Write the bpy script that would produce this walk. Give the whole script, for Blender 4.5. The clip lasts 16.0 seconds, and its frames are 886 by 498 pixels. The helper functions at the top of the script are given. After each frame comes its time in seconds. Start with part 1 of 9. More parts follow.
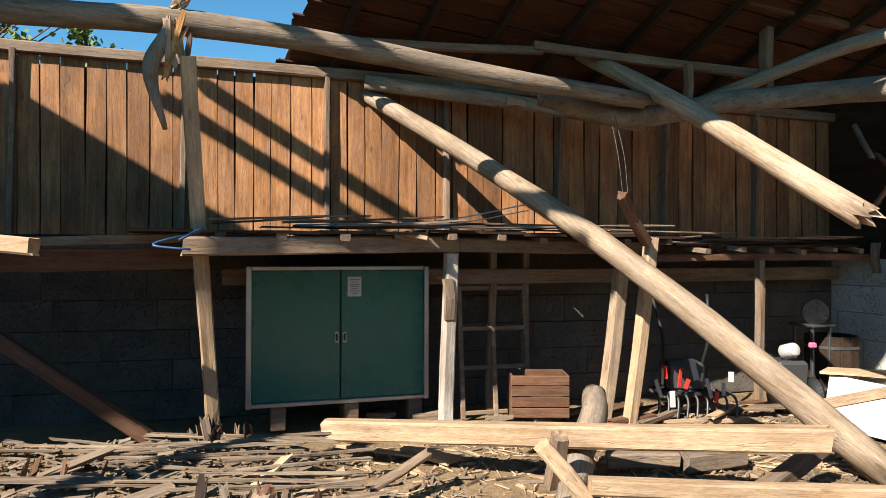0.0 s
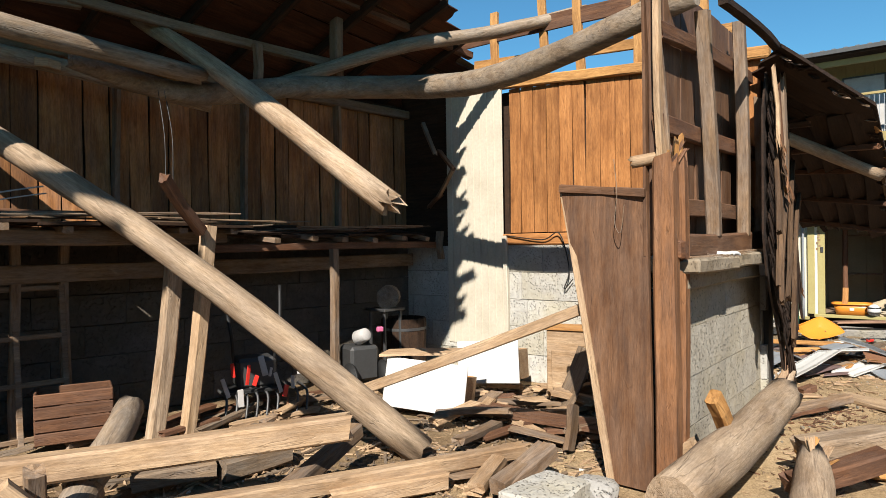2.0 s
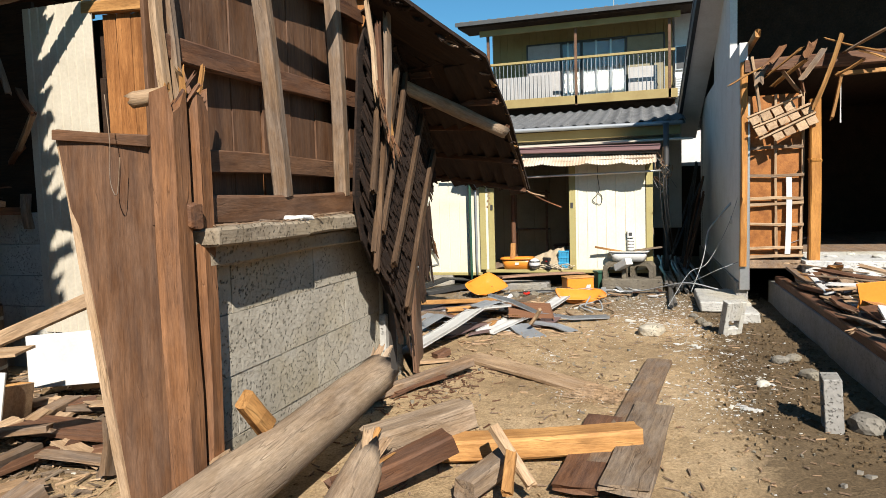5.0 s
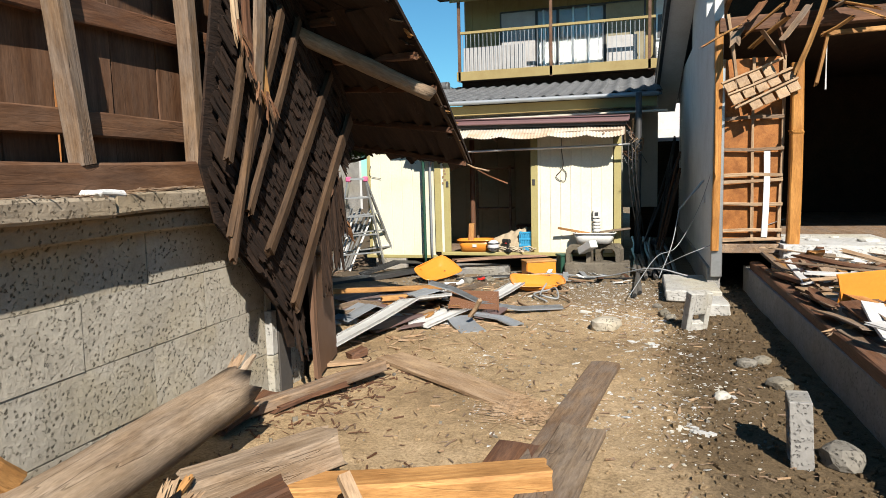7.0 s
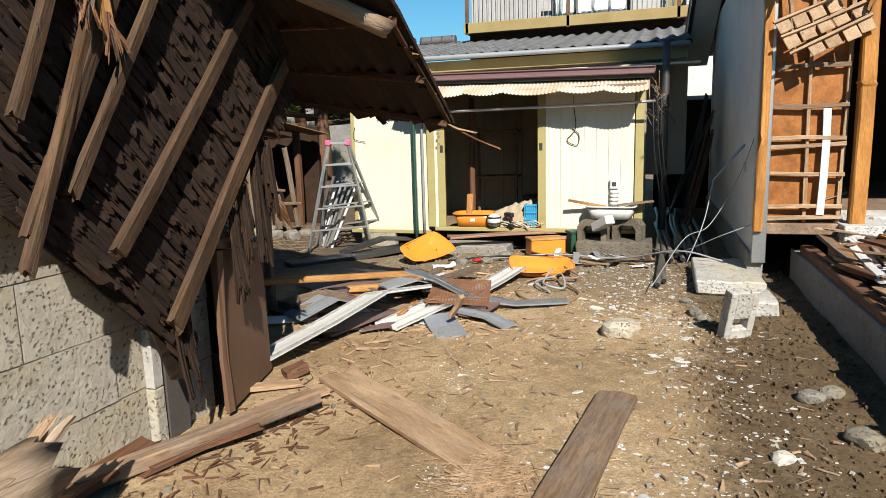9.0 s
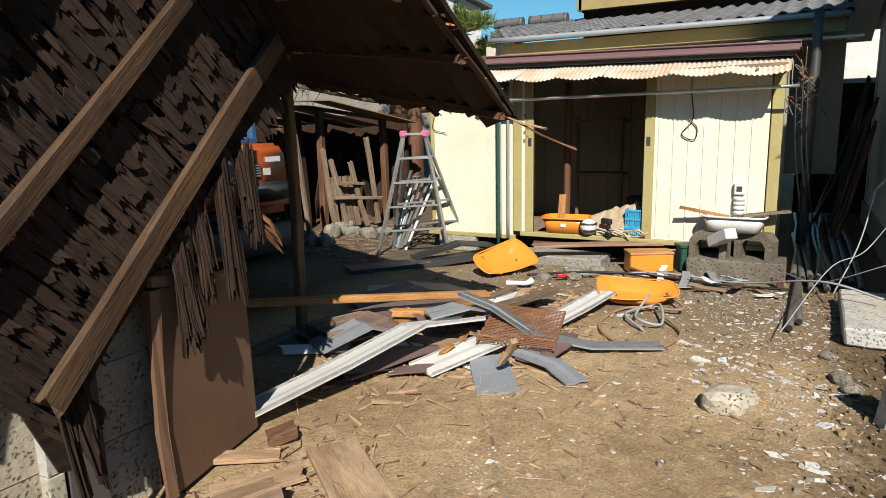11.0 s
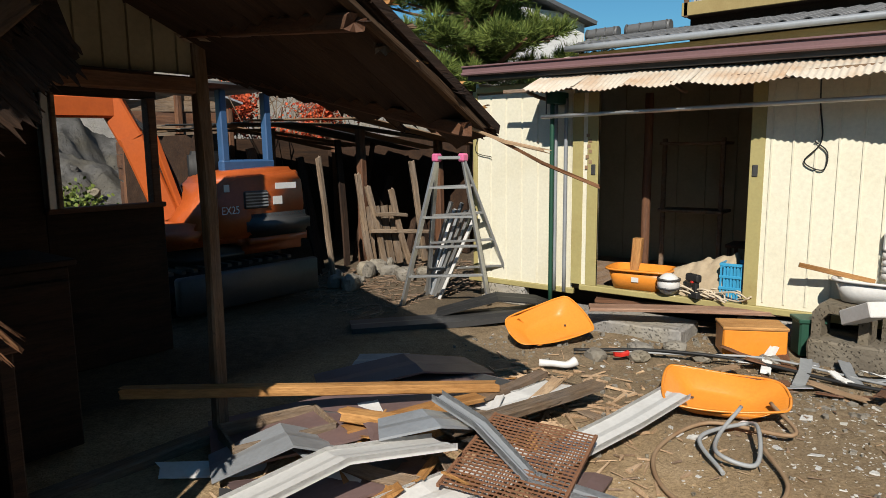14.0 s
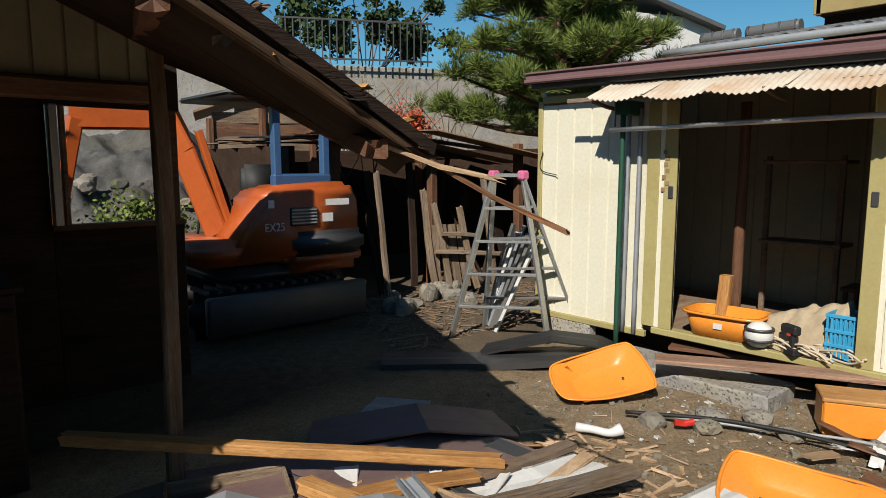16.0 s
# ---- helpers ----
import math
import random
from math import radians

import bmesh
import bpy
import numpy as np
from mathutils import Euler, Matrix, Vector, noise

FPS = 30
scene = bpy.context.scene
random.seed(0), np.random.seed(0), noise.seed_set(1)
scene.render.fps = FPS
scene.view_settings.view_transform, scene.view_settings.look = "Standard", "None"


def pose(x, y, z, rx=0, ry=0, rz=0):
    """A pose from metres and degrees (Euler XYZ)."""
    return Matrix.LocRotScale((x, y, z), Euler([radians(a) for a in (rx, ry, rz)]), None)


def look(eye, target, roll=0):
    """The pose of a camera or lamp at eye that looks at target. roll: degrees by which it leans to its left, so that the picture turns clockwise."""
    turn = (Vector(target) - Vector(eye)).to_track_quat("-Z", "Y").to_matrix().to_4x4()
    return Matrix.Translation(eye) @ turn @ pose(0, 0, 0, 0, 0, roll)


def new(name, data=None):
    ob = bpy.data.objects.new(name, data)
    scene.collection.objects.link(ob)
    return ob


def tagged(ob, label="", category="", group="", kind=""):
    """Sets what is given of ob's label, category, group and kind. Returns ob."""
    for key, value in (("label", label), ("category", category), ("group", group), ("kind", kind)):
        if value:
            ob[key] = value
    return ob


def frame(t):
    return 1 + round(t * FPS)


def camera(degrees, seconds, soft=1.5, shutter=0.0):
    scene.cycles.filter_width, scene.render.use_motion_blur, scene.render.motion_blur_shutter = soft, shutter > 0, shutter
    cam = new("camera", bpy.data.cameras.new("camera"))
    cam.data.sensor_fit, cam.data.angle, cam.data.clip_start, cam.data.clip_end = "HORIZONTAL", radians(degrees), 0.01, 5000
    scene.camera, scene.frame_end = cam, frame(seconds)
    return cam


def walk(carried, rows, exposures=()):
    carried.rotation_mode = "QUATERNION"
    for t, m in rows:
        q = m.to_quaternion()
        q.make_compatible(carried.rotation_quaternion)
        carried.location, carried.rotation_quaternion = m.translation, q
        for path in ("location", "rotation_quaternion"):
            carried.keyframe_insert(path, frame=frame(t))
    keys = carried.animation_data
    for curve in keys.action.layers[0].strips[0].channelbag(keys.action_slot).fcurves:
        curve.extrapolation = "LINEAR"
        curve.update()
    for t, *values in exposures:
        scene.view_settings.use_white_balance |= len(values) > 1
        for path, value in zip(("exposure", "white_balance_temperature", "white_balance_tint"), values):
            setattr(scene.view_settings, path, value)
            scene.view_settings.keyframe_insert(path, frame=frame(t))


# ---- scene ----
cam = camera(67.8, 16.0, soft=0.8)
METRES, EYE, TILT, LEAN, TURN = 8.6, 1.5, 0.0, 0.0, -22.5
ROWS = [
    (0.0, 0.0, 0.0, 0.0, -0.0, 0.37, -0.12),
    (0.5, 0.0334, 0.0035, -0.0044, -6.09, 0.19, 0.39),
    (1.0, 0.0559, 0.0062, -0.0053, -11.84, -0.02, 0.26),
    (1.5, 0.0847, 0.0235, -0.0044, -19.47, -0.45, 0.64),
    (2.0, 0.1009, 0.0271, -0.0041, -29.05, -0.38, 0.9),
    (2.5, 0.1229, 0.0233, -0.0066, -36.25, -0.83, 1.52),
    (3.0, 0.1697, 0.0165, -0.0036, -38.94, -1.42, 1.98),
    (3.5, 0.1935, 0.0143, -0.0027, -41.39, -1.7, 1.67),
    (4.0, 0.2267, 0.0197, -0.0006, -46.69, -2.22, 1.67),
    (4.5, 0.2484, 0.0203, -0.0024, -49.44, -3.33, 1.67),
    (7.0, 0.3925, 0.0322, -0.0107, -51.22, -6.28, 1.53),
    (7.5, 0.4257, 0.0397, -0.0098, -50.61, -7.73, 1.55),
    (8.0, 0.4587, 0.0647, -0.0152, -50.13, -8.9, 1.5),
    (10.5, 0.6293, 0.1297, -0.0031, -45.67, -11.12, 1.54),
    (11.0, 0.6588, 0.1421, -0.0035, -38.93, -10.46, 1.13),
    (11.5, 0.6854, 0.1597, -0.0023, -35.74, -9.85, 0.83),
    (12.0, 0.7155, 0.1738, -0.006, -34.54, -9.52, 0.88),
    (12.5, 0.7485, 0.1869, -0.0032, -32.3, -9.02, 0.76),
    (13.0, 0.7777, 0.2056, -0.0065, -30.93, -8.78, 0.46),
    (13.5, 0.8061, 0.2277, -0.0051, -30.28, -8.44, 0.43),
    (14.0, 0.8341, 0.2399, -0.0059, -29.3, -8.33, 0.62),
    (14.5, 0.8575, 0.2519, -0.0057, -26.38, -8.07, 0.28),
    (15.0, 0.8825, 0.2668, -0.0039, -23.16, -8.15, 0.18),
    (15.5, 0.908, 0.2783, -0.0024, -21.43, -7.76, 0.1),
    (16.0, 0.9282, 0.2788, -0.0012, -18.75, -7.31, -0.03),
]
walk(cam, [(t, pose(0, 0, EYE, TILT, LEAN, TURN) @ pose(METRES * x, METRES * y, METRES * z, 90 + pitch, roll, yaw)) for t, x, y, z, yaw, pitch, roll in ROWS], exposures=[(0.0, 1.52), (0.8, 1.25), (1.5, 1.13), (2.5, 1.0), (4.5, 0.95), (8.0, 0.90), (10.5, 0.81), (12.0, 0.60), (14.0, 0.47), (16.0, 0.43)])

# ---- sky, sun, exposure ----
SUN_AZ, SUN_EL = 27.0, 39.0          # the light travels towards this azimuth (from +x to +y)
world = bpy.data.worlds.new("sky")
scene.world = world
world.use_nodes = True
wn = world.node_tree.nodes
sky_tex = wn.new("ShaderNodeTexSky")
sky_tex.sky_type = "NISHITA"
sky_tex.sun_disc = False
sky_tex.sun_elevation = radians(SUN_EL)
sky_tex.sun_rotation = radians(270 - SUN_AZ)
sky_tex.air_density, sky_tex.dust_density, sky_tex.ozone_density = 1.2, 0.0, 0.7
sky_tex.altitude = 900
wn["Background"].inputs[1].default_value = 0.050
sky_tint = wn.new("ShaderNodeMix")          # the clear, deep blue of a dry winter sky
sky_tint.data_type, sky_tint.blend_type = "RGBA", "MULTIPLY"
sky_tint.inputs[0].default_value = 1.0
sky_tint.inputs[7].default_value = (0.48, 1.0, 1.22, 1)
world.node_tree.links.new(sky_tex.outputs[0], sky_tint.inputs[6])
world.node_tree.links.new(sky_tint.outputs[2], wn["Background"].inputs[0])
sun_data = bpy.data.lights.new("sun", "SUN")
sun_data.energy, sun_data.angle, sun_data.color = 5.0, radians(0.5), (1.0, 0.94, 0.85)
sun = new("sun", sun_data)
_l = Vector((math.cos(radians(SUN_AZ)) * math.cos(radians(SUN_EL)), math.sin(radians(SUN_AZ)) * math.cos(radians(SUN_EL)), -math.sin(radians(SUN_EL))))
sun.matrix_basis = look(Vector((0, 0, 12)) - _l * 8, Vector((0, 0, 12)))


# ---- materials ----
def nodes_of(name, rough=0.8, metal=0.0, spec=0.3):
    m = bpy.data.materials.new(name)
    m.use_nodes = True
    nt = m.node_tree
    b = nt.nodes["Principled BSDF"]
    b.inputs["Roughness"].default_value = rough
    b.inputs["Metallic"].default_value = metal
    b.inputs["Specular IOR Level"].default_value = spec
    return m, nt, b


def noise_tex(nt, vec, scale, detail=5, rough=0.6, dist=0.0):
    n = nt.nodes.new("ShaderNodeTexNoise")
    n.inputs["Scale"].default_value, n.inputs["Detail"].default_value = scale, detail
    n.inputs["Roughness"].default_value, n.inputs["Distortion"].default_value = rough, dist
    nt.links.new(vec, n.inputs["Vector"])
    return n.outputs["Fac"]


def ramp(nt, fac, stops):
    r = nt.nodes.new("ShaderNodeValToRGB")
    e = r.color_ramp.elements
    while len(e) < len(stops):
        e.new(0.5)
    for el, (p, c) in zip(e, stops):
        el.position = p
        el.color = (*c, 1) if len(c) == 3 else c
    nt.links.new(fac, r.inputs[0])
    return r.outputs[0]


def mix(nt, fac, a, b, mode="MIX"):
    n = nt.nodes.new("ShaderNodeMix")
    n.data_type, n.blend_type = "RGBA", mode
    for sock, v in ((n.inputs[0], fac), (n.inputs[6], a), (n.inputs[7], b)):
        if isinstance(v, (int, float)):
            sock.default_value = v
        elif isinstance(v, tuple):
            sock.default_value = (*v, 1)
        else:
            nt.links.new(v, sock)
    return n.outputs[2]


def maths(nt, op, a, b=0.0):
    n = nt.nodes.new("ShaderNodeMath")
    n.operation = op
    for sock, v in ((n.inputs[0], a), (n.inputs[1], b)):
        if isinstance(v, (int, float)):
            sock.default_value = v
        else:
            nt.links.new(v, sock)
    return n.outputs[0]


def bump(nt, b, height, strength, dist=0.01):
    n = nt.nodes.new("ShaderNodeBump")
    n.inputs["Strength"].default_value, n.inputs["Distance"].default_value = strength, dist
    nt.links.new(height, n.inputs["Height"])
    nt.links.new(n.outputs[0], b.inputs["Normal"])


def coords(nt, scale=(1, 1, 1), shift=True):
    tc = nt.nodes.new("ShaderNodeTexCoord")
    mp = nt.nodes.new("ShaderNodeMapping")
    mp.inputs["Scale"].default_value = scale
    nt.links.new(tc.outputs["Object"], mp.inputs["Vector"])
    if not shift:
        return mp.outputs[0], None
    oi = nt.nodes.new("ShaderNodeObjectInfo")
    v = nt.nodes.new("ShaderNodeVectorMath")
    v.operation = "MULTIPLY_ADD"
    v.inputs[1].default_value = (37.0, 53.0, 71.0)
    nt.links.new(oi.outputs["Random"], v.inputs[0])
    nt.links.new(mp.outputs[0], v.inputs[2])
    return v.outputs[0], oi.outputs["Random"]


def vary(nt, col, rnd, lo, hi):
    mr = nt.nodes.new("ShaderNodeMapRange")
    mr.inputs["To Min"].default_value, mr.inputs["To Max"].default_value = lo, hi
    nt.links.new(rnd, mr.inputs["Value"])
    hsv = nt.nodes.new("ShaderNodeHueSaturation")
    nt.links.new(col, hsv.inputs["Color"])
    nt.links.new(mr.outputs[0], hsv.inputs["Value"])
    return hsv.outputs[0]


ALB = 0.80                      # scales every base colour down to cut light bounced into the shade


def wood(name, dark, light, rough=0.78, grain=1.0, grey=0.0, stain=(0.35, 0.75), spread=0.16, relief=0.35, crack=0.45):
    """Wood with its grain along the local x axis."""
    dark, light = tuple(c * ALB for c in dark), tuple(c * ALB for c in light)
    m, nt, b = nodes_of(name, rough, 0, 0.25)
    v, rnd = coords(nt, (1.3 * grain, 22 * grain, 22 * grain))
    g = noise_tex(nt, v, 1.6, 6, 0.62, 0.6)
    col = ramp(nt, g, [(0.22, dark), (0.66, light)])
    v2, _ = coords(nt, (0.9, 2.4, 2.4))
    s = noise_tex(nt, v2, 2.2, 4, 0.6)
    col = mix(nt, ramp(nt, s, [(stain[0], (0, 0, 0)), (stain[1], (1, 1, 1))]), mix(nt, 1.0, col, (0.55, 0.5, 0.46), "MULTIPLY"), col)
    if grey:
        v3, _ = coords(nt, (1.5, 5, 5))
        w = noise_tex(nt, v3, 2.7, 5, 0.65)
        mean = sum(light) / 3
        col = mix(nt, maths(nt, "MULTIPLY", ramp(nt, w, [(0.38, (0, 0, 0)), (0.62, (1, 1, 1))]), grey), col, (mean * 0.95, mean * 0.92, mean * 0.87))
    # knots
    vk, _ = coords(nt, (2.2, 7, 7))
    vo = nt.nodes.new("ShaderNodeTexVoronoi")
    vo.inputs["Scale"].default_value = 1.1
    nt.links.new(vk, vo.inputs["Vector"])
    k = ramp(nt, vo.outputs["Distance"], [(0.06, (1, 1, 1)), (0.13, (0, 0, 0))])
    col = mix(nt, maths(nt, "MULTIPLY", k, 0.55), col, tuple(x * 0.5 for x in dark))
    # drying cracks and fine fibre
    vc, _ = coords(nt, (0.7 * grain, 9 * grain, 9 * grain))
    cn = noise_tex(nt, vc, 1.5, 3, 0.5, 0.3)
    cr = ramp(nt, maths(nt, "ABSOLUTE", maths(nt, "SUBTRACT", cn, 0.5)), [(0.0, (1, 1, 1)), (0.008, (0, 0, 0))])
    col = mix(nt, maths(nt, "MULTIPLY", maths(nt, "MULTIPLY", cr, crack), ramp(nt, s, [(0.42, (0, 0, 0)), (0.58, (1, 1, 1))])), col, tuple(x * 0.25 for x in dark))
    vf, _ = coords(nt, (9, 60, 60))
    fb = noise_tex(nt, vf, 2.0, 5, 0.7)
    col = mix(nt, 0.6, col, mix(nt, 1.0, col, ramp(nt, fb, [(0.30, (0.50, 0.48, 0.46)), (0.62, (1.15, 1.15, 1.15))]), "MULTIPLY"))
    col = vary(nt, col, rnd, 1 - spread, 1 + spread)
    nt.links.new(col, b.inputs["Base Color"])
    bump(nt, b, maths(nt, "SUBTRACT", maths(nt, "ADD", g, maths(nt, "MULTIPLY", fb, 0.6)), cr), relief, 0.008)
    return m


def plain(name, col, rough=0.6, metal=0.0, spec=0.4, dirt=(0.5, 0.45, 0.38), amount=0.35, scale=3.0, relief=0.08, spread=0.05, fine=40):
    """A painted or metal surface with dirt at two scales."""
    col = tuple(c * ALB for c in col)
    m, nt, b = nodes_of(name, rough, metal, spec)
    v, rnd = coords(nt)
    a = noise_tex(nt, v, scale, 6, 0.65)
    f = noise_tex(nt, v, fine, 4, 0.6)
    c = mix(nt, maths(nt, "MULTIPLY", ramp(nt, a, [(0.45, (0, 0, 0)), (0.72, (1, 1, 1))]), amount), col, tuple(x * y for x, y in zip(col, dirt)))
    c = mix(nt, 0.25, c, mix(nt, 1.0, c, ramp(nt, f, [(0.3, (0.5, 0.5, 0.5)), (0.7, (1, 1, 1))]), "MULTIPLY"))
    c = vary(nt, c, rnd, 1 - spread, 1 + spread)
    nt.links.new(c, b.inputs["Base Color"])
    r = maths(nt, "ADD", maths(nt, "MULTIPLY", a, 0.25), rough - 0.12)
    nt.links.new(r, b.inputs["Roughness"])
    bump(nt, b, f, relief, 0.01)
    return m


def tuff(name, light, dark, pits=0.8):
    """Pitted pale volcanic stone."""
    dark, light = tuple(c * ALB for c in dark), tuple(c * ALB for c in light)
    m, nt, b = nodes_of(name, 0.95, 0, 0.1)
    v, rnd = coords(nt)
    a = noise_tex(nt, v, 3.0, 6, 0.6)
    f = noise_tex(nt, v, 26, 6, 0.7)
    c = ramp(nt, a, [(0.3, dark), (0.7, light)])
    moss = noise_tex(nt, v, 1.3, 5, 0.6)
    c = mix(nt, maths(nt, "MULTIPLY", ramp(nt, moss, [(0.46, (0, 0, 0)), (0.66, (1, 1, 1))]), 0.6), c, tuple(x * y for x, y in zip(light, (0.88, 0.80, 0.60))))
    vo = nt.nodes.new("ShaderNodeTexVoronoi")
    vo.inputs["Scale"].default_value, vo.inputs["Randomness"].default_value = 44, 1
    wob = nt.nodes.new("ShaderNodeVectorMath")
    wob.operation = "MULTIPLY_ADD"
    wob.inputs[1].default_value = (0.07, 0.07, 0.07)
    nt.links.new(f, wob.inputs[0])
    nt.links.new(v, wob.inputs[2])
    nt.links.new(wob.outputs[0], vo.inputs["Vector"])
    sel = noise_tex(nt, v, 9, 3)
    pit = maths(nt, "MULTIPLY", ramp(nt, vo.outputs["Distance"], [(0.17, (1, 1, 1)), (0.32, (0, 0, 0))]), ramp(nt, sel, [(0.40, (0, 0, 0)), (0.52, (1, 1, 1))]))
    c = mix(nt, maths(nt, "MULTIPLY", pit, pits), c, tuple(x * 0.3 for x in dark))
    c = mix(nt, 0.35, c, mix(nt, 1.0, c, ramp(nt, f, [(0.35, (0.45, 0.45, 0.45)), (0.65, (1, 1, 1))]), "MULTIPLY"))
    c = vary(nt, c, rnd, 0.9, 1.08)
    nt.links.new(c, b.inputs["Base Color"])
    h = maths(nt, "SUBTRACT", maths(nt, "MULTIPLY", f, 0.5), pit)
    bump(nt, b, h, 0.9, 0.02)
    return m


def glass_mat(name, col=(0.9, 0.95, 0.95), rough=0.03):
    m, nt, b = nodes_of(name, rough, 0, 0.5)
    b.inputs["Base Color"].default_value = (*col, 1)
    b.inputs["Transmission Weight"].default_value = 1.0
    b.inputs["IOR"].default_value = 1.45
    return m


M_PLANK = wood("brown_plank", (0.25, 0.10, 0.035), (0.58, 0.27, 0.095), 0.75, 1.0, 0.12, spread=0.34)
# near black, so shaded undersides and rooms get their darkness from the colour
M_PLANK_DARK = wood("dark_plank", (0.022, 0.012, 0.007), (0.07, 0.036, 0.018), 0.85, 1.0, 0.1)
M_PLANK_WARM = wood("warm_plank", (0.30, 0.115, 0.032), (0.57, 0.26, 0.088), 0.7, 0.9, 0.0, spread=0.14)
M_LOG = wood("weathered_log", (0.20, 0.14, 0.09), (0.47, 0.36, 0.25), 0.85, 0.9, 0.28, relief=0.7, crack=0.5)
M_LOG_PALE = wood("pale_log", (0.30, 0.205, 0.12), (0.60, 0.45, 0.305), 0.8, 0.9, 0.12, relief=0.6, crack=0.3)
M_TIMBER = wood("old_timber", (0.165, 0.10, 0.056), (0.38, 0.255, 0.155), 0.8, 1.0, 0.3)
M_FRESH = wood("fresh_timber", (0.42, 0.265, 0.14), (0.67, 0.475, 0.29), 0.75, 0.8, 0.1, spread=0.12)
M_ORANGE = wood("orange_timber", (0.42, 0.20, 0.06), (0.66, 0.36, 0.13), 0.7, 0.8, 0.0, spread=0.12)
M_GREYWOOD = wood("grey_timber", (0.16, 0.105, 0.065), (0.37, 0.27, 0.175), 0.88, 1.0, 0.25, relief=0.6)
M_BROWN = wood("red_brown_timber", (0.10, 0.042, 0.022), (0.25, 0.12, 0.06), 0.72, 1.0, 0.15)
M_POST = wood("orange_brown_post", (0.165, 0.073, 0.031), (0.345, 0.165, 0.074), 0.72, 1.0, 0.1)
M_FACED = wood("brown_facing_board", (0.115, 0.055, 0.029), (0.245, 0.13, 0.07), 0.6, 0.7, 0.14, spread=0.10, relief=0.2)
M_SHINGLE = wood("rotten_shingle", (0.012, 0.0065, 0.004), (0.07, 0.038, 0.022), 0.92, 1.4, 0.15, spread=0.35, relief=0.8)
M_TUFF = tuff("tuff_stone", (0.56, 0.51, 0.42), (0.40, 0.36, 0.29))
M_TUFF_WHITE = tuff("white_tuff", (0.62, 0.60, 0.55), (0.46, 0.44, 0.40), 0.4)
M_CONCRETE = tuff("concrete", (0.42, 0.40, 0.37), (0.30, 0.285, 0.26), 0.35)
M_LEDGE = tuff("dusty_ledge_stone", (0.46, 0.38, 0.28), (0.30, 0.24, 0.17), 0.6)
M_MORTAR = plain("dark_joint", (0.10, 0.09, 0.08), 0.95, 0, 0.1)
M_CREAM = plain("cream_sheet", (0.62, 0.56, 0.45), 0.5, 0, 0.4, amount=0.3)
M_SHED = plain("pale_yellow_sheet", (0.80, 0.76, 0.60), 0.5, 0, 0.4, dirt=(0.8, 0.74, 0.6), amount=0.35, scale=2)
M_OLIVE = plain("olive_trim", (0.42, 0.36, 0.15), 0.55, 0, 0.4, dirt=(0.65, 0.5, 0.35))
M_WHITE = plain("white_panel", (0.72, 0.71, 0.68), 0.5, 0, 0.4, amount=0.3)
M_WALLWHITE = plain("white_render", (0.74, 0.73, 0.70), 0.85, 0, 0.2, amount=0.25)
M_GREEN = plain("green_door_sheet", (0.024, 0.15, 0.11), 0.28, 0, 0.5, dirt=(0.75, 0.8, 0.75), amount=0.3, relief=0.02)
M_ALU = plain("aluminium", (0.62, 0.62, 0.60), 0.38, 0.85, 0.5, amount=0.35)
M_STEEL = plain("dark_steel", (0.10, 0.10, 0.10), 0.5, 0.6, 0.5)
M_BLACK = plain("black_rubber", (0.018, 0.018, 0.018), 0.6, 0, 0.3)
M_RUST = plain("rusty_sheet", (0.33, 0.22, 0.13), 0.7, 0.1, 0.3, dirt=(0.6, 0.4, 0.25), amount=0.7, scale=5)
M_CORR = plain("weathered_corrugated_sheet", (0.60, 0.53, 0.43), 0.6, 0.0, 0.3, dirt=(0.75, 0.48, 0.28), amount=0.95, scale=2.2)
M_GUTTER = plain("plum_gutter", (0.20, 0.11, 0.11), 0.45, 0, 0.5)
M_TILE = plain("grey_roof_tile", (0.125, 0.127, 0.13), 0.5, 0, 0.4, amount=0.4, spread=0.2)
M_YELLOW = plain("amber_plastic", (0.84, 0.29, 0.035), 0.32, 0, 0.5, dirt=(0.8, 0.75, 0.6), amount=0.3)
M_EXC = plain("orange_machine_paint", (0.50, 0.105, 0.02), 0.35, 0, 0.5, dirt=(0.5, 0.42, 0.4), amount=0.45)
M_BLUE = plain("blue_paint", (0.04, 0.10, 0.22), 0.35, 0, 0.5)
M_BASKET = plain("blue_plastic", (0.05, 0.36, 0.62), 0.4, 0, 0.5)
M_CLOTH = plain("tan_canvas", (0.50, 0.40, 0.27), 0.95, 0, 0.1, amount=0.5, relief=0.4)
M_RED = plain("red_plastic", (0.6, 0.03, 0.02), 0.4)
M_PINK = plain("pink_plastic", (0.72, 0.16, 0.32), 0.4)
M_DGREEN = plain("green_plastic", (0.018, 0.075, 0.045), 0.5)
M_ROPE = plain("pale_rope", (0.62, 0.52, 0.38), 0.9)
M_CABLE = plain("grey_cable", (0.36, 0.37, 0.37), 0.5)
M_GREY = plain("grey_sheet_metal", (0.36, 0.38, 0.40), 0.45, 0.3, 0.5, amount=0.4)
M_MAROON = plain("dull_plum_sheet", (0.20, 0.13, 0.12), 0.55, 0.1, 0.4, amount=0.4)
# muted beige: the dimness of shed and bay interiors is in the colour
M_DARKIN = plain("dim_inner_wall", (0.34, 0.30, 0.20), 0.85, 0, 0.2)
M_BRICKRED = plain("rust_mesh", (0.24, 0.11, 0.055), 0.8)
M_CURTAIN = plain("pale_curtain", (0.5, 0.48, 0.46), 0.9)
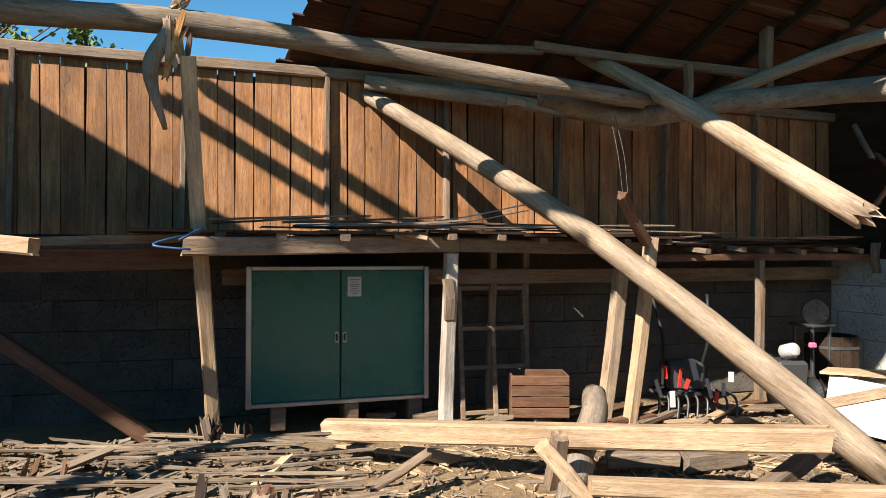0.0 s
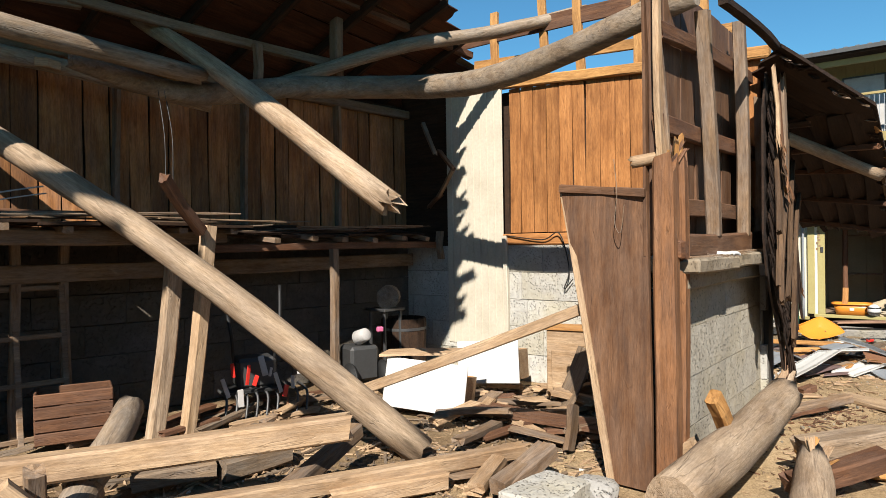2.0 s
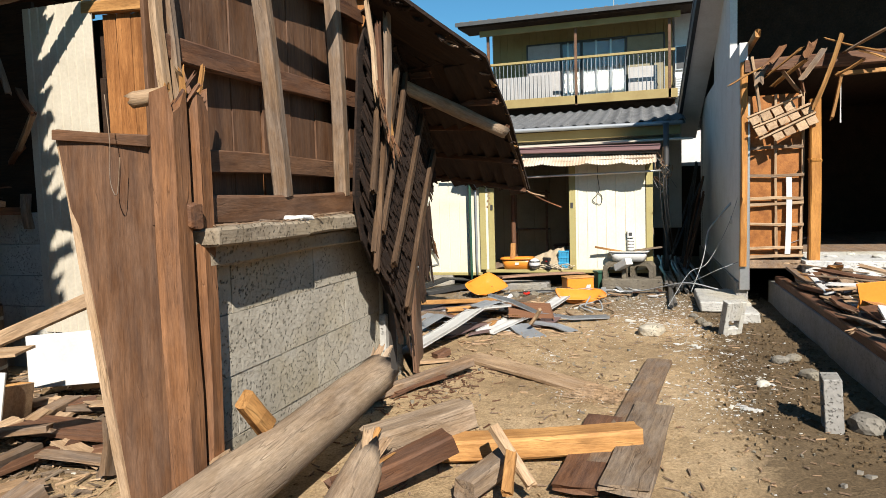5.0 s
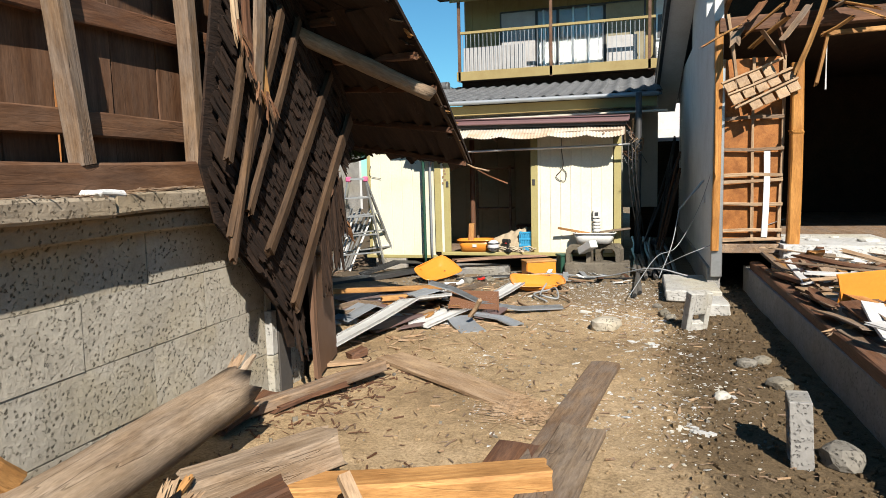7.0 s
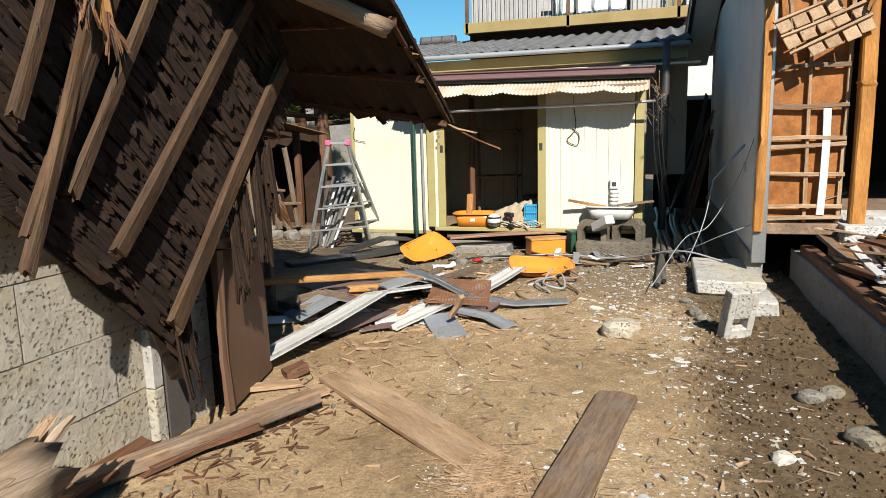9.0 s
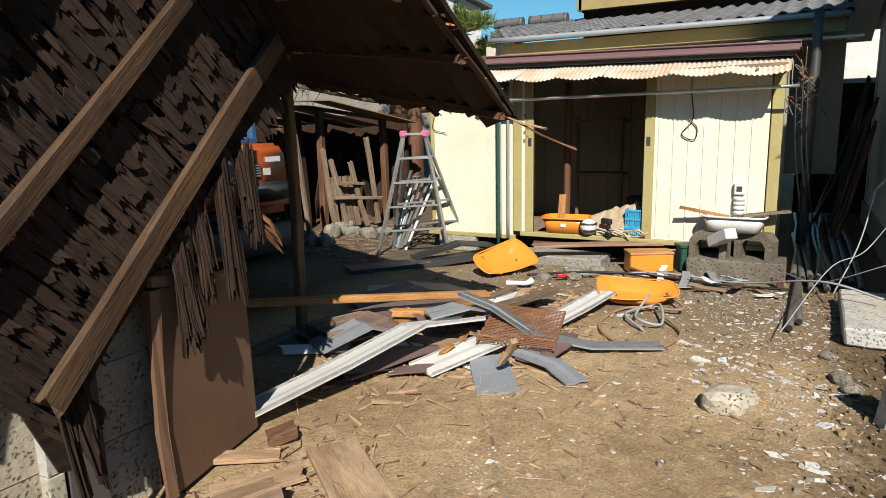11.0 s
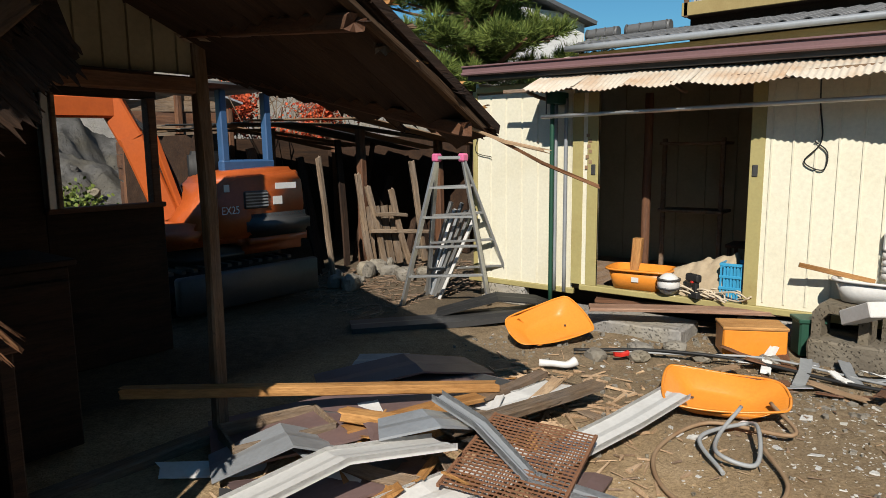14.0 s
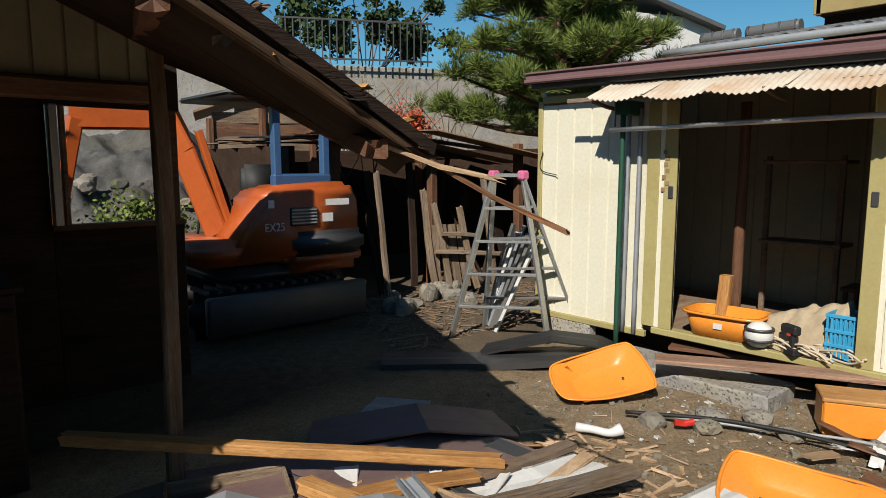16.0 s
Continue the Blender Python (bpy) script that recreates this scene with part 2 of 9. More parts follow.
# tuff darkened in its colour to stand in for the shade under the loft
M_SHADESTONE = tuff("shade_toned_stone", (0.17, 0.15, 0.13), (0.09, 0.08, 0.07), 0.3)
M_ROOFBOARD = wood("dark_red_roof_board", (0.045, 0.017, 0.008), (0.14, 0.054, 0.024), 0.85)
M_PLY = wood("varnished_plywood", (0.36, 0.13, 0.03), (0.56, 0.23, 0.06), 0.55, 0.6, 0.0, spread=0.08, relief=0.15, crack=0.15)
M_VARNISH = wood("varnished_post", (0.52, 0.22, 0.05), (0.78, 0.38, 0.10), 0.5, 0.7, 0.0, spread=0.08, relief=0.2, crack=0.3)
M_DOORSKIN = plain("brown_door_skin", (0.17, 0.095, 0.058), 0.6, 0, 0.3, dirt=(0.6, 0.55, 0.5), amount=0.5, scale=2.5)
M_PIPE = plain("worn_steel_pipe", (0.20, 0.185, 0.165), 0.45, 0.5, 0.5, dirt=(0.55, 0.42, 0.3), amount=0.6, scale=6)
M_OLDLATH = wood("old_roof_lath", (0.05, 0.028, 0.014), (0.165, 0.093, 0.045), 0.85, 1.0, 0.15, spread=0.2, relief=0.6)
# field stone at half tone, with tree shade put into the colour
M_BANKROCK = tuff("shade_toned_rock", (0.17, 0.165, 0.155), (0.08, 0.076, 0.07), 0.3)
M_OLDBLOCK = tuff("mossy_old_concrete", (0.23, 0.20, 0.155), (0.13, 0.11, 0.085), 0.4)
M_WHITEPOST = wood("whitened_post", (0.45, 0.38, 0.30), (0.70, 0.63, 0.54), 0.85, 0.9, 0.1, spread=0.05, relief=0.4)
M_PINKPLANK = wood("pinkish_plank", (0.32, 0.18, 0.115), (0.50, 0.31, 0.21), 0.8, 0.8, 0.1, spread=0.05)
M_GLASS = glass_mat("window_glass")
M_ROCK = tuff("field_stone", (0.34, 0.31, 0.26), (0.22, 0.20, 0.17), 0.25)
M_PLASTER = tuff("plaster_flake", (0.78, 0.77, 0.74), (0.62, 0.61, 0.58), 0.1)


def ground_mat():
    m, nt, b = nodes_of("trampled_soil", 0.95, 0, 0.15)
    v, _ = coords(nt, shift=False)
    a = noise_tex(nt, v, 0.9, 7, 0.62)
    f = noise_tex(nt, v, 9, 8, 0.7)
    ff = noise_tex(nt, v, 60, 5, 0.7)
    c = ramp(nt, a, [(0.30, (0.25, 0.17, 0.095)), (0.5, (0.42, 0.30, 0.17)), (0.7, (0.52, 0.385, 0.235))])
    sep = nt.nodes.new("ShaderNodeSeparateXYZ")
    nt.links.new(v, sep.inputs[0])
    # damp earth along the foundation and beyond the rubble
    edge = maths(nt, "ADD", maths(nt, "MULTIPLY", sep.outputs[1], -1.0), maths(nt, "MULTIPLY", f, 1.0))
    damp = ramp(nt, maths(nt, "SUBTRACT", edge, 1.3), [(0.35, (0, 0, 0)), (0.62, (1, 1, 1))])
    c = mix(nt, maths(nt, "MULTIPLY", damp, 0.80), c, (0.09, 0.062, 0.035))
    # darker soil under the wing roof and rear lot: shade put into the colour
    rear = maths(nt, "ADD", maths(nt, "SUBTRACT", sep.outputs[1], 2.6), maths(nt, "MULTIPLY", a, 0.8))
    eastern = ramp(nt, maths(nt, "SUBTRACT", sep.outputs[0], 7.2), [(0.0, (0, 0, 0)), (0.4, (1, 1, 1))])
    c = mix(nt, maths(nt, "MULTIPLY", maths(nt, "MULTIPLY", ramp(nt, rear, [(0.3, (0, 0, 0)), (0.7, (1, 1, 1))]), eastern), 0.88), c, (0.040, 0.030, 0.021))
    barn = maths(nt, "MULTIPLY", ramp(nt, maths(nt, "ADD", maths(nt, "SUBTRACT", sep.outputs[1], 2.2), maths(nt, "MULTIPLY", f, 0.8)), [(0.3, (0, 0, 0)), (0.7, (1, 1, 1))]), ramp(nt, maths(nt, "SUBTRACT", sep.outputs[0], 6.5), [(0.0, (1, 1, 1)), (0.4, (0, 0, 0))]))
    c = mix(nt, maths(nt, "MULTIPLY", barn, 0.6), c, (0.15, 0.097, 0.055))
    far = maths(nt, "ADD", maths(nt, "MULTIPLY", maths(nt, "SUBTRACT", sep.outputs[0], 9.8), 0.7), maths(nt, "SUBTRACT", f, 0.5))
    c = mix(nt, maths(nt, "MULTIPLY", ramp(nt, far, [(0.2, (0, 0, 0)), (0.8, (1, 1, 1))]), 0.65), c, (0.16, 0.125, 0.085))
    c = mix(nt, 0.66, c, mix(nt, 1.0, c, ramp(nt, f, [(0.3, (0.45, 0.43, 0.4)), (0.7, (1.1, 1.1, 1.1))]), "MULTIPLY"))
    c = mix(nt, 0.62, c, mix(nt, 1.0, c, ramp(nt, ff, [(0.35, (0.4, 0.38, 0.36)), (0.62, (1.1, 1.1, 1.1))]), "MULTIPLY"))
    nt.links.new(c, b.inputs["Base Color"])
    bump(nt, b, maths(nt, "ADD", f, maths(nt, "MULTIPLY", ff, 0.4)), 0.8, 0.03)
    return m


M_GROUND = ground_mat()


# ---- mesh helpers ----
rng = random.Random(7)


def mesh_of(name, verts, faces, mat, smooth=False):
    me = bpy.data.meshes.new(name)
    me.from_pydata([tuple(v) for v in verts], [], faces)
    me.materials.append(mat)
    if smooth:
        me.polygons.foreach_set("use_smooth", [True] * len(me.polygons))
    me.update()
    return me


def attach(name, me, parent=None, m=None, label="", category="", group="", kind=""):
    ob = new(name, me)
    if parent is not None:
        ob.parent = parent
    if m is not None:
        ob.matrix_basis = m
    return tagged(ob, label, category, group, kind)


def bm_mesh(name, bm, mat, smooth=False):
    me = bpy.data.meshes.new(name)
    bm.normal_update()
    bm.to_mesh(me)
    bm.free()
    me.materials.append(mat)
    if smooth:
        me.polygons.foreach_set("use_smooth", [True] * len(me.polygons))
    return me


def box_bm(sx, sy, sz, bev=0.0, at=(0, 0, 0), bm=None, rot=None):
    """A bevelled box centred on at."""
    one = bmesh.new()
    bmesh.ops.create_cube(one, size=1.0)
    bmesh.ops.scale(one, vec=(sx, sy, sz), verts=one.verts)
    if bev:
        bmesh.ops.bevel(one, geom=list(one.edges), offset=min(bev, 0.45 * min(sx, sy, sz)), segments=1, affect="EDGES")
    m = Matrix.Translation(at) @ (rot.to_4x4() if rot is not None else Matrix())
    one.transform(m)
    if bm is None:
        return one
    tmp = bpy.data.meshes.new("tmp")
    one.to_mesh(tmp)
    one.free()
    bm.from_mesh(tmp)
    bpy.data.meshes.remove(tmp)
    return bm


def empty(name, m=None, label="", category="", group="", kind=""):
    ob = new(name)
    ob.empty_display_size = 0.1
    if m is not None:
        ob.matrix_basis = m
    return tagged(ob, label, category, group, kind)


def boxpart(name, size, at, mat, parent, bev=0.006, label="", rz=0.0, rx=0.0, ry=0.0):
    """A box part of the given size at a place in its parent."""
    return attach(name, bm_mesh(name, box_bm(*size, bev), mat), parent, pose(*at, rx, ry, rz), label)


def along(p0, p1, roll=0.0):
    """The pose at p0 whose x axis runs to p1."""
    d = (Vector(p1) - Vector(p0)).normalized()
    up = Vector((0, 0, 1)) if abs(d.z) < 0.95 else Vector((0, 1, 0))
    y = up.cross(d).normalized()
    z = d.cross(y)
    m = Matrix((d, y, z)).transposed().to_4x4()
    return Matrix.Translation(p0) @ m @ pose(0, 0, 0, roll, 0, 0)


def loft(rings, tip0, tip1):
    n = len(rings[0])
    verts = [v for r in rings for v in r]
    faces = []
    for i in range(len(rings) - 1):
        for j in range(n):
            k = (j + 1) % n
            faces.append((i * n + j, i * n + k, (i + 1) * n + k, (i + 1) * n + j))
    a = len(verts)
    verts += [tip0, tip1]
    e = (len(rings) - 1) * n
    for j in range(n):
        k = (j + 1) % n
        faces.append((a, k, j))
        faces.append((a + 1, e + j, e + k))
    return verts, faces


def stick_mesh(name, L, w, h, mat, rag0=0.0, rag1=0.0, warp=0.006, taper=1.0, bow=0.0, r=None):
    """A squared timber along x with eased arrises, a slight warp and ends that may be splintered."""
    r = r or rng
    c = min(w, h) * 0.12
    hw, hh = w / 2, h / 2
    sec = [(-hw, -hh + c), (-hw, hh - c), (-hw + c, hh), (0, hh), (hw - c, hh), (hw, hh - c), (hw, -hh + c), (hw - c, -hh), (0, -hh), (-hw + c, -hh)]
    n = max(2, int(L / 0.35) + 1)
    rings = []
    ph = r.uniform(0, 6)
    for i in range(n + 1):
        f = i / n
        x = f * L
        s = 1 + (taper - 1) * f
        oy = warp * math.sin(ph + f * 4) * 2
        oz = warp * math.cos(ph * 1.7 + f * 3) * 2 + bow * (1 - (2 * f - 1) ** 2)
        ring = []
        for y, z in sec:
            dx = 0
            if i == 0 and rag0:
                dx = -r.uniform(-0.6, 1) * rag0
            if i == n and rag1:
                dx = r.uniform(-0.6, 1) * rag1
            j = warp * 0.5
            ring.append((x + dx, y * s + oy + r.uniform(-j, j), z * s + oz + r.uniform(-j, j)))
        rings.append(ring)
    t0 = (rag0 * 0.3, sum(p[1] for p in rings[0]) / len(sec), sum(p[2] for p in rings[0]) / len(sec))
    t1 = (L - rag1 * 0.3, sum(p[1] for p in rings[-1]) / len(sec), sum(p[2] for p in rings[-1]) / len(sec))
    v, f = loft(rings, t0, t1)
    return mesh_of(name, v, f, mat)


def timber(name, p0, p1, w, h, mat, label="", category="timber", roll=0.0, rag0=0.0, rag1=0.0, parent=None, group="", taper=1.0, bow=0.0, warp=0.006, kind=""):
    L = (Vector(p1) - Vector(p0)).length
    me = stick_mesh(name, L, w, h, mat, rag0, rag1, warp, taper, bow)
    if parent is not None:
        category = ""
    return attach(name, me, parent, along(p0, p1, roll), label, category, group, kind)


def spline(pts, n):
    P = [Vector(p) for p in pts]
    P = [P[0] * 2 - P[1]] + P + [P[-1] * 2 - P[-2]]
    out = []
    m = len(P) - 3
    for i in range(n + 1):
        u = i / n * m
        k = min(int(u), m - 1)
        f = u - k
        a, b, c, d = P[k:k + 4]
        out.append(0.5 * ((2 * b) + (c - a) * f + (2 * a - 5 * b + 4 * c - d) * f * f + (3 * b - a - 3 * c + d) * f ** 3))
    return out


def tube_mesh(name, pts, radii, mat, sides=14, steps=0, rough=0.0, rag0=0.0, rag1=0.0, smooth=True, seed=0):
    """A round member along a curved line; the mesh has its x axis along the chord."""
    base = along(pts[0], pts[-1]) if (Vector(pts[-1]) - Vector(pts[0])).length > 1e-3 else Matrix.Translation(pts[0])
    inv = base.inverted()
    steps = steps or max(len(pts) * 4, 6)
    line = [inv @ p for p in spline(pts, steps)]
    r = random.Random(seed + 3)
    rings = []
    for i, p in enumerate(line):
        t = (line[min(i + 1, steps)] - line[max(i - 1, 0)]).normalized()
        y = Vector((0, 0, 1)).cross(t)
        y = y.normalized() if y.length > 0.05 else Vector((0, 1, 0))
        z = t.cross(y)
        u = i / steps * (len(radii) - 1)
        k = min(int(u), len(radii) - 2)
        rad = radii[k] + (radii[k + 1] - radii[k]) * (u - k)
        ring = []
        for j in range(sides):
            a = 2 * math.pi * j / sides
            q = p + (y * math.cos(a) + z * math.sin(a)) * rad
            if rough:
                nz = noise.noise(Vector((q.x * 3.0, q.y * 9, q.z * 9 + seed * 3.1)))
                q = p + (q - p) * (1 + rough * nz)
            dx = 0
            if i == 0 and rag0:
                dx = -r.uniform(-0.8, 1) * rag0
            if i == steps and rag1:
                dx = r.uniform(-0.8, 1) * rag1
            ring.append(q + t * dx)
        rings.append(ring)
    v, f = loft(rings, line[0] + Vector((rag0 * 0.4, 0, 0)), line[-1] - Vector((rag1 * 0.4, 0, 0)))
    me = mesh_of(name, v, f, mat, smooth)
    if smooth:
        sm = [True] * len(me.polygons)
        sm[-2 * sides:] = [False] * (2 * sides)
        me.polygons.foreach_set("use_smooth", sm)
    return me, base


def log(name, pts, radii, mat, label="", category="log", rag0=0.0, rag1=0.0, parent=None, sides=14, rough=0.14, seed=0, group=""):
    me, base = tube_mesh(name, pts, radii, mat, sides, 0, rough, rag0, rag1, True, seed)
    if parent is not None:
        category = ""
    return attach(name, me, parent, base, label, category, group)


def wire(name, pts, r, mat, label="", category="cable", parent=None, sides=6, steps=0):
    me, base = tube_mesh(name, pts, [r, r], mat, sides, steps or len(pts) * 6)
    if parent is not None:
        category = ""
    return attach(name, me, parent, base, label, category)

# ---- ground ----
def ground_sheet():
    xs = np.concatenate([np.linspace(-300, -8, 6), np.linspace(-4, 18, 177), np.linspace(24, 500, 8)])
    ys = np.concatenate([np.linspace(-400, -9, 6), np.linspace(-5, 11, 129), np.linspace(16, 500, 8)])
    verts, faces = [], []
    for y in ys:
        for x in xs:
            z = 0.0
            if -4 <= x <= 18 and -5 <= y <= 11:
                z = 0.028 * noise.noise(Vector((x * 1.3, y * 1.3, 0))) + 0.012 * noise.noise(Vector((x * 5, y * 5, 2)))
            verts.append((x, y, z))
    w = len(xs)
    for j in range(len(ys) - 1):
        for i in range(w - 1):
            faces.append((j * w + i, j * w + i + 1, (j + 1) * w + i + 1, (j + 1) * w + i))
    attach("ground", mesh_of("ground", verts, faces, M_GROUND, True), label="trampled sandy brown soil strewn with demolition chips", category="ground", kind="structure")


ground_sheet()

# ---- the barn: rear plank wall ----
BW0, BW1 = Vector((-2.4, 6.95, 0)), Vector((6.98, 5.28, 0))
BWD = (BW1 - BW0).normalized()
BWN = Vector((BWD.y, -BWD.x, 0))            # towards the yard
BWL = (BW1 - BW0).length


def back(s, off, z):
    """A place on the rear wall: metres along it, metres out of it, height."""
    p = BW0 + BWD * s + BWN * off
    return (p.x, p.y, z)


def board_mesh(name, L, w, t, mat, r, rag=0.0):
    return stick_mesh(name, L, w, t, mat, 0, rag, 0.0025, r=r)


def board_wall(parent, place, x0, x1, zb, zt, mat, widths=(0.15, 0.21), t=0.018, seed=1, skip=()):
    """Upright boards side by side, each an object of its own; place(s, off, z) gives the wall's places."""
    r = random.Random(seed)
    s = x0
    i = 0
    while s < x1 - 0.03:
        w = min(r.uniform(*widths), x1 - s)
        b0, t0 = zb(s), zt(s)
        if i not in skip:
            me = board_mesh("plank", t0 - b0, w - 0.010, t, mat, r)
            a = place(s + w / 2, 0.012 + r.uniform(-0.0015, 0.002), b0)
            b = place(s + w / 2 + r.uniform(-0.006, 0.006), 0.012 + r.uniform(-0.0015, 0.002), t0)
            y = Vector(place(s + 0.1, 0, 0)) - Vector(place(s, 0, 0))
            d = (Vector(b) - Vector(a)).normalized()
            y = (y - d * y.dot(d)).normalized()
            m = Matrix((d, y, d.cross(y))).transposed().to_4x4()
            attach("plank", me, parent, Matrix.Translation(a) @ m)
        s += w
        i += 1


def ztop(s):
    return 3.30 - 0.032 * s


wall_back = empty("wall_back", None, "tall rear barn wall of upright brown planks over tuff stone", "wall", kind="structure")
board_wall(wall_back, back, 0.0, BWL, lambda s: 1.66, ztop, M_PLANK, seed=3)
attach("backing", bm_mesh("backing", box_bm(BWL, 0.02, 1.6), M_PLANK_DARK), wall_back, Matrix.Translation(back(BWL / 2, -0.03, 2.36)) @ pose(0, 0, 0, 0, 0, math.degrees(math.atan2(BWD.y, BWD.x))))
timber("rail", back(-0.1, 0.05, 3.34), back(BWL, 0.05, ztop(BWL) + 0.04), 0.09, 0.10, M_TIMBER, parent=wall_back)
for s in (1.15, 2.55, 3.85, 5.0, 6.2, 7.4, 8.5):
    timber("batten", back(s, 0.05, 1.62), back(s, 0.05, ztop(s)), 0.10, 0.045, M_TIMBER, parent=wall_back, roll=90)
# lower stone courses
r_ = random.Random(5)
attach("stone_core", bm_mesh("stone_core", box_bm(BWL, 0.2, 1.64), M_MORTAR), wall_back, Matrix.Translation(back(BWL / 2, -0.06, 0.80)) @ pose(0, 0, 0, 0, 0, math.degrees(math.atan2(BWD.y, BWD.x))))
BWA = math.degrees(math.atan2(BWD.y, BWD.x))


def stones(parent, place, ang, L, courses, h, width, mat, seed, z0=0.0, t=0.06, off=0.0, ends=None):
    r = random.Random(seed)
    shapes = {}
    for c in range(courses):
        s = -r.uniform(0, width)
        while s < L:
            w = width * r.choice((1.0, 1.0, 0.86))
            a, b = max(s, 0), min(s + w, L if ends is None else ends(c))
            if b - a > 0.06:
                key = (round(b - a, 2), r.randint(0, 2))
                if key not in shapes:
                    bm = box_bm(b - a - 0.0045, t, h - 0.0045, 0.003)
                    for v in bm.verts:
                        v.co += Vector((r.uniform(-1, 1), r.uniform(-1, 1), r.uniform(-1, 1))) * 0.0016
                    shapes[key] = bm_mesh("stone", bm, mat)
                p = place((a + b) / 2, off + t / 2 + r.uniform(-0.0015, 0.002), z0 + h * (c + 0.5))
                attach("stone", shapes[key], parent, Matrix.Translation(p) @ pose(0, 0, 0, 0, 0, ang))
            s += w


stones(wall_back, back, BWA, BWL, 6, 0.27, 0.85, M_SHADESTONE, 11, 0.0, 0.06, 0.04)

# ---- the barn: cross wall with the cream sheet ----
CX = 6.95


def cross(s, off, z):
    """On the cross wall: metres from its rear end towards the yard."""
    return (CX - off, 5.3 - s, z)


wall_cross = empty("wall_cross", None, "barn cross wall of warm planks, cream sheet and pale stone", "wall", kind="structure")
board_wall(wall_cross, cross, 1.56, 4.1, lambda s: 1.58, lambda s: 3.13 - 0.06 * (s - 1.5), M_PLANK_WARM, (0.13, 0.17), seed=8)
stones(wall_cross, cross, 90, 4.1, 5, 0.29, 0.8, M_TUFF_WHITE, 12, 0.0, 0.06, 0.0)
boxpart("head_board", (0.05, 3.8, 1.7), (CX + 0.12, 3.36, 2.28), M_PLANK_DARK, wall_cross)
attach("stone_core", bm_mesh("stone_core", box_bm(0.14, 4.1, 1.45), M_MORTAR), wall_cross, pose(CX + 0.085, 3.25, 0.725))
timber("sill", cross(1.5, 0.03, 1.52), cross(4.1, 0.03, 1.52), 0.09, 0.12, M_PLANK_WARM, parent=wall_cross)
timber("rail", cross(1.4, 0.04, 3.18), cross(4.15, 0.04, 3.04), 0.09, 0.10, M_ORANGE, parent=wall_cross)
timber("board", cross(0.0, -0.02, 2.4), cross(0.75, -0.02, 2.4), 0.03, 1.9, M_PLANK_DARK, parent=wall_cross)


def ribbed(name, w, h, pitch, depth, mat, parent, m, groove=0.25):
    """A sheet with upright folds, w across local x and h up."""
    pts = []
    n = max(1, round(w / pitch))
    for i in range(n):
        a = i / n * w
        p = w / n
        pts += [(a, 0), (a + p * (1 - groove), 0), (a + p * (1 - groove * 0.75), depth), (a + p * (1 - groove * 0.25), depth)]
    pts.append((w, 0))
    verts = [(x, y, 0) for x, y in pts] + [(x, y, h) for x, y in pts] + [(x, y + 0.006, 0) for x, y in pts] + [(x, y + 0.006, h) for x, y in pts]
    k = len(pts)
    faces = []
    for i in range(k - 1):
        faces += [(i, i + 1, k + i + 1, k + i), (2 * k + i + 1, 2 * k + i, 3 * k + i, 3 * k + i + 1), (k + i, k + i + 1, 3 * k + i + 1, 3 * k + i), (i + 1, i, 2 * k + i, 2 * k + i + 1)]
    faces += [(0, k, 3 * k, 2 * k), (k - 1, 3 * k - 1, 4 * k - 1, 2 * k - 1)]
    return attach(name, mesh_of(name, verts, faces, mat), parent, m)


ribbed("cream_sheet", 0.76, 2.9, 0.095, 0.012, M_CREAM, wall_cross, pose(CX - 0.075, 4.56, 0.35, 0, 0, -90))
timber("edge_trim", (CX - 0.09, 3.77, 0.3), (CX - 0.09, 3.77, 1.55), 0.05, 0.05, M_CREAM, parent=wall_cross)
# open framing above the cross wall
for y in (3.9, 3.3, 2.9, 2.3, 1.7):
    timber("stud", (CX, y, 3.12), (CX, y + 0.02, 4.0), 0.05, 0.09, M_ORANGE, parent=wall_cross)
timber("rail", (CX, 4.2, 3.46), (CX, 1.4, 3.30), 0.03, 0.10, M_ORANGE, parent=wall_cross)
timber("rail", (CX, 4.9, 3.75), (CX, 2.0, 3.72), 0.03, 0.16, M_BROWN, parent=wall_cross)

# ---- the barn: roof over the rear bay ----
barn_roof = empty("barn_roof", None, "broken barn roof of dark red boards on rafters", "roof", kind="structure")
RS = 0.40


def roof(x, y, off=0.0):
    return (x, y, 3.34 - 0.02 * x + RS * (6.55 - 0.178 * x - y) + off)


r_ = random.Random(21)
y_ = 6.9


def roof_end(y):
    """How far along x the roof still reaches; its front corner has come down."""
    return 7.6 if y > 4.5 else 6.95 - (4.45 - y) / 0.51


while y_ > 1.95:
    x0 = 1.0 + r_.uniform(-0.05, 0.05) + 0.12 * (6.4 - y_)
    x1 = roof_end(y_) + r_.uniform(-0.12, 0.08)
    if x1 > x0 + 0.2:
        timber("roof_board", roof(x0, y_, 0.06), roof(x1, y_ - 0.1 * (x1 - x0) / 6.6, 0.06), 0.20, 0.018, M_ROOFBOARD, parent=barn_roof, rag0=0.04, rag1=0.05, roll=math.degrees(math.atan(RS)) * -1)
    y_ -= 0.2
for x in (1.45, 2.1, 2.75, 3.4, 4.05, 4.7, 5.35, 6.0, 6.65):
    timber("rafter", roof(x, 6.75, 0), roof(x + 0.05, max(1.95, 4.45 - 0.51 * (6.95 - x)) - r_.uniform(0, 0.2), 0), 0.06, 0.09, M_PLANK_DARK, parent=barn_roof, rag1=0.04)
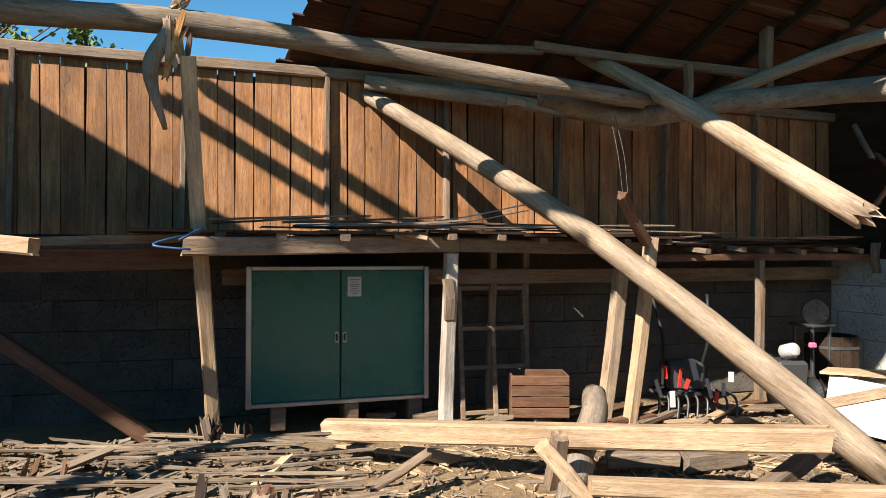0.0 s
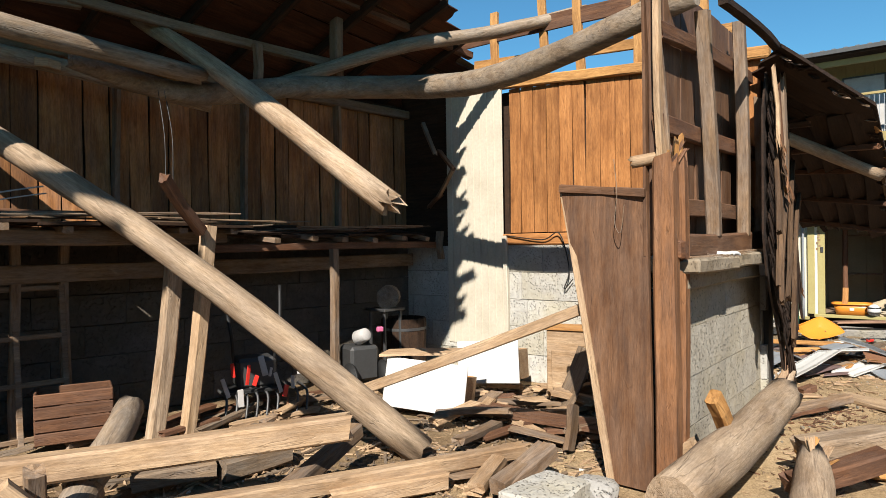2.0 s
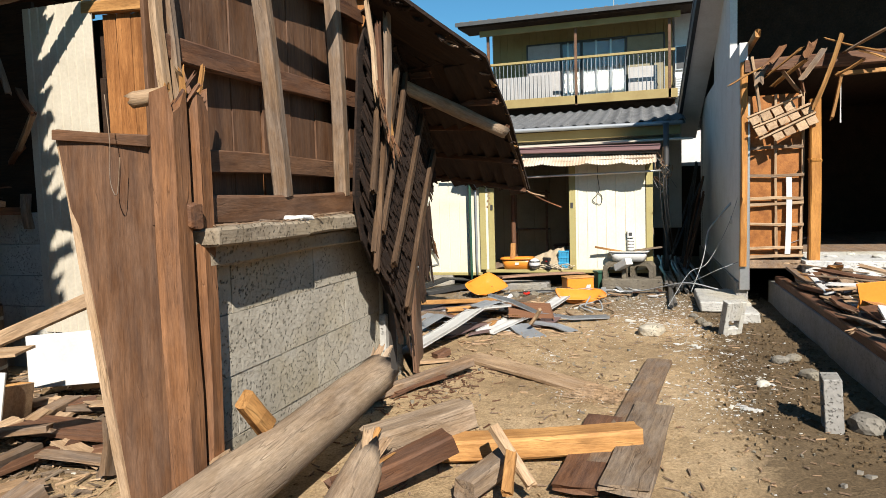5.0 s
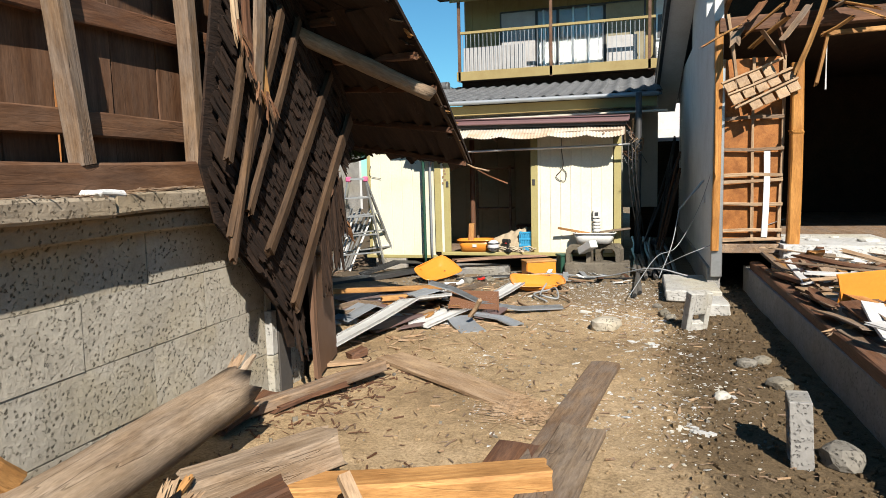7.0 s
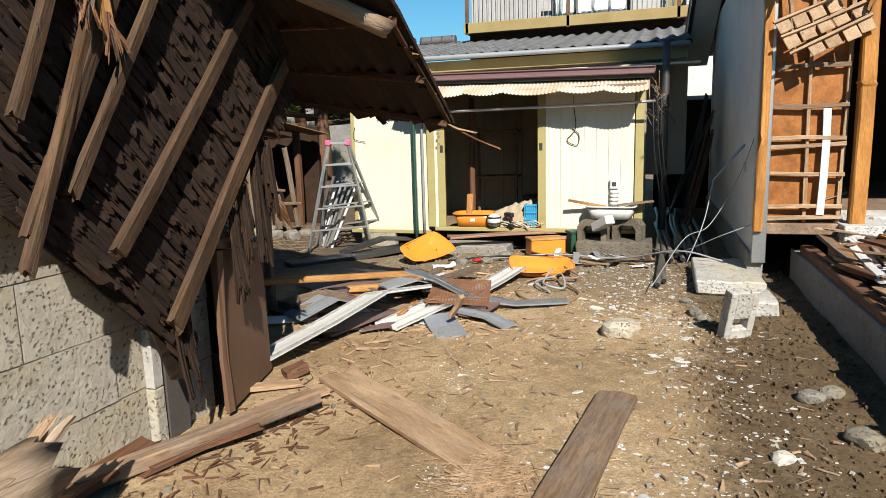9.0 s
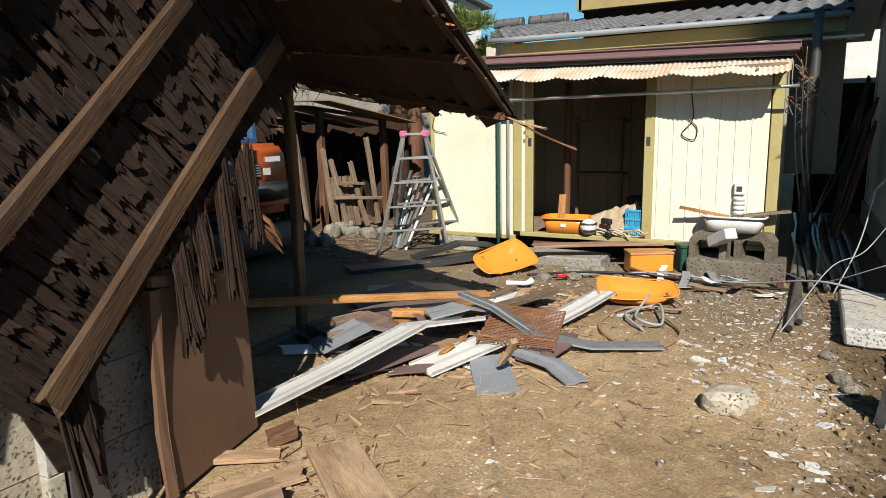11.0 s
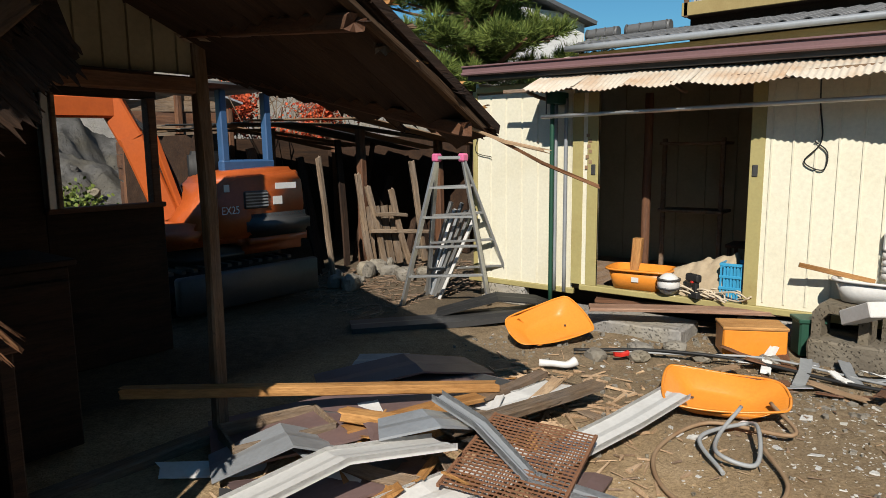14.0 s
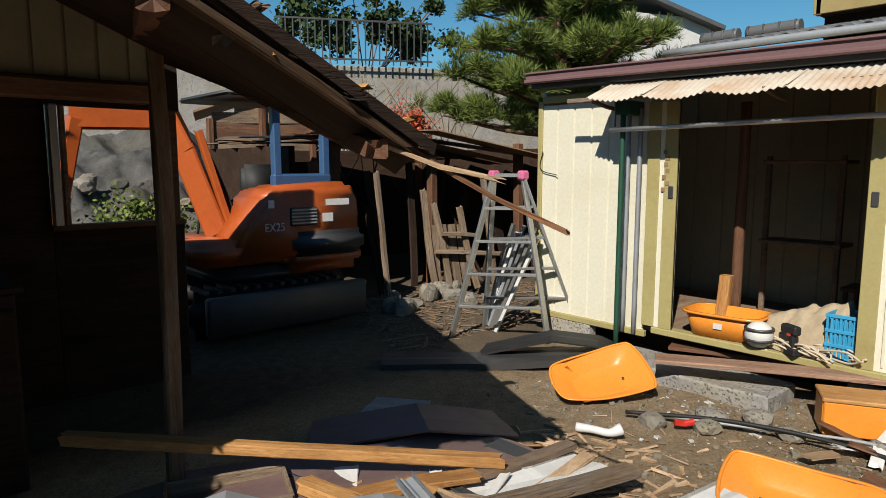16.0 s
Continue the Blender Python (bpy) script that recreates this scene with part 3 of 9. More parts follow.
attach("roof_cover", mesh_of("roof_cover", [roof(0.95, 7.1, 0.1), roof(7.7, 7.1, 0.1), roof(7.7, 4.5, 0.1), roof(6.95, 4.45, 0.1), roof(2.0, 1.95, 0.1), roof(1.5, 1.95, 0.1)], [(0, 1, 2, 3, 4, 5)], M_RUST), barn_roof)
# unseen roof further along above the yard, added to cast shadows on the planks
for x0 in (0.20, -0.28):
    timber("broken_rafter", (x0 - 2.35, 5.2, 5.25), (x0 - 2.4, 1.5, 6.75), 0.13, 0.10, M_BROWN, parent=barn_roof, rag0=0.05, rag1=0.05)
attach("roof_remnant", mesh_of("roof_remnant", [(-3.75, 5.5, 5.1), (-3.75, 1.8, 6.6), (-9.5, 1.8, 6.6), (-9.5, 5.5, 5.1), (-3.75, 5.5, 5.18), (-3.75, 1.8, 6.68), (-9.5, 1.8, 6.68), (-9.5, 5.5, 5.18)], [(0, 1, 2, 3), (7, 6, 5, 4), (0, 4, 5, 1), (1, 5, 6, 2), (2, 6, 7, 3), (3, 7, 4, 0)], M_ROOFBOARD), barn_roof)
timber("remnant_beam", (-9.4, 4.9, 5.15), (-3.7, 4.9, 5.25), 0.16, 0.16, M_BROWN, parent=barn_roof)
timber("remnant_beam", (-9.4, 2.2, 6.25), (-1.9, 2.2, 6.36), 0.16, 0.16, M_BROWN, parent=barn_roof)
for p in ((-4.2, 4.9), (-8.8, 4.9), (-4.2, 2.2), (-8.8, 2.2)):
    timber("remnant_post", (p[0], p[1], 0.0), (p[0], p[1], 5.3 if p[1] > 4 else 6.3), 0.15, 0.15, M_BROWN, parent=barn_roof)
# unseen wall added to keep sky light out of the barn end
unseen_end_wall = empty("unseen_end_wall", None, "unseen dark plank wall added to block skylight at the barn end", "wall", kind="structure")
boxpart("planking", (0.05, 5.2, 3.3), (-4.6, 4.4, 1.65), M_PLANK_DARK, unseen_end_wall)
boxpart("planking", (2.3, 0.05, 3.3), (-3.5, 7.15, 1.65), M_PLANK_DARK, unseen_end_wall)

# ---- logs and posts of the barn ----
log("roof_beam_log", [(-2.8, 4.9, 2.95), (-1.0, 4.8, 3.0), (0.06, 4.72, 3.035), (1.21, 4.7, 3.0), (2.12, 4.68, 2.925), (3.81, 4.63, 2.83)], [0.08, 0.082, 0.085, 0.085, 0.08, 0.07], M_LOG, "long grey weathered roof beam log spanning the open barn", "log", rag1=0.05, seed=1)
log("curved_beam_log", [(3.0, 5.0, 2.86), (3.8, 4.80, 2.72), (4.6, 4.5, 2.86), (5.26, 3.95, 2.89), (5.28, 3.0, 2.78), (5.18, 2.1, 2.85), (5.10, 1.2, 3.02)], [0.07, 0.09, 0.095, 0.10, 0.10, 0.095, 0.09], M_LOG, "curved weathered log beam running to the wing wall", "log", rag0=0.04, seed=2)
log("upper_log", [(4.7, 4.9, 2.95), (5.6, 4.17, 3.36), (6.5, 3.6, 3.62), (7.3, 3.0, 3.9)], [0.06, 0.068, 0.068, 0.065], M_LOG, "slender grey log rising over the cross wall", "log", seed=3)
log("leaning_log", [(1.75, 6.2, 3.05), (2.6, 5.15, 2.22), (3.4, 4.02, 1.29), (4.28, 2.78, 0.06)], [0.078, 0.088, 0.10, 0.11], M_LOG_PALE, "pale stripped log leaning from the rear wall to the ground", "log", rag1=0.03, seed=4)
log("broken_log", [(3.75, 5.7, 3.58), (3.9, 4.5, 2.86), (4.02, 2.80, 1.73)], [0.07, 0.078, 0.088], M_LOG_PALE, "snapped reddish log hanging down from the roof", "log", rag1=0.08, seed=5)
timber("long_beam", (1.02, 4.62, 0.25), (3.46, 2.62, 0.46), 0.13, 0.14, M_FRESH, "long fresh-sawn beam lying across the rubble", "beam", rag0=0.03, rag1=0.03)
timber("lower_beam", (2.16, 3.07, 0.22), (4.6, 2.19, 0.10), 0.10, 0.09, M_FRESH, "pale squared beam lying low in the rubble", "beam", rag1=0.05)

# ---- the barn: loft, cabinet, posts ----
loft_deck = empty("loft", None, "low storage loft of old beams and laths along the barn", "loft")
timber("front_beam", (0.08, 4.60, 1.555), (2.1, 4.80, 1.56), 0.10, 0.125, M_TIMBER, parent=loft_deck, rag0=0.02)
timber("front_beam", (2.1, 4.80, 1.57), (4.15, 4.86, 1.56), 0.10, 0.11, M_TIMBER, parent=loft_deck)
timber("front_beam", (4.0, 4.84, 1.46), (6.92, 4.72, 1.46), 0.08, 0.07, M_BROWN, parent=loft_deck)
timber("corner_post", (6.86, 4.66, 1.3), (6.86, 4.66, 1.62), 0.07, 0.07, M_TIMBER, parent=loft_deck)
for x in np.arange(0.3, 6.9, 0.42):
    yb = 6.5 - 0.178 * x
    timber("joist", (x, 4.62 + rng.uniform(-0.04, 0.03), 1.615 if x < 4.1 else 1.53), (x + rng.uniform(-0.1, 0.1), yb, 1.64), 0.07, 0.045, M_TIMBER, parent=loft_deck)
for k in range(17):
    x = -0.05 + k * 0.41
    yb = 6.5 - 0.178 * x
    z0 = 1.655 if x < 4.1 else 1.575
    timber("deck_board", (x, 4.60 if x < 4.1 else 4.75, z0), (x, yb, 1.68), 0.40, 0.02, M_PLANK_DARK, parent=loft_deck)
for k in range(34):
    x = rng.uniform(0.2, 6.0)
    z = (1.69 if x < 3.6 else 1.61) + rng.uniform(0, 0.05)
    L = rng.uniform(0.6, 1.9)
    y = rng.uniform(4.65, 5.2)
    timber("lath", (x, y, z), (min(x + L, 6.8), y + rng.uniform(-0.1, 0.1), z + rng.uniform(-0.01, 0.04)), rng.uniform(0.02, 0.06), 0.012, rng.choice([M_TIMBER, M_GREYWOOD, M_BROWN]), parent=loft_deck, rag0=0.02, rag1=0.02)
timber("loose_offcut", (1.55, 4.72, 1.66), (1.78, 4.60, 1.60), 0.07, 0.03, M_FRESH, "pale board offcut lying on the loft beam", "board")
timber("loose_offcut", (3.0, 4.72, 1.69), (3.32, 4.58, 1.60), 0.09, 0.03, M_FRESH, "pale board offcut lying on the loft beam", "board")
# loft remains further along
timber("loft_beam", (-1.9, 5.4, 1.56), (0.1, 4.72, 1.60), 0.09, 0.06, M_TIMBER, "weathered loft beam sagging beside the leaning post", "beam", rag0=0.03, rag1=0.02)
timber("loft_beam", (-1.75, 4.9, 1.66), (-0.72, 4.4, 1.52), 0.10, 0.10, M_FRESH, "pale broken beam end on the loft", "beam", rag1=0.03)
timber("loft_shelf", (-2.3, 5.9, 1.60), (0.2, 5.5, 1.60), 0.8, 0.03, M_PLANK_DARK, "dark sagging shelf boards at the rear wall", "shelf")
timber("loft_fascia", (-2.3, 5.6, 1.45), (0.2, 5.2, 1.45), 0.05, 0.16, M_BROWN, "reddish beam below the sagging shelf", "beam")

timber("leaning_post", (0.30, 5.16, 0.05), (0.11, 4.52, 2.76), 0.10, 0.085, M_FRESH, "pale slender post leaning beside the green cabinet", "post")
timber("post_block", (0.22, 5.02, 1.0), (0.20, 4.93, 1.35), 0.09, 0.10, M_TIMBER, "short block nailed to the leaning post", "block")
timber("front_post", (2.05, 4.85, 0.0), (2.04, 4.80, 1.50), 0.10, 0.10, M_WHITEPOST, "upright pale weathered post under the loft beam", "post")
timber("post_patch", (2.02, 4.76, 0.98), (2.02, 4.75, 1.30), 0.085, 0.03, M_TIMBER, "short board nailed to the upright post", "board")
timber("shelf_post", (5.25, 4.70, 0.0), (5.25, 4.72, 1.44), 0.07, 0.07, M_TIMBER, "thin brown post under the loft", "post")
timber("propped_timber", (3.39, 4.66, 0.02), (3.55, 4.59, 1.36), 0.12, 0.09, M_LOG_PALE, "pale squared timber propped against the loft beam", "timber")
timber("propped_timber", (3.61, 4.57, 0.02), (3.78, 4.50, 1.64), 0.10, 0.09, M_FRESH, "pale squared timber propped against the loft beam", "timber")
timber("dangling_timber", (3.27, 4.24, 1.95), (3.66, 4.42, 1.60), 0.07, 0.08, M_BROWN, "short brown timber dangling from wires", "timber", rag0=0.02)
wire("hanging_wire", [(3.45, 4.62, 2.66), (3.40, 4.45, 2.3), (3.30, 4.26, 1.96)], 0.0025, M_STEEL, "grey wire holding the dangling timber", "wire")
wire("hanging_wire", [(3.50, 4.62, 2.66), (3.46, 4.45, 2.3), (3.36, 4.27, 1.93)], 0.0025, M_STEEL, "grey wire holding the dangling timber", "wire")
wire("slack_wire", [(0.9, 5.2, 1.72), (1.9, 4.8, 1.75), (2.7, 4.75, 1.9)], 0.006, M_CABLE, "thin grey wire strung over the loft", "wire")
wire("slack_wire", [(1.0, 5.1, 1.70), (1.95, 4.75, 1.72), (2.7, 4.7, 1.85)], 0.005, M_CABLE, "thin grey wire strung over the loft", "wire")
wire("blue_rope", [(0.05, 4.5, 1.58), (0.2, 4.5, 1.66), (0.1, 4.62, 1.62), (-0.1, 4.55, 1.55), (0.12, 4.48, 1.52)], 0.008, M_BLUE, "blue rope tied round the leaning post", "rope")
# bark and splintered stump on the roof log
log("split_bark", [(-0.02, 4.6, 2.92), (-0.12, 4.55, 2.65), (-0.03, 4.52, 2.28)], [0.045, 0.05, 0.015], M_LOG, "grey split bark slab hanging by the post", "bark", rag0=0.05)
for k in range(7):
    timber("splinter", (0.02 + rng.uniform(-0.06, 0.09), 4.56, 2.66 + rng.uniform(-0.05, 0.1)), (0.05 + rng.uniform(-0.1, 0.12), 4.57, 2.94 + rng.uniform(-0.03, 0.08)), 0.035, 0.02, rng.choice([M_ORANGE, M_FRESH, M_BROWN]), "splintered orange wood at the broken post head", "splinter", rag0=0.03, rag1=0.05, group="splinters at the post head")
for k in range(5):
    timber("splinter", (0.0 + rng.uniform(-0.05, 0.08), 4.68, 3.10), (0.02 + rng.uniform(-0.1, 0.16), 4.66, 3.20 + rng.uniform(-0.05, 0.05)), 0.035, 0.02, rng.choice([M_ORANGE, M_FRESH]), "splintered orange wood on top of the log", "splinter", rag0=0.02, rag1=0.04, group="splinters on the log")
timber("purlin", (1.3, 5.75, 3.36), (3.2, 5.3, 3.40), 0.07, 0.07, M_TIMBER, "old squared purlin under the barn roof", "purlin")
timber("purlin", (3.1, 5.3, 3.42), (5.4, 4.75, 3.26), 0.08, 0.08, M_TIMBER, "old squared purlin under the barn roof", "purlin")
timber("roof_strut", (5.3, 4.66, 3.02), (5.3, 4.64, 4.0), 0.10, 0.10, M_TIMBER, "short upright strut under the barn roof", "strut")
timber("roof_strut", (4.55, 4.9, 2.9), (4.55, 4.9, 3.3), 0.07, 0.07, M_TIMBER, "short upright strut under the barn roof", "strut")
timber("cross_purlin", (4.6, 4.5, 3.85), (7.0, 4.3, 3.6), 0.08, 0.08, M_BROWN, "dark purlin end under the barn roof", "purlin")
log("wall_top_pole", [(1.7, 6.05, 3.12), (3.2, 5.6, 2.95), (4.2, 5.1, 2.72)], [0.07, 0.07, 0.06], M_LOG, "dark round pole along the rear wall head", "pole", seed=9)
timber("pole_block", (2.95, 5.55, 2.93), (3.12, 5.5, 2.93), 0.07, 0.07, M_FRESH, "small pale block on the wall pole", "block")
for k, (a, b) in enumerate([((6.85, 4.65, 2.55), (6.72, 4.35, 2.30)), ((6.72, 4.36, 2.31), (6.80, 4.62, 2.02)), ((6.80, 4.6, 2.05), (6.9, 4.85, 1.9)), ((6.88, 4.9, 2.9), (6.7, 4.6, 2.5))]):
    timber("bent_strip", a, b, 0.05, 0.03, M_TIMBER if k % 2 else M_BROWN, "bent brown batten hanging by the cream sheet", "batten", rag0=0.02, rag1=0.02)


def cabinet():
    c = empty("green_cabinet", pose(1.315, 5.40, 0.25, 0, 0, -5.7), "wide green two-door cabinet in an aluminium frame", "cabinet")
    boxpart("body", (1.44, 0.42, 1.08), (0, 0.26, 0.57), M_STEEL, c)
    for x in (-0.735, 0.735):
        boxpart("frame_upright", (0.045, 0.07, 1.14), (x, 0.01, 0.57), M_ALU, c)
    for z in (0.02, 1.125):
        boxpart("frame_rail", (1.425, 0.068, 0.035), (0, 0.01, z), M_ALU, c)
    for x, s in ((-0.3575, 1), (0.3575, -1)):
        d = boxpart("door", (0.705, 0.03, 1.065), (x, 0.012, 0.572), M_GREEN, c, 0.004)
        h = boxpart("pull", (0.035, 0.012, 0.095), (s * 0.325, -0.019, -0.02), M_ALU, d)
        boxpart("recess", (0.018, 0.006, 0.06), (0, -0.007, 0), M_BLACK, h)
    n = boxpart("notice", (0.115, 0.003, 0.165), (0.115, -0.0055, 0.97), M_WHITE, c, 0)
    for k in range(9):
        boxpart("text_bar", (0.09 - 0.02 * (k % 3), 0.002, 0.005), (0, -0.002, 0.06 - k * 0.015), M_STEEL, n, 0)
    for x in (-0.5, 0.1, 0.65):
        boxpart("foot_block", (0.12, 0.35, 0.2), (x, 0.2, -0.1), M_TIMBER, c)


cabinet()
# inner clutter under the loft
for x in (2.35, 2.75, 3.1):
    timber("inner_stud", (x, 5.75 - 0.1 * x, 0.0), (x, 5.75 - 0.1 * x, 1.55), 0.07, 0.05, M_TIMBER, "dim grey stud at the back of the barn", "stud")
win = empty("old_window_sash", pose(2.75, 5.32, 0.02, -8, 0, -8), "old wooden window sash leaning in the dark barn", "window")
for x in (-0.33, -0.02, 0.3):
    boxpart("stile", (0.045, 0.03, 1.2), (x, 0, 0.6), M_TIMBER, win)
for z in (0.05, 0.45, 0.8, 1.17):
    boxpart("rail", (0.63, 0.028, 0.04), (-0.015, 0, z), M_TIMBER, win)
crate = empty("wooden_crate", pose(2.98, 5.02, 0.05, 0, 0, -22), "brown slatted wooden crate on the barn floor", "crate")
for k in range(4):
    boxpart("slat", (0.50, 0.02, 0.085), (0, -0.15, 0.09 + k * 0.092), M_BROWN, crate)
    boxpart("slat", (0.50, 0.02, 0.085), (0, 0.15, 0.09 + k * 0.092), M_BROWN, crate)
for x in (-0.24, 0.24):
    boxpart("end_panel", (0.02, 0.28, 0.38), (x, 0, 0.22), M_BROWN, crate)
timber("beam_rail", (0.4, 5.7, 1.3), (6.8, 5.05, 1.3), 0.06, 0.14, M_TIMBER, "dim horizontal beam at the back of the barn", "beam")
for k in range(26):
    x, y = rng.uniform(1.9, 5.2), rng.uniform(4.2, 5.0)
    a = rng.uniform(-0.6, 0.4)
    L = rng.uniform(0.2, 0.9)
    z = rng.uniform(0.02, 0.10)
    timber("floor_offcut", (x, y, z), (x + L * math.cos(a), y + L * math.sin(a), z + rng.uniform(-0.02, 0.05)), rng.uniform(0.04, 0.12), rng.uniform(0.015, 0.05), rng.choice([M_TIMBER, M_GREYWOOD, M_FRESH, M_BROWN]), "broken board offcut on the barn floor", "board", rag0=0.02, rag1=0.02, group="offcuts on the barn floor")


def tiller():
    t = empty("garden_tiller", pose(4.35, 4.72, 0.0, 0, 0, -25), "dark red hand tiller with torn white covers", "tiller")
    boxpart("engine", (0.34, 0.28, 0.26), (0.0, 0.1, 0.38), M_STEEL, t, 0.03)
    boxpart("guard", (0.5, 0.3, 0.03), (0.0, 0.05, 0.24), M_BLACK, t)
    for s in (-0.18, 0.16):
        me, base = tube_mesh("handle_bar", [(s, 0.05, 0.45), (s * 1.2, -0.05, 0.75), (s * 1.5, 0.12, 1.12)], [0.016, 0.016], M_BLACK, 8)
        attach("handle_bar", me, t, base)
    for k in range(9):
        x = -0.32 + k * 0.085
        me, base = tube_mesh("tine", [(x, 0.0, 0.26), (x + 0.05, -0.12, 0.2), (x + 0.02, -0.2, 0.03)], [0.014, 0.01], rng.choice([M_STEEL, M_STEEL, M_BROWN, M_GREY]), 6)
        attach("tine", me, t, base)
    for k in range(11):
        x = -0.28 + k * 0.06
        boxpart("torn_cover", (rng.uniform(0.02, 0.05), 0.012, rng.uniform(0.07, 0.2)), (x, -0.14 - 0.01 * k, rng.uniform(0.2, 0.5)), rng.choice([M_RED, M_CURTAIN, M_RED, M_BROWN]), t, 0.002, rz=rng.uniform(-40, 40), ry=rng.uniform(-25, 25))


tiller()


def engine():
    e = empty("small_engine", pose(5.45, 4.55, 0.0, 0, 0, -20), "white and black small engine on the barn floor", "engine")
    bm = bmesh.new()
    bmesh.ops.create_cone(bm, cap_ends=True, segments=18, radius1=0.075, radius2=0.065, depth=0.15)
    bmesh.ops.bevel(bm, geom=list(bm.edges), offset=0.012, segments=1, affect="EDGES")
    attach("fuel_tank", bm_mesh("fuel_tank", bm, M_CURTAIN, True), e, pose(0, -0.02, 0.58, 70, 0, 15))
    boxpart("block", (0.3, 0.3, 0.34), (0, 0.05, 0.32), M_STEEL, e, 0.03)
    boxpart("cap", (0.06, 0.05, 0.05), (0.1, -0.22, 0.66), M_PINK, e, 0.01)
    for x in (-0.16, 0.18):
        bm = bmesh.new()
        bmesh.ops.create_cone(bm, cap_ends=True, segments=24, radius1=0.17, radius2=0.17, depth=0.06)
        bmesh.ops.bevel(bm, geom=list(bm.edges), offset=0.02, segments=2, affect="EDGES")
        attach("wheel", bm_mesh("wheel", bm, M_BLACK, True), e, pose(x, -0.1, 0.175, 0, 90, 0))


engine()
drum = empty("wooden_barrel", pose(6.3, 4.75, 0.0), "dark round barrel in the barn corner", "barrel")
for k in range(16):
    a = k * 2 * math.pi / 16
    boxpart("stave", (0.03, 0.095, 0.66), (0.23 * math.cos(a), 0.23 * math.sin(a), 0.34), M_PLANK_DARK, drum, 0.008, rz=math.degrees(a))
for z in (0.14, 0.56):
    bm = bmesh.new()
    bmesh.ops.create_cone(bm, cap_ends=False, segments=24, radius1=0.253, radius2=0.253, depth=0.03)
    attach("hoop", bm_mesh("hoop", bm, M_STEEL, True), drum, pose(0, 0, z))
log("log_section", [(5.95, 4.65, 0.92), (6.25, 4.9, 0.90)], [0.12, 0.12], M_LOG, "sawn log section on top of the barrel", "log", seed=14)
boxm = empty("steel_stand", pose(5.98, 4.72, 0.0), "dark steel stand in the barn corner", "stand")
for dx, dy in ((-0.12, -0.1), (0.12, -0.1), (-0.12, 0.1), (0.12, 0.1)):
    boxpart("leg", (0.03, 0.03, 0.8), (dx, dy, 0.4), M_STEEL, boxm)
boxpart("top", (0.32, 0.28, 0.03), (0, 0, 0.79), M_STEEL, boxm)

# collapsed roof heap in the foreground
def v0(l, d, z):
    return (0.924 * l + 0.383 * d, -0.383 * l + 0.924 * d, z)


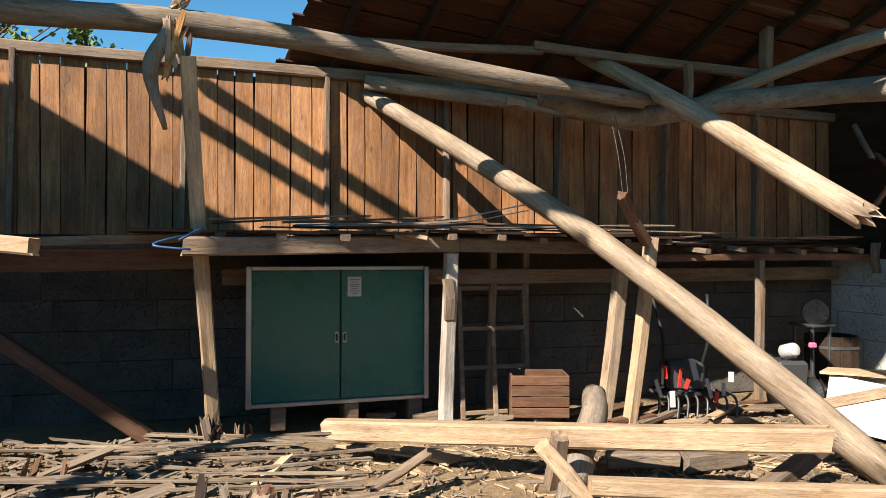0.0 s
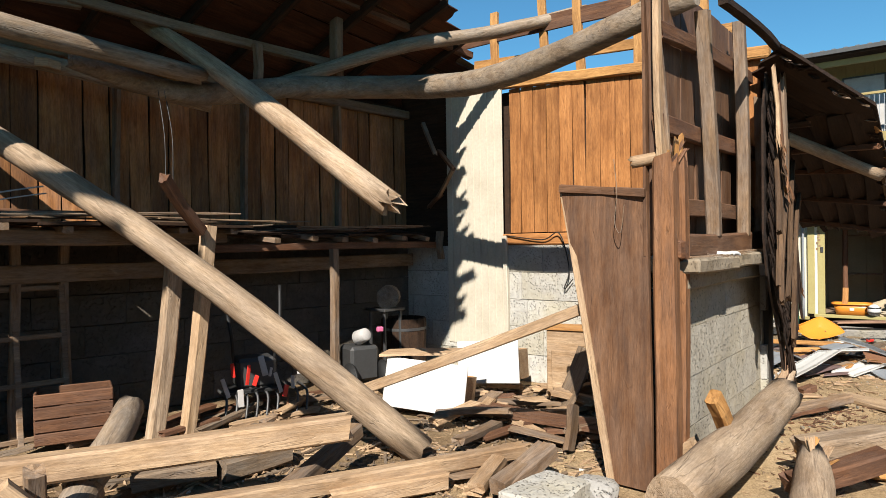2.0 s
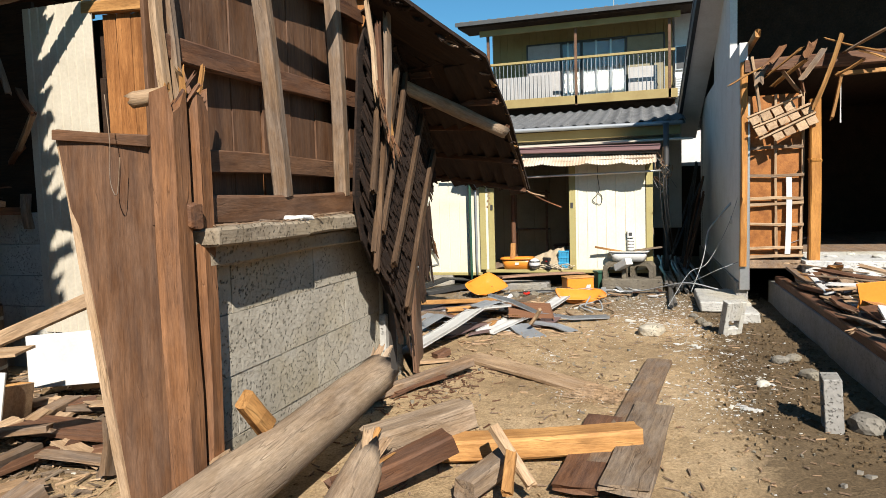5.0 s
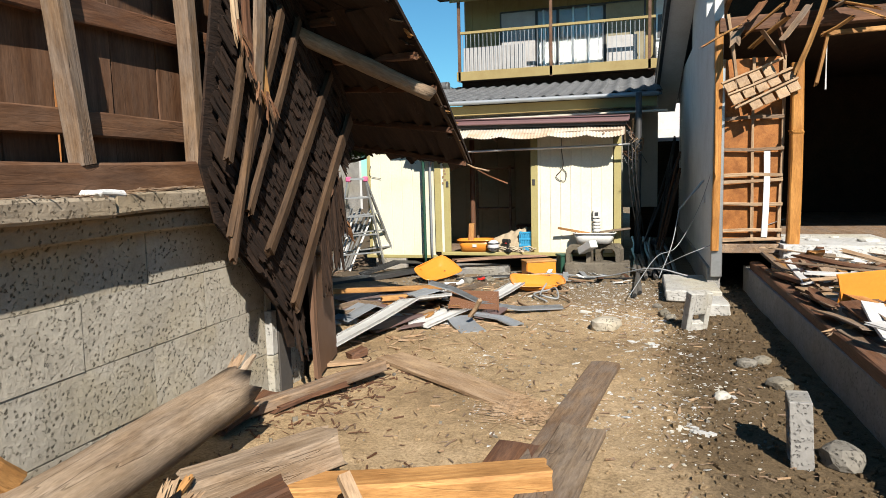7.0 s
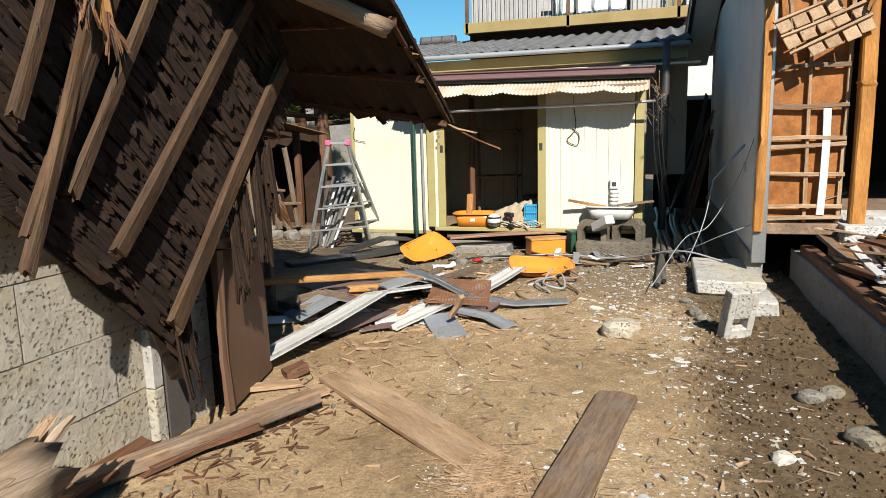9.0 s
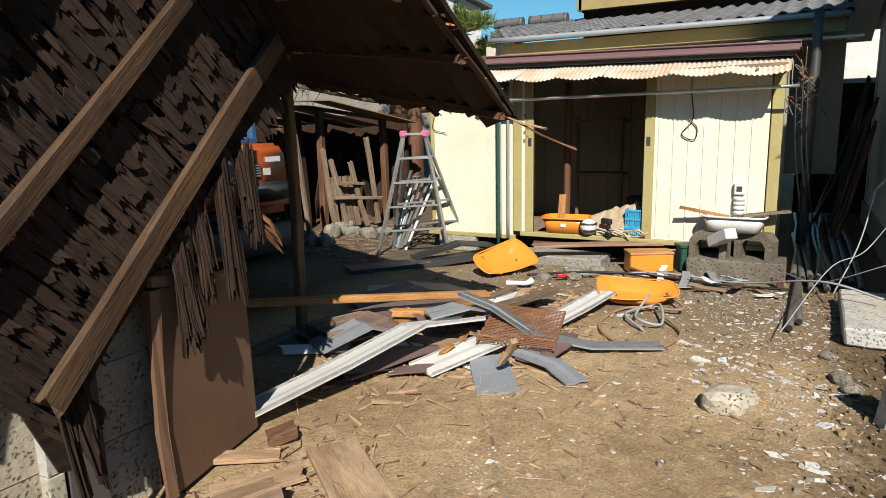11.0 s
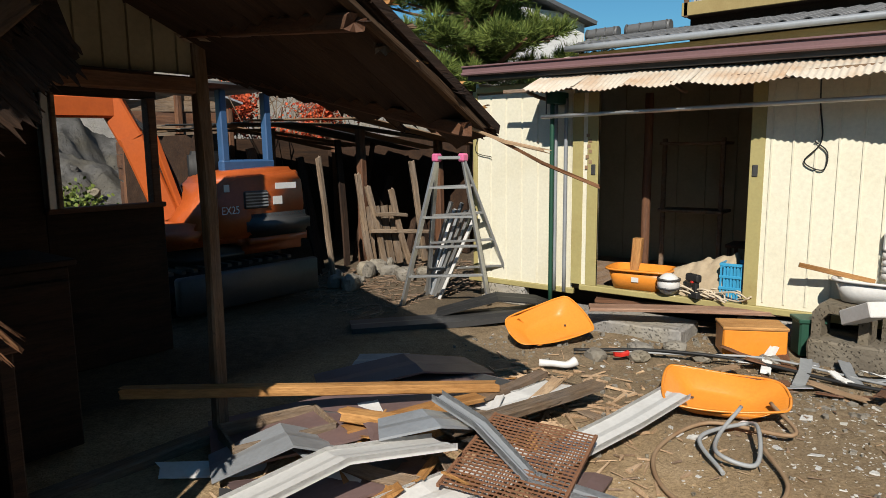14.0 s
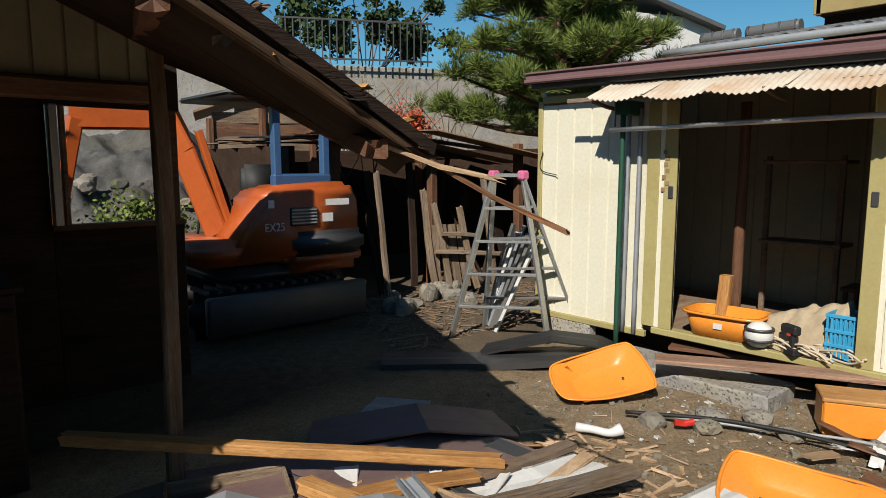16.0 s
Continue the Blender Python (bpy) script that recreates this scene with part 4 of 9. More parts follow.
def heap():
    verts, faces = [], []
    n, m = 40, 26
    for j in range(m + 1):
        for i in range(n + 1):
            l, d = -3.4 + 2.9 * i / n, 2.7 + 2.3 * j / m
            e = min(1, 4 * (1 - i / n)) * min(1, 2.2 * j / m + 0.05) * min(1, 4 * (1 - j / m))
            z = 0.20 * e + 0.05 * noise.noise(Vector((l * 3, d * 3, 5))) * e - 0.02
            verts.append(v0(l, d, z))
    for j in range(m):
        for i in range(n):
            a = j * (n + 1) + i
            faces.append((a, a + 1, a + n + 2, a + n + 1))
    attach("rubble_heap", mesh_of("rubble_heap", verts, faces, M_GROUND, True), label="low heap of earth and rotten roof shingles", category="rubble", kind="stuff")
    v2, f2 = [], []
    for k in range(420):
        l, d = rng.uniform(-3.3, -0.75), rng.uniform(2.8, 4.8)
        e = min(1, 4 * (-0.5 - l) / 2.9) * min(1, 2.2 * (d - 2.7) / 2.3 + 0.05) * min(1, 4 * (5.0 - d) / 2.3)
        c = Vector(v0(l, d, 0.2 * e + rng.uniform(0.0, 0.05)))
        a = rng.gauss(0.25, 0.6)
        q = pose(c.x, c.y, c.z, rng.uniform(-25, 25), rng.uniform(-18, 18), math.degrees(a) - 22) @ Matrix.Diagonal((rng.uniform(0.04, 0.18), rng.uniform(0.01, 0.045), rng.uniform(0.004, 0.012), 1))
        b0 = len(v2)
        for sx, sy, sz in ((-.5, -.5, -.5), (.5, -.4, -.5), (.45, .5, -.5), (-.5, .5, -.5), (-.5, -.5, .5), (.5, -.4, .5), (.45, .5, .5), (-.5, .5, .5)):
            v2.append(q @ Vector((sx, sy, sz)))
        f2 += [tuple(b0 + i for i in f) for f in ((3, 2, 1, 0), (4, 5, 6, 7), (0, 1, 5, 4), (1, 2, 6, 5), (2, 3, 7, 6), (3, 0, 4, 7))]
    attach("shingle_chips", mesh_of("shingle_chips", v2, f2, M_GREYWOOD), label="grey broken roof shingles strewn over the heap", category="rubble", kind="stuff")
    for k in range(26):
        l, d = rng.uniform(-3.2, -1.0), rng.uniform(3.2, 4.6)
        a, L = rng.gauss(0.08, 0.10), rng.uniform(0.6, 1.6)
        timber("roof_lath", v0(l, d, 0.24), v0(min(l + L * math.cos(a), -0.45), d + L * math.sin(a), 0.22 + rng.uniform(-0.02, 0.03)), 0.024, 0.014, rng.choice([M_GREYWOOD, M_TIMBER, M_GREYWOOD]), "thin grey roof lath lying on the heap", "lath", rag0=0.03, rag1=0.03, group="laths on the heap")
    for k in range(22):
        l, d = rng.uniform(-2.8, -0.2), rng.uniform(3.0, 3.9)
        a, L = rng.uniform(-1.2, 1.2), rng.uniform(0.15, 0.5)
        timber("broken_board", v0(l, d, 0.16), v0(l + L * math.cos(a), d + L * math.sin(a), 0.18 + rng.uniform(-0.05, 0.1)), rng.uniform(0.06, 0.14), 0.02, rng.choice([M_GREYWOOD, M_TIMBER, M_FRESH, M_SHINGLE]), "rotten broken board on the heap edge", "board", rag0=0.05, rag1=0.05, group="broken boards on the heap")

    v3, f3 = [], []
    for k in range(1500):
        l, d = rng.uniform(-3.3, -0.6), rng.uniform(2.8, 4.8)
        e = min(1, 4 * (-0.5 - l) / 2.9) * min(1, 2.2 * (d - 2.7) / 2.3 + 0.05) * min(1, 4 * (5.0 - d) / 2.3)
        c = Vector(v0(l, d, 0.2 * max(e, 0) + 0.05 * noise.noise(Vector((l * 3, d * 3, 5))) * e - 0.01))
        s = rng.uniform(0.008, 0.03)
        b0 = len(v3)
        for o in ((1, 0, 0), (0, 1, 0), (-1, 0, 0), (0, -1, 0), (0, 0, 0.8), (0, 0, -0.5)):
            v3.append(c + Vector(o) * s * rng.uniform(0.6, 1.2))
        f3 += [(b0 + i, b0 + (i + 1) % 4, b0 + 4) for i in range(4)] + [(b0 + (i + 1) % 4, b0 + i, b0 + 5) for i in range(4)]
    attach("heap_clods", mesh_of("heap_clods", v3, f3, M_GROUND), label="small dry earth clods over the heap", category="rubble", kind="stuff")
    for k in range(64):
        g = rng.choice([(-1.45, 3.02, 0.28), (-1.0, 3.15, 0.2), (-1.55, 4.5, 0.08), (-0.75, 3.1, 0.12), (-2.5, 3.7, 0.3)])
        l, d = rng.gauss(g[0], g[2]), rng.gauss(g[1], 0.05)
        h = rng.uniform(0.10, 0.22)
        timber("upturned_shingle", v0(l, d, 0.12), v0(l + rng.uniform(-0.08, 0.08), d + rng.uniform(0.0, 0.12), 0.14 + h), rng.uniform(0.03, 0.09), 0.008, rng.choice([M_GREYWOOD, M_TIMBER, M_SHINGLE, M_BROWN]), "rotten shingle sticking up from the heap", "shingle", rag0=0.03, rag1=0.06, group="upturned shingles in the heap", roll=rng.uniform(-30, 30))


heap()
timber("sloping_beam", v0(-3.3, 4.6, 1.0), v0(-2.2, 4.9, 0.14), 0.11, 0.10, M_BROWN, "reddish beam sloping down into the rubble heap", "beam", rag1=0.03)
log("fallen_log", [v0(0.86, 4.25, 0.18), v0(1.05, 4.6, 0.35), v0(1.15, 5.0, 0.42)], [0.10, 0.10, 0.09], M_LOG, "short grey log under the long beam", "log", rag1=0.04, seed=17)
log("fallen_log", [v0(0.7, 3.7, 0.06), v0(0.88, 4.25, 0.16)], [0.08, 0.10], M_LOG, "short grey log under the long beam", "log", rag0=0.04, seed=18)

# white boxes and struts on the barn floor
def white_drawer(name, m, sx, sy, sz):
    d = empty(name, m, "white-faced drawer box thrown on the barn floor", "drawer", "white drawers")
    boxpart("front", (sx, 0.018, sz), (0, 0, sz / 2), M_WHITE, d, 0.003)
    for x in (-sx / 2 + 0.03, sx / 2 - 0.03):
        boxpart("side", (0.012, sy, sz * 0.7), (x, sy / 2 + 0.01, sz * 0.42), M_FRESH, d, 0.002)
    boxpart("bottom", (sx - 0.06, sy, 0.01), (0, sy / 2 + 0.01, 0.06), M_FRESH, d, 0.002)
    boxpart("back", (sx - 0.06, 0.012, sz * 0.7), (0, sy + 0.01, sz * 0.42), M_ORANGE, d, 0.002)


white_drawer("drawer", pose(5.12, 3.50, 0.06, -10, 4, -72), 0.74, 0.35, 0.42)
white_drawer("drawer", pose(6.05, 3.45, 0.14, -6, -4, -76), 0.62, 0.35, 0.40)
timber("loose_board", (5.15, 3.95, 0.50), (5.5, 3.2, 0.55), 0.28, 0.02, M_FRESH, "pale wooden board resting on the drawer", "board")
timber("long_strut", (4.22, 3.30, 0.42), (4.78, 1.80, 1.06), 0.07, 0.07, M_FRESH, "pale squared timber leaning over the white drawer", "timber", rag0=0.03)
chest = empty("small_cupboard", pose(6.35, 2.75, 0.03, 0, 0, -78), "small pale wooden cupboard against the stone", "cupboard")
boxpart("carcass", (0.44, 0.3, 0.62), (0, 0.15, 0.31), M_FRESH, chest)
boxpart("top", (0.48, 0.34, 0.025), (0, 0.15, 0.635), M_ORANGE, chest)
boxpart("door", (0.34, 0.015, 0.38), (0, -0.01, 0.25), M_FRESH, chest)
timber("grey_board", (5.9, 2.6, 0.05), (6.1, 2.45, 0.55), 0.3, 0.02, M_GREYWOOD, "grey panel leaning by the small cupboard", "panel")
for k in range(36):
    x, y = rng.uniform(4.4, 6.6), rng.uniform(1.9, 3.6)
    a, L = rng.uniform(-1.4, 0.6), rng.uniform(0.15, 0.7)
    z = rng.uniform(0.02, 0.13)
    timber("floor_offcut", (x, y, z), (x + L * math.cos(a), y + L * math.sin(a), z + rng.uniform(-0.03, 0.06)), rng.uniform(0.05, 0.16), rng.uniform(0.015, 0.05), rng.choice([M_TIMBER, M_FRESH, M_FRESH, M_BROWN]), "broken board offcut on the barn floor", "board", rag0=0.02, rag1=0.02, group="offcuts on the barn floor")


def slab(name, sx, sy, sz, at, mat, parent, seed):
    bm = box_bm(sx, sy, sz, 0.012)
    bmesh.ops.subdivide_edges(bm, edges=list(bm.edges), cuts=3, use_grid_fill=True)
    for v in bm.verts:
        v.co += Vector((noise.noise(v.co * 9 + Vector((seed, 0, 0))), noise.noise(v.co * 9 + Vector((0, seed, 3))), noise.noise(v.co * 9 + Vector((5, 0, seed))))) * 0.014
    return attach(name, bm_mesh(name, bm, mat), parent, pose(*at))


def rubble_stone(name, at, size, mat, label, seed, group=""):
    bm = bmesh.new()
    bmesh.ops.create_icosphere(bm, subdivisions=2, radius=0.5)
    for v in bm.verts:
        q = v.co * 2
        v.co = Vector((max(-0.42, min(0.42, v.co.x)), max(-0.42, min(0.42, v.co.y)), max(-0.42, min(0.42, v.co.z))))
        v.co *= 1 + 0.22 * noise.noise(q + Vector((seed * 7.7, 0, 0)))
        v.co = Vector((v.co.x * size[0], v.co.y * size[1], v.co.z * size[2]))
    return attach(name, bm_mesh(name, bm, mat), None, pose(at[0], at[1], at[2] + size[2] * 0.36, 0, 0, seed * 37 % 180), label, "stone", group)


tagged(slab("concrete_lump", 0.46, 0.34, 0.13, (4.05, 1.70, 0.07), M_TUFF_WHITE, None, 21), "pale crusted concrete lump by the leaning panel", "stone")
rubble_stone("concrete_lump", (4.35, 1.55, 0.0), (0.3, 0.24, 0.16), M_CONCRETE, "grey broken concrete lump in the rubble", 2)

# ---- the wing: stone wall, ledge and plank panelling ----
WY = 1.25


def wing(s, off, z):
    return (4.70 + s, WY - off, z)


wall_wing = empty("wall_wing", None, "pitted tuff block wall below brown plank panelling", "wall", kind="structure")
WING_R = random.Random(31)
for course in range(4):
    z0 = -0.01 + 0.31 * course
    h = 0.31 if course < 3 else 0.26
    ends = [4.72] + [x for x in ((5.02, 5.87, 6.72) if course % 2 else (5.45, 6.30, 7.12))] + [7.37]
    for xa, xb in zip(ends, ends[1:]):
        bm = box_bm(xb - xa - 0.004, 0.09, h - 0.004)
        for v in bm.verts:
            v.co += Vector((WING_R.uniform(-1, 1), WING_R.uniform(-1, 1), WING_R.uniform(-1, 1))) * 0.003
        attach("stone", bm_mesh("stone", bm, M_TUFF), wall_wing, pose((xa + xb) / 2, WY + 0.045 + WING_R.uniform(-0.003, 0.003), z0 + h / 2))
attach("stone_core", bm_mesh("stone_core", box_bm(2.60, 0.06, 1.18), M_MORTAR), wall_wing, pose(6.04, 1.335, 0.59))
# wall end coloured dark in place of the shade on it
boxpart("core_end", (0.03, 0.2, 1.18), (4.69, 1.36, 0.59), M_SHADESTONE, wall_wing)


slab("ledge_course", 1.70, 0.24, 0.10, (5.56, 1.26, 1.232), M_LEDGE, wall_wing, 1)
slab("ledge_slab", 0.83, 0.34, 0.085, (5.08, 1.22, 1.318), M_LEDGE, wall_wing, 2)
slab("ledge_slab", 0.80, 0.34, 0.095, (5.90, 1.23, 1.328), M_LEDGE, wall_wing, 3)
slab("ledge_mortar", 0.16, 0.28, 0.03, (5.50, 1.20, 1.372), M_PLASTER, wall_wing, 4)


def wingp(s, off, z):
    return (4.62 + s, 1.36 - off, z)


board_wall(wall_wing, wingp, 0.0, 2.35, lambda s: 1.38, lambda s: 3.12, M_FACED, (0.24, 0.32), seed=15)
timber("sill_beam", (4.78, 1.24, 1.44), (6.62, 1.20, 1.46), 0.10, 0.14, M_FACED, parent=wall_wing)
timber("rail", (4.80, 1.29, 1.66), (6.85, 1.29, 1.68), 0.05, 0.11, M_FACED, parent=wall_wing)
timber("rail", (4.64, 1.27, 2.14), (6.90, 1.29, 2.20), 0.05, 0.11, M_BROWN, parent=wall_wing, rag0=0.04)
timber("rail", (4.72, 1.28, 2.70), (6.85, 1.29, 2.82), 0.05, 0.10, M_BROWN, parent=wall_wing, rag0=0.03)
timber("post", (5.50, 1.22, 1.50), (5.30, 1.20, 2.95), 0.085, 0.085, M_TIMBER, parent=wall_wing)
timber("post", (6.26, 1.22, 1.50), (6.17, 1.20, 3.1), 0.085, 0.085, M_TIMBER, parent=wall_wing)
timber("post", (6.80, 1.22, 1.45), (6.74, 1.2, 2.6), 0.08, 0.08, M_TIMBER, parent=wall_wing, rag1=0.04)
timber("post", (4.72, 1.32, 1.4), (4.66, 1.30, 2.9), 0.07, 0.07, M_FACED, parent=wall_wing)
timber("splintered_stick", (4.64, 1.24, 1.90), (4.58, 1.26, 2.92), 0.05, 0.035, M_FRESH, "slender pale stick rising from the broken post", "stick", rag1=0.06)
timber("splintered_stick", (4.70, 1.24, 1.85), (4.68, 1.28, 2.82), 0.035, 0.03, M_TIMBER, "slender brown stick rising from the broken post", "stick", rag1=0.06)

# broken corner post and leaning door panel
timber("corner_post", (4.56, 1.22, 0.0), (4.60, 1.20, 1.90), 0.12, 0.12, M_POST, "broad reddish post with a splintered head", "post", rag1=0.12)
timber("corner_post", (4.70, 1.22, 0.0), (4.74, 1.20, 1.93), 0.10, 0.12, M_POST, "reddish post with a splintered head", "post", rag1=0.10)
timber("post_peg", (4.62, 1.16, 1.42), (4.62, 1.10, 1.42), 0.06, 0.10, M_BROWN, "small wooden peg in the corner post", "peg")
for k in range(7):
    a = rng.uniform(0, 6.3)
    timber("splinter", (4.66 + rng.uniform(-0.1, 0.1), 1.2, 1.86), (4.68 + 0.14 * math.cos(a), 1.2 + 0.06 * math.sin(a), rng.uniform(1.95, 2.10)), 0.025, 0.012, rng.choice([M_ORANGE, M_FRESH, M_BROWN]), "torn splinter at the head of the corner post", "splinter", rag1=0.03, group="splinters at the corner post")


def door_panel():
    pts = [(4.70, 1.92, 1.80), (4.66, 1.34, 1.76), (4.60, 1.30, 0.02), (4.62, 1.56, 0.02)]
    d = empty("door_panel", None, "dusty brown door panel leaning beside the broken post", "panel")
    P = [Vector(p) for p in pts]
    n = Vector((-1, 0, 0.02)).normalized() * 0.018
    v = [p + n for p in P] + [p - n for p in P]
    up = pose(4.6, 1.5, 0, 0, -90, 0)
    v = [up.inverted() @ p for p in v]
    attach("face", mesh_of("face", v, [(0, 1, 2, 3), (7, 6, 5, 4), (0, 4, 5, 1), (1, 5, 6, 2), (2, 6, 7, 3), (3, 7, 4, 0)], M_FACED), d, up)
    timber("edge_strip", P[0] + n * 0.6, P[3] + n * 0.6, 0.03, 0.045, M_FRESH, parent=d)
    timber("top_strip", P[0] + n * 1.6, P[1] + n * 1.6, 0.03, 0.05, M_FACED, parent=d)


door_panel()
log("tie_beam_stub", [(4.62, 1.42, 1.93), (4.66, 1.28, 1.95)], [0.036, 0.036], M_FRESH, "pale sawn beam stub on the leaning panel", "beam", rag0=0.02, seed=5)
wire("hanging_rope", [(4.55, 1.50, 1.95), (4.54, 1.48, 1.75), (4.55, 1.50, 1.58), (4.54, 1.46, 1.52), (4.55, 1.44, 1.68)], 0.0022, M_TIMBER, "frayed rope hanging over the door panel", "rope")
wire("wall_wire", [(6.85, 3.75, 1.55), (6.84, 3.3, 1.5), (6.83, 3.1, 1.56), (6.84, 3.0, 1.2), (6.84, 3.06, 1.0), (6.84, 2.96, 1.1)], 0.006, M_BLACK, "thin black wire hanging on the cross wall", "wire")

# big logs along the wall foot
log("wall_foot_log", [(3.95, 0.98, 0.24), (5.1, 0.92, 0.30), (6.05, 0.91, 0.36)], [0.13, 0.13, 0.12], M_LOG_PALE, "thick cracked brown log lying along the stone wall", "log", rag1=0.08, seed=21)
log("splintered_log", [(3.9, 0.36, 0.08), (4.5, 0.48, 0.14), (5.05, 0.56, 0.20)], [0.10, 0.11, 0.09], M_LOG_PALE, "split log with a torn orange end on the heap", "log", rag1=0.14, seed=22)
for k in range(14):
    a = rng.uniform(0, 6.3)
    timber("splinter", (4.92, 0.55, 0.19), (5.12 + rng.uniform(-0.05, 0.10), 0.56 + 0.09 * math.cos(a), 0.22 + 0.09 * math.sin(a)), 0.03, 0.02, rng.choice([M_ORANGE, M_FRESH]), "torn orange splinter at the log end", "splinter", rag1=0.05, group="splinters at the log end")
for k in range(6):
    a = rng.uniform(0, 6.3)
    timber("splinter", (5.95, 0.90 + 0.05 * math.cos(a), 0.36 + 0.06 * math.sin(a)), (6.06 + rng.uniform(-0.02, 0.06), 0.90 + 0.07 * math.cos(a), 0.42 + 0.09 * math.sin(a)), 0.04, 0.014, rng.choice([M_LOG_PALE, M_FRESH]), "torn pale splinter at the thick log end", "splinter", rag1=0.05, group="splinters at the thick log")

# ---- the wing: fallen roof ----
wing_roof = empty("wing_roof", None, "collapsed dark plank roof sagging over the yard", "roof", kind="structure")
REDGE = [Vector((6.29, 0.98, 2.86)), Vector((7.31, 0.49, 2.51)), Vector((8.25, 0.48, 2.10)), Vector((9.42, 0.52, 1.49))]
RC, RD = Vector((10.27, 3.6, 2.06)), Vector((6.92, 3.9, 2.98))


def wroof(u, v, off=0.0):
    """u runs down the fallen slope, v from the yard edge inwards."""
    k = min(int(u * 3), 2)
    e0 = REDGE[k].lerp(REDGE[k + 1], u * 3 - k)
    e1 = RD.lerp(RC, u)
    p = e0.lerp(e1, v)
    p.x = max(p.x, 6.29 + 0.78 * min(1.0, v / 0.12))      # stays behind the cross wall
    return p + Vector((0.35, 0, 0.93)) * off


r_ = random.Random(41)
for k in range(21):
    v = k / 21 + 0.025
    for (u0, u1) in ((0.0, 0.333), (0.333, 0.667), (0.667, 1.0)):
        e = r_.uniform(-0.02, 0.03) if u1 == 1.0 else 0
        timber("roof_board", wroof(u0, v), wroof(min(u1 + e, 1.0), v), 0.19, 0.018, M_PLANK_DARK, parent=wing_roof, rag1=0.05, roll=-8)
for k in range(7):
    u = 0.06 + k * 0.15
    timber("batten", wroof(u, 0.14 if k < 3 else 0.0, -0.035), wroof(u, 1.0, -0.035), 0.06, 0.05, M_BROWN, parent=wing_roof, rag0=0.02)
vv, ff = [], []
for j in range(9):
    for i in range(13):
        p = wroof(i / 12, j / 8 * 1.02 - 0.012, 0.03 + 0.012 * noise.noise(Vector((i * 0.8, j * 0.8, 3))))
        vv += [p, p + Vector((0.01, 0, 0.03))]
for j in range(8):
    for i in range(12):
        a, b, c, d = [2 * (y * 13 + x) for x, y in ((i, j), (i + 1, j), (i + 1, j + 1), (i, j + 1))]
        ff += [(d, c, b, a), (a + 1, b + 1, c + 1, d + 1)]
        if j == 0:
            ff.append((a, b, b + 1, a + 1))
        if i == 11:
            ff.append((b, c, c + 1, b + 1))
attach("roof_cover", mesh_of("roof_cover", vv, ff, M_SHINGLE), wing_roof)
for k in range(60):
    u = r_.uniform(0.02, 0.99)
    a = wroof(u, 0.02, 0.03)
    b = a + Vector((r_.uniform(-0.06, 0.08), -r_.uniform(0.02, 0.09), r_.uniform(-0.05, 0.01)))
    timber("edge_splinter", a, b, r_.uniform(0.02, 0.07), 0.01, r_.choice([M_SHINGLE, M_SHINGLE, M_ORANGE, M_TIMBER]), parent=wing_roof, rag1=0.03)
for k in range(20):
    v = r_.uniform(0.02, 0.7)
    a = wroof(0.99, v, 0.02)
    timber("edge_splinter", a, a + Vector((r_.uniform(0.05, 0.2), r_.uniform(-0.05, 0.05), -r_.uniform(0.02, 0.10))), r_.uniform(0.03, 0.09), 0.01, M_SHINGLE, parent=wing_roof, rag1=0.03)
timber("edge_lath", wroof(0.66, 0.0, 0.0), wroof(0.98, 0.0, 0.0), 0.03, 0.02, M_OLDLATH, parent=wing_roof, rag1=0.05)
timber("drooping_lath", (9.40, 0.50, 1.50), (9.59, 0.18, 1.334), 0.014, 0.01, M_POST, "thin orange lath drooping from the fallen roof corner", "lath", rag1=0.04)
timber("drooping_lath", (9.3, 0.53, 1.53), (9.52, 0.36, 1.46), 0.010, 0.01, M_FRESH, "thin pale lath drooping from the fallen roof corner", "lath", rag1=0.04)
log("roof_pole", [(7.2, 1.30, 2.46), (7.7, 0.9, 2.25), (8.2, 0.50, 2.04)], [0.055, 0.055, 0.055], M_LOG_PALE, "round pale pole end under the fallen roof", "pole", rag1=0.02, seed=31)
timber("rake_board", (5.10, 1.02, 2.93), (6.36, 0.99, 2.90), 0.06, 0.05, M_SHINGLE, "dark rotten eave board along the wing roof", "board", rag1=0.06)

# ---- hanging shingle panel ----
def hang(x, z, off=0.0):
    return Vector((x, 1.0 + 0.10 * (x - 6.1) + 0.03 * (z - 1.3) - off, z))


OUT = [(6.02, 1.50), (6.30, 2.45), (6.62, 2.80), (7.35, 2.72), (8.05, 2.30), (8.24, 2.05), (8.34, 1.74), (7.95, 1.46), (7.62, 1.16), (7.30, 0.90), (7.10, 0.72), (6.98, 0.58), (6.94, 0.34), (6.86, 0.36), (6.76, 0.62), (6.12, 1.20)]


def inside(x, z):
    c = False
    j = len(OUT) - 1
    for i in range(len(OUT)):
        xi, zi = OUT[i]
        xj, zj = OUT[j]
        if (zi > z) != (zj > z) and x < (xj - xi) * (z - zi) / (zj - zi) + xi:
            c = not c
        j = i
    return c


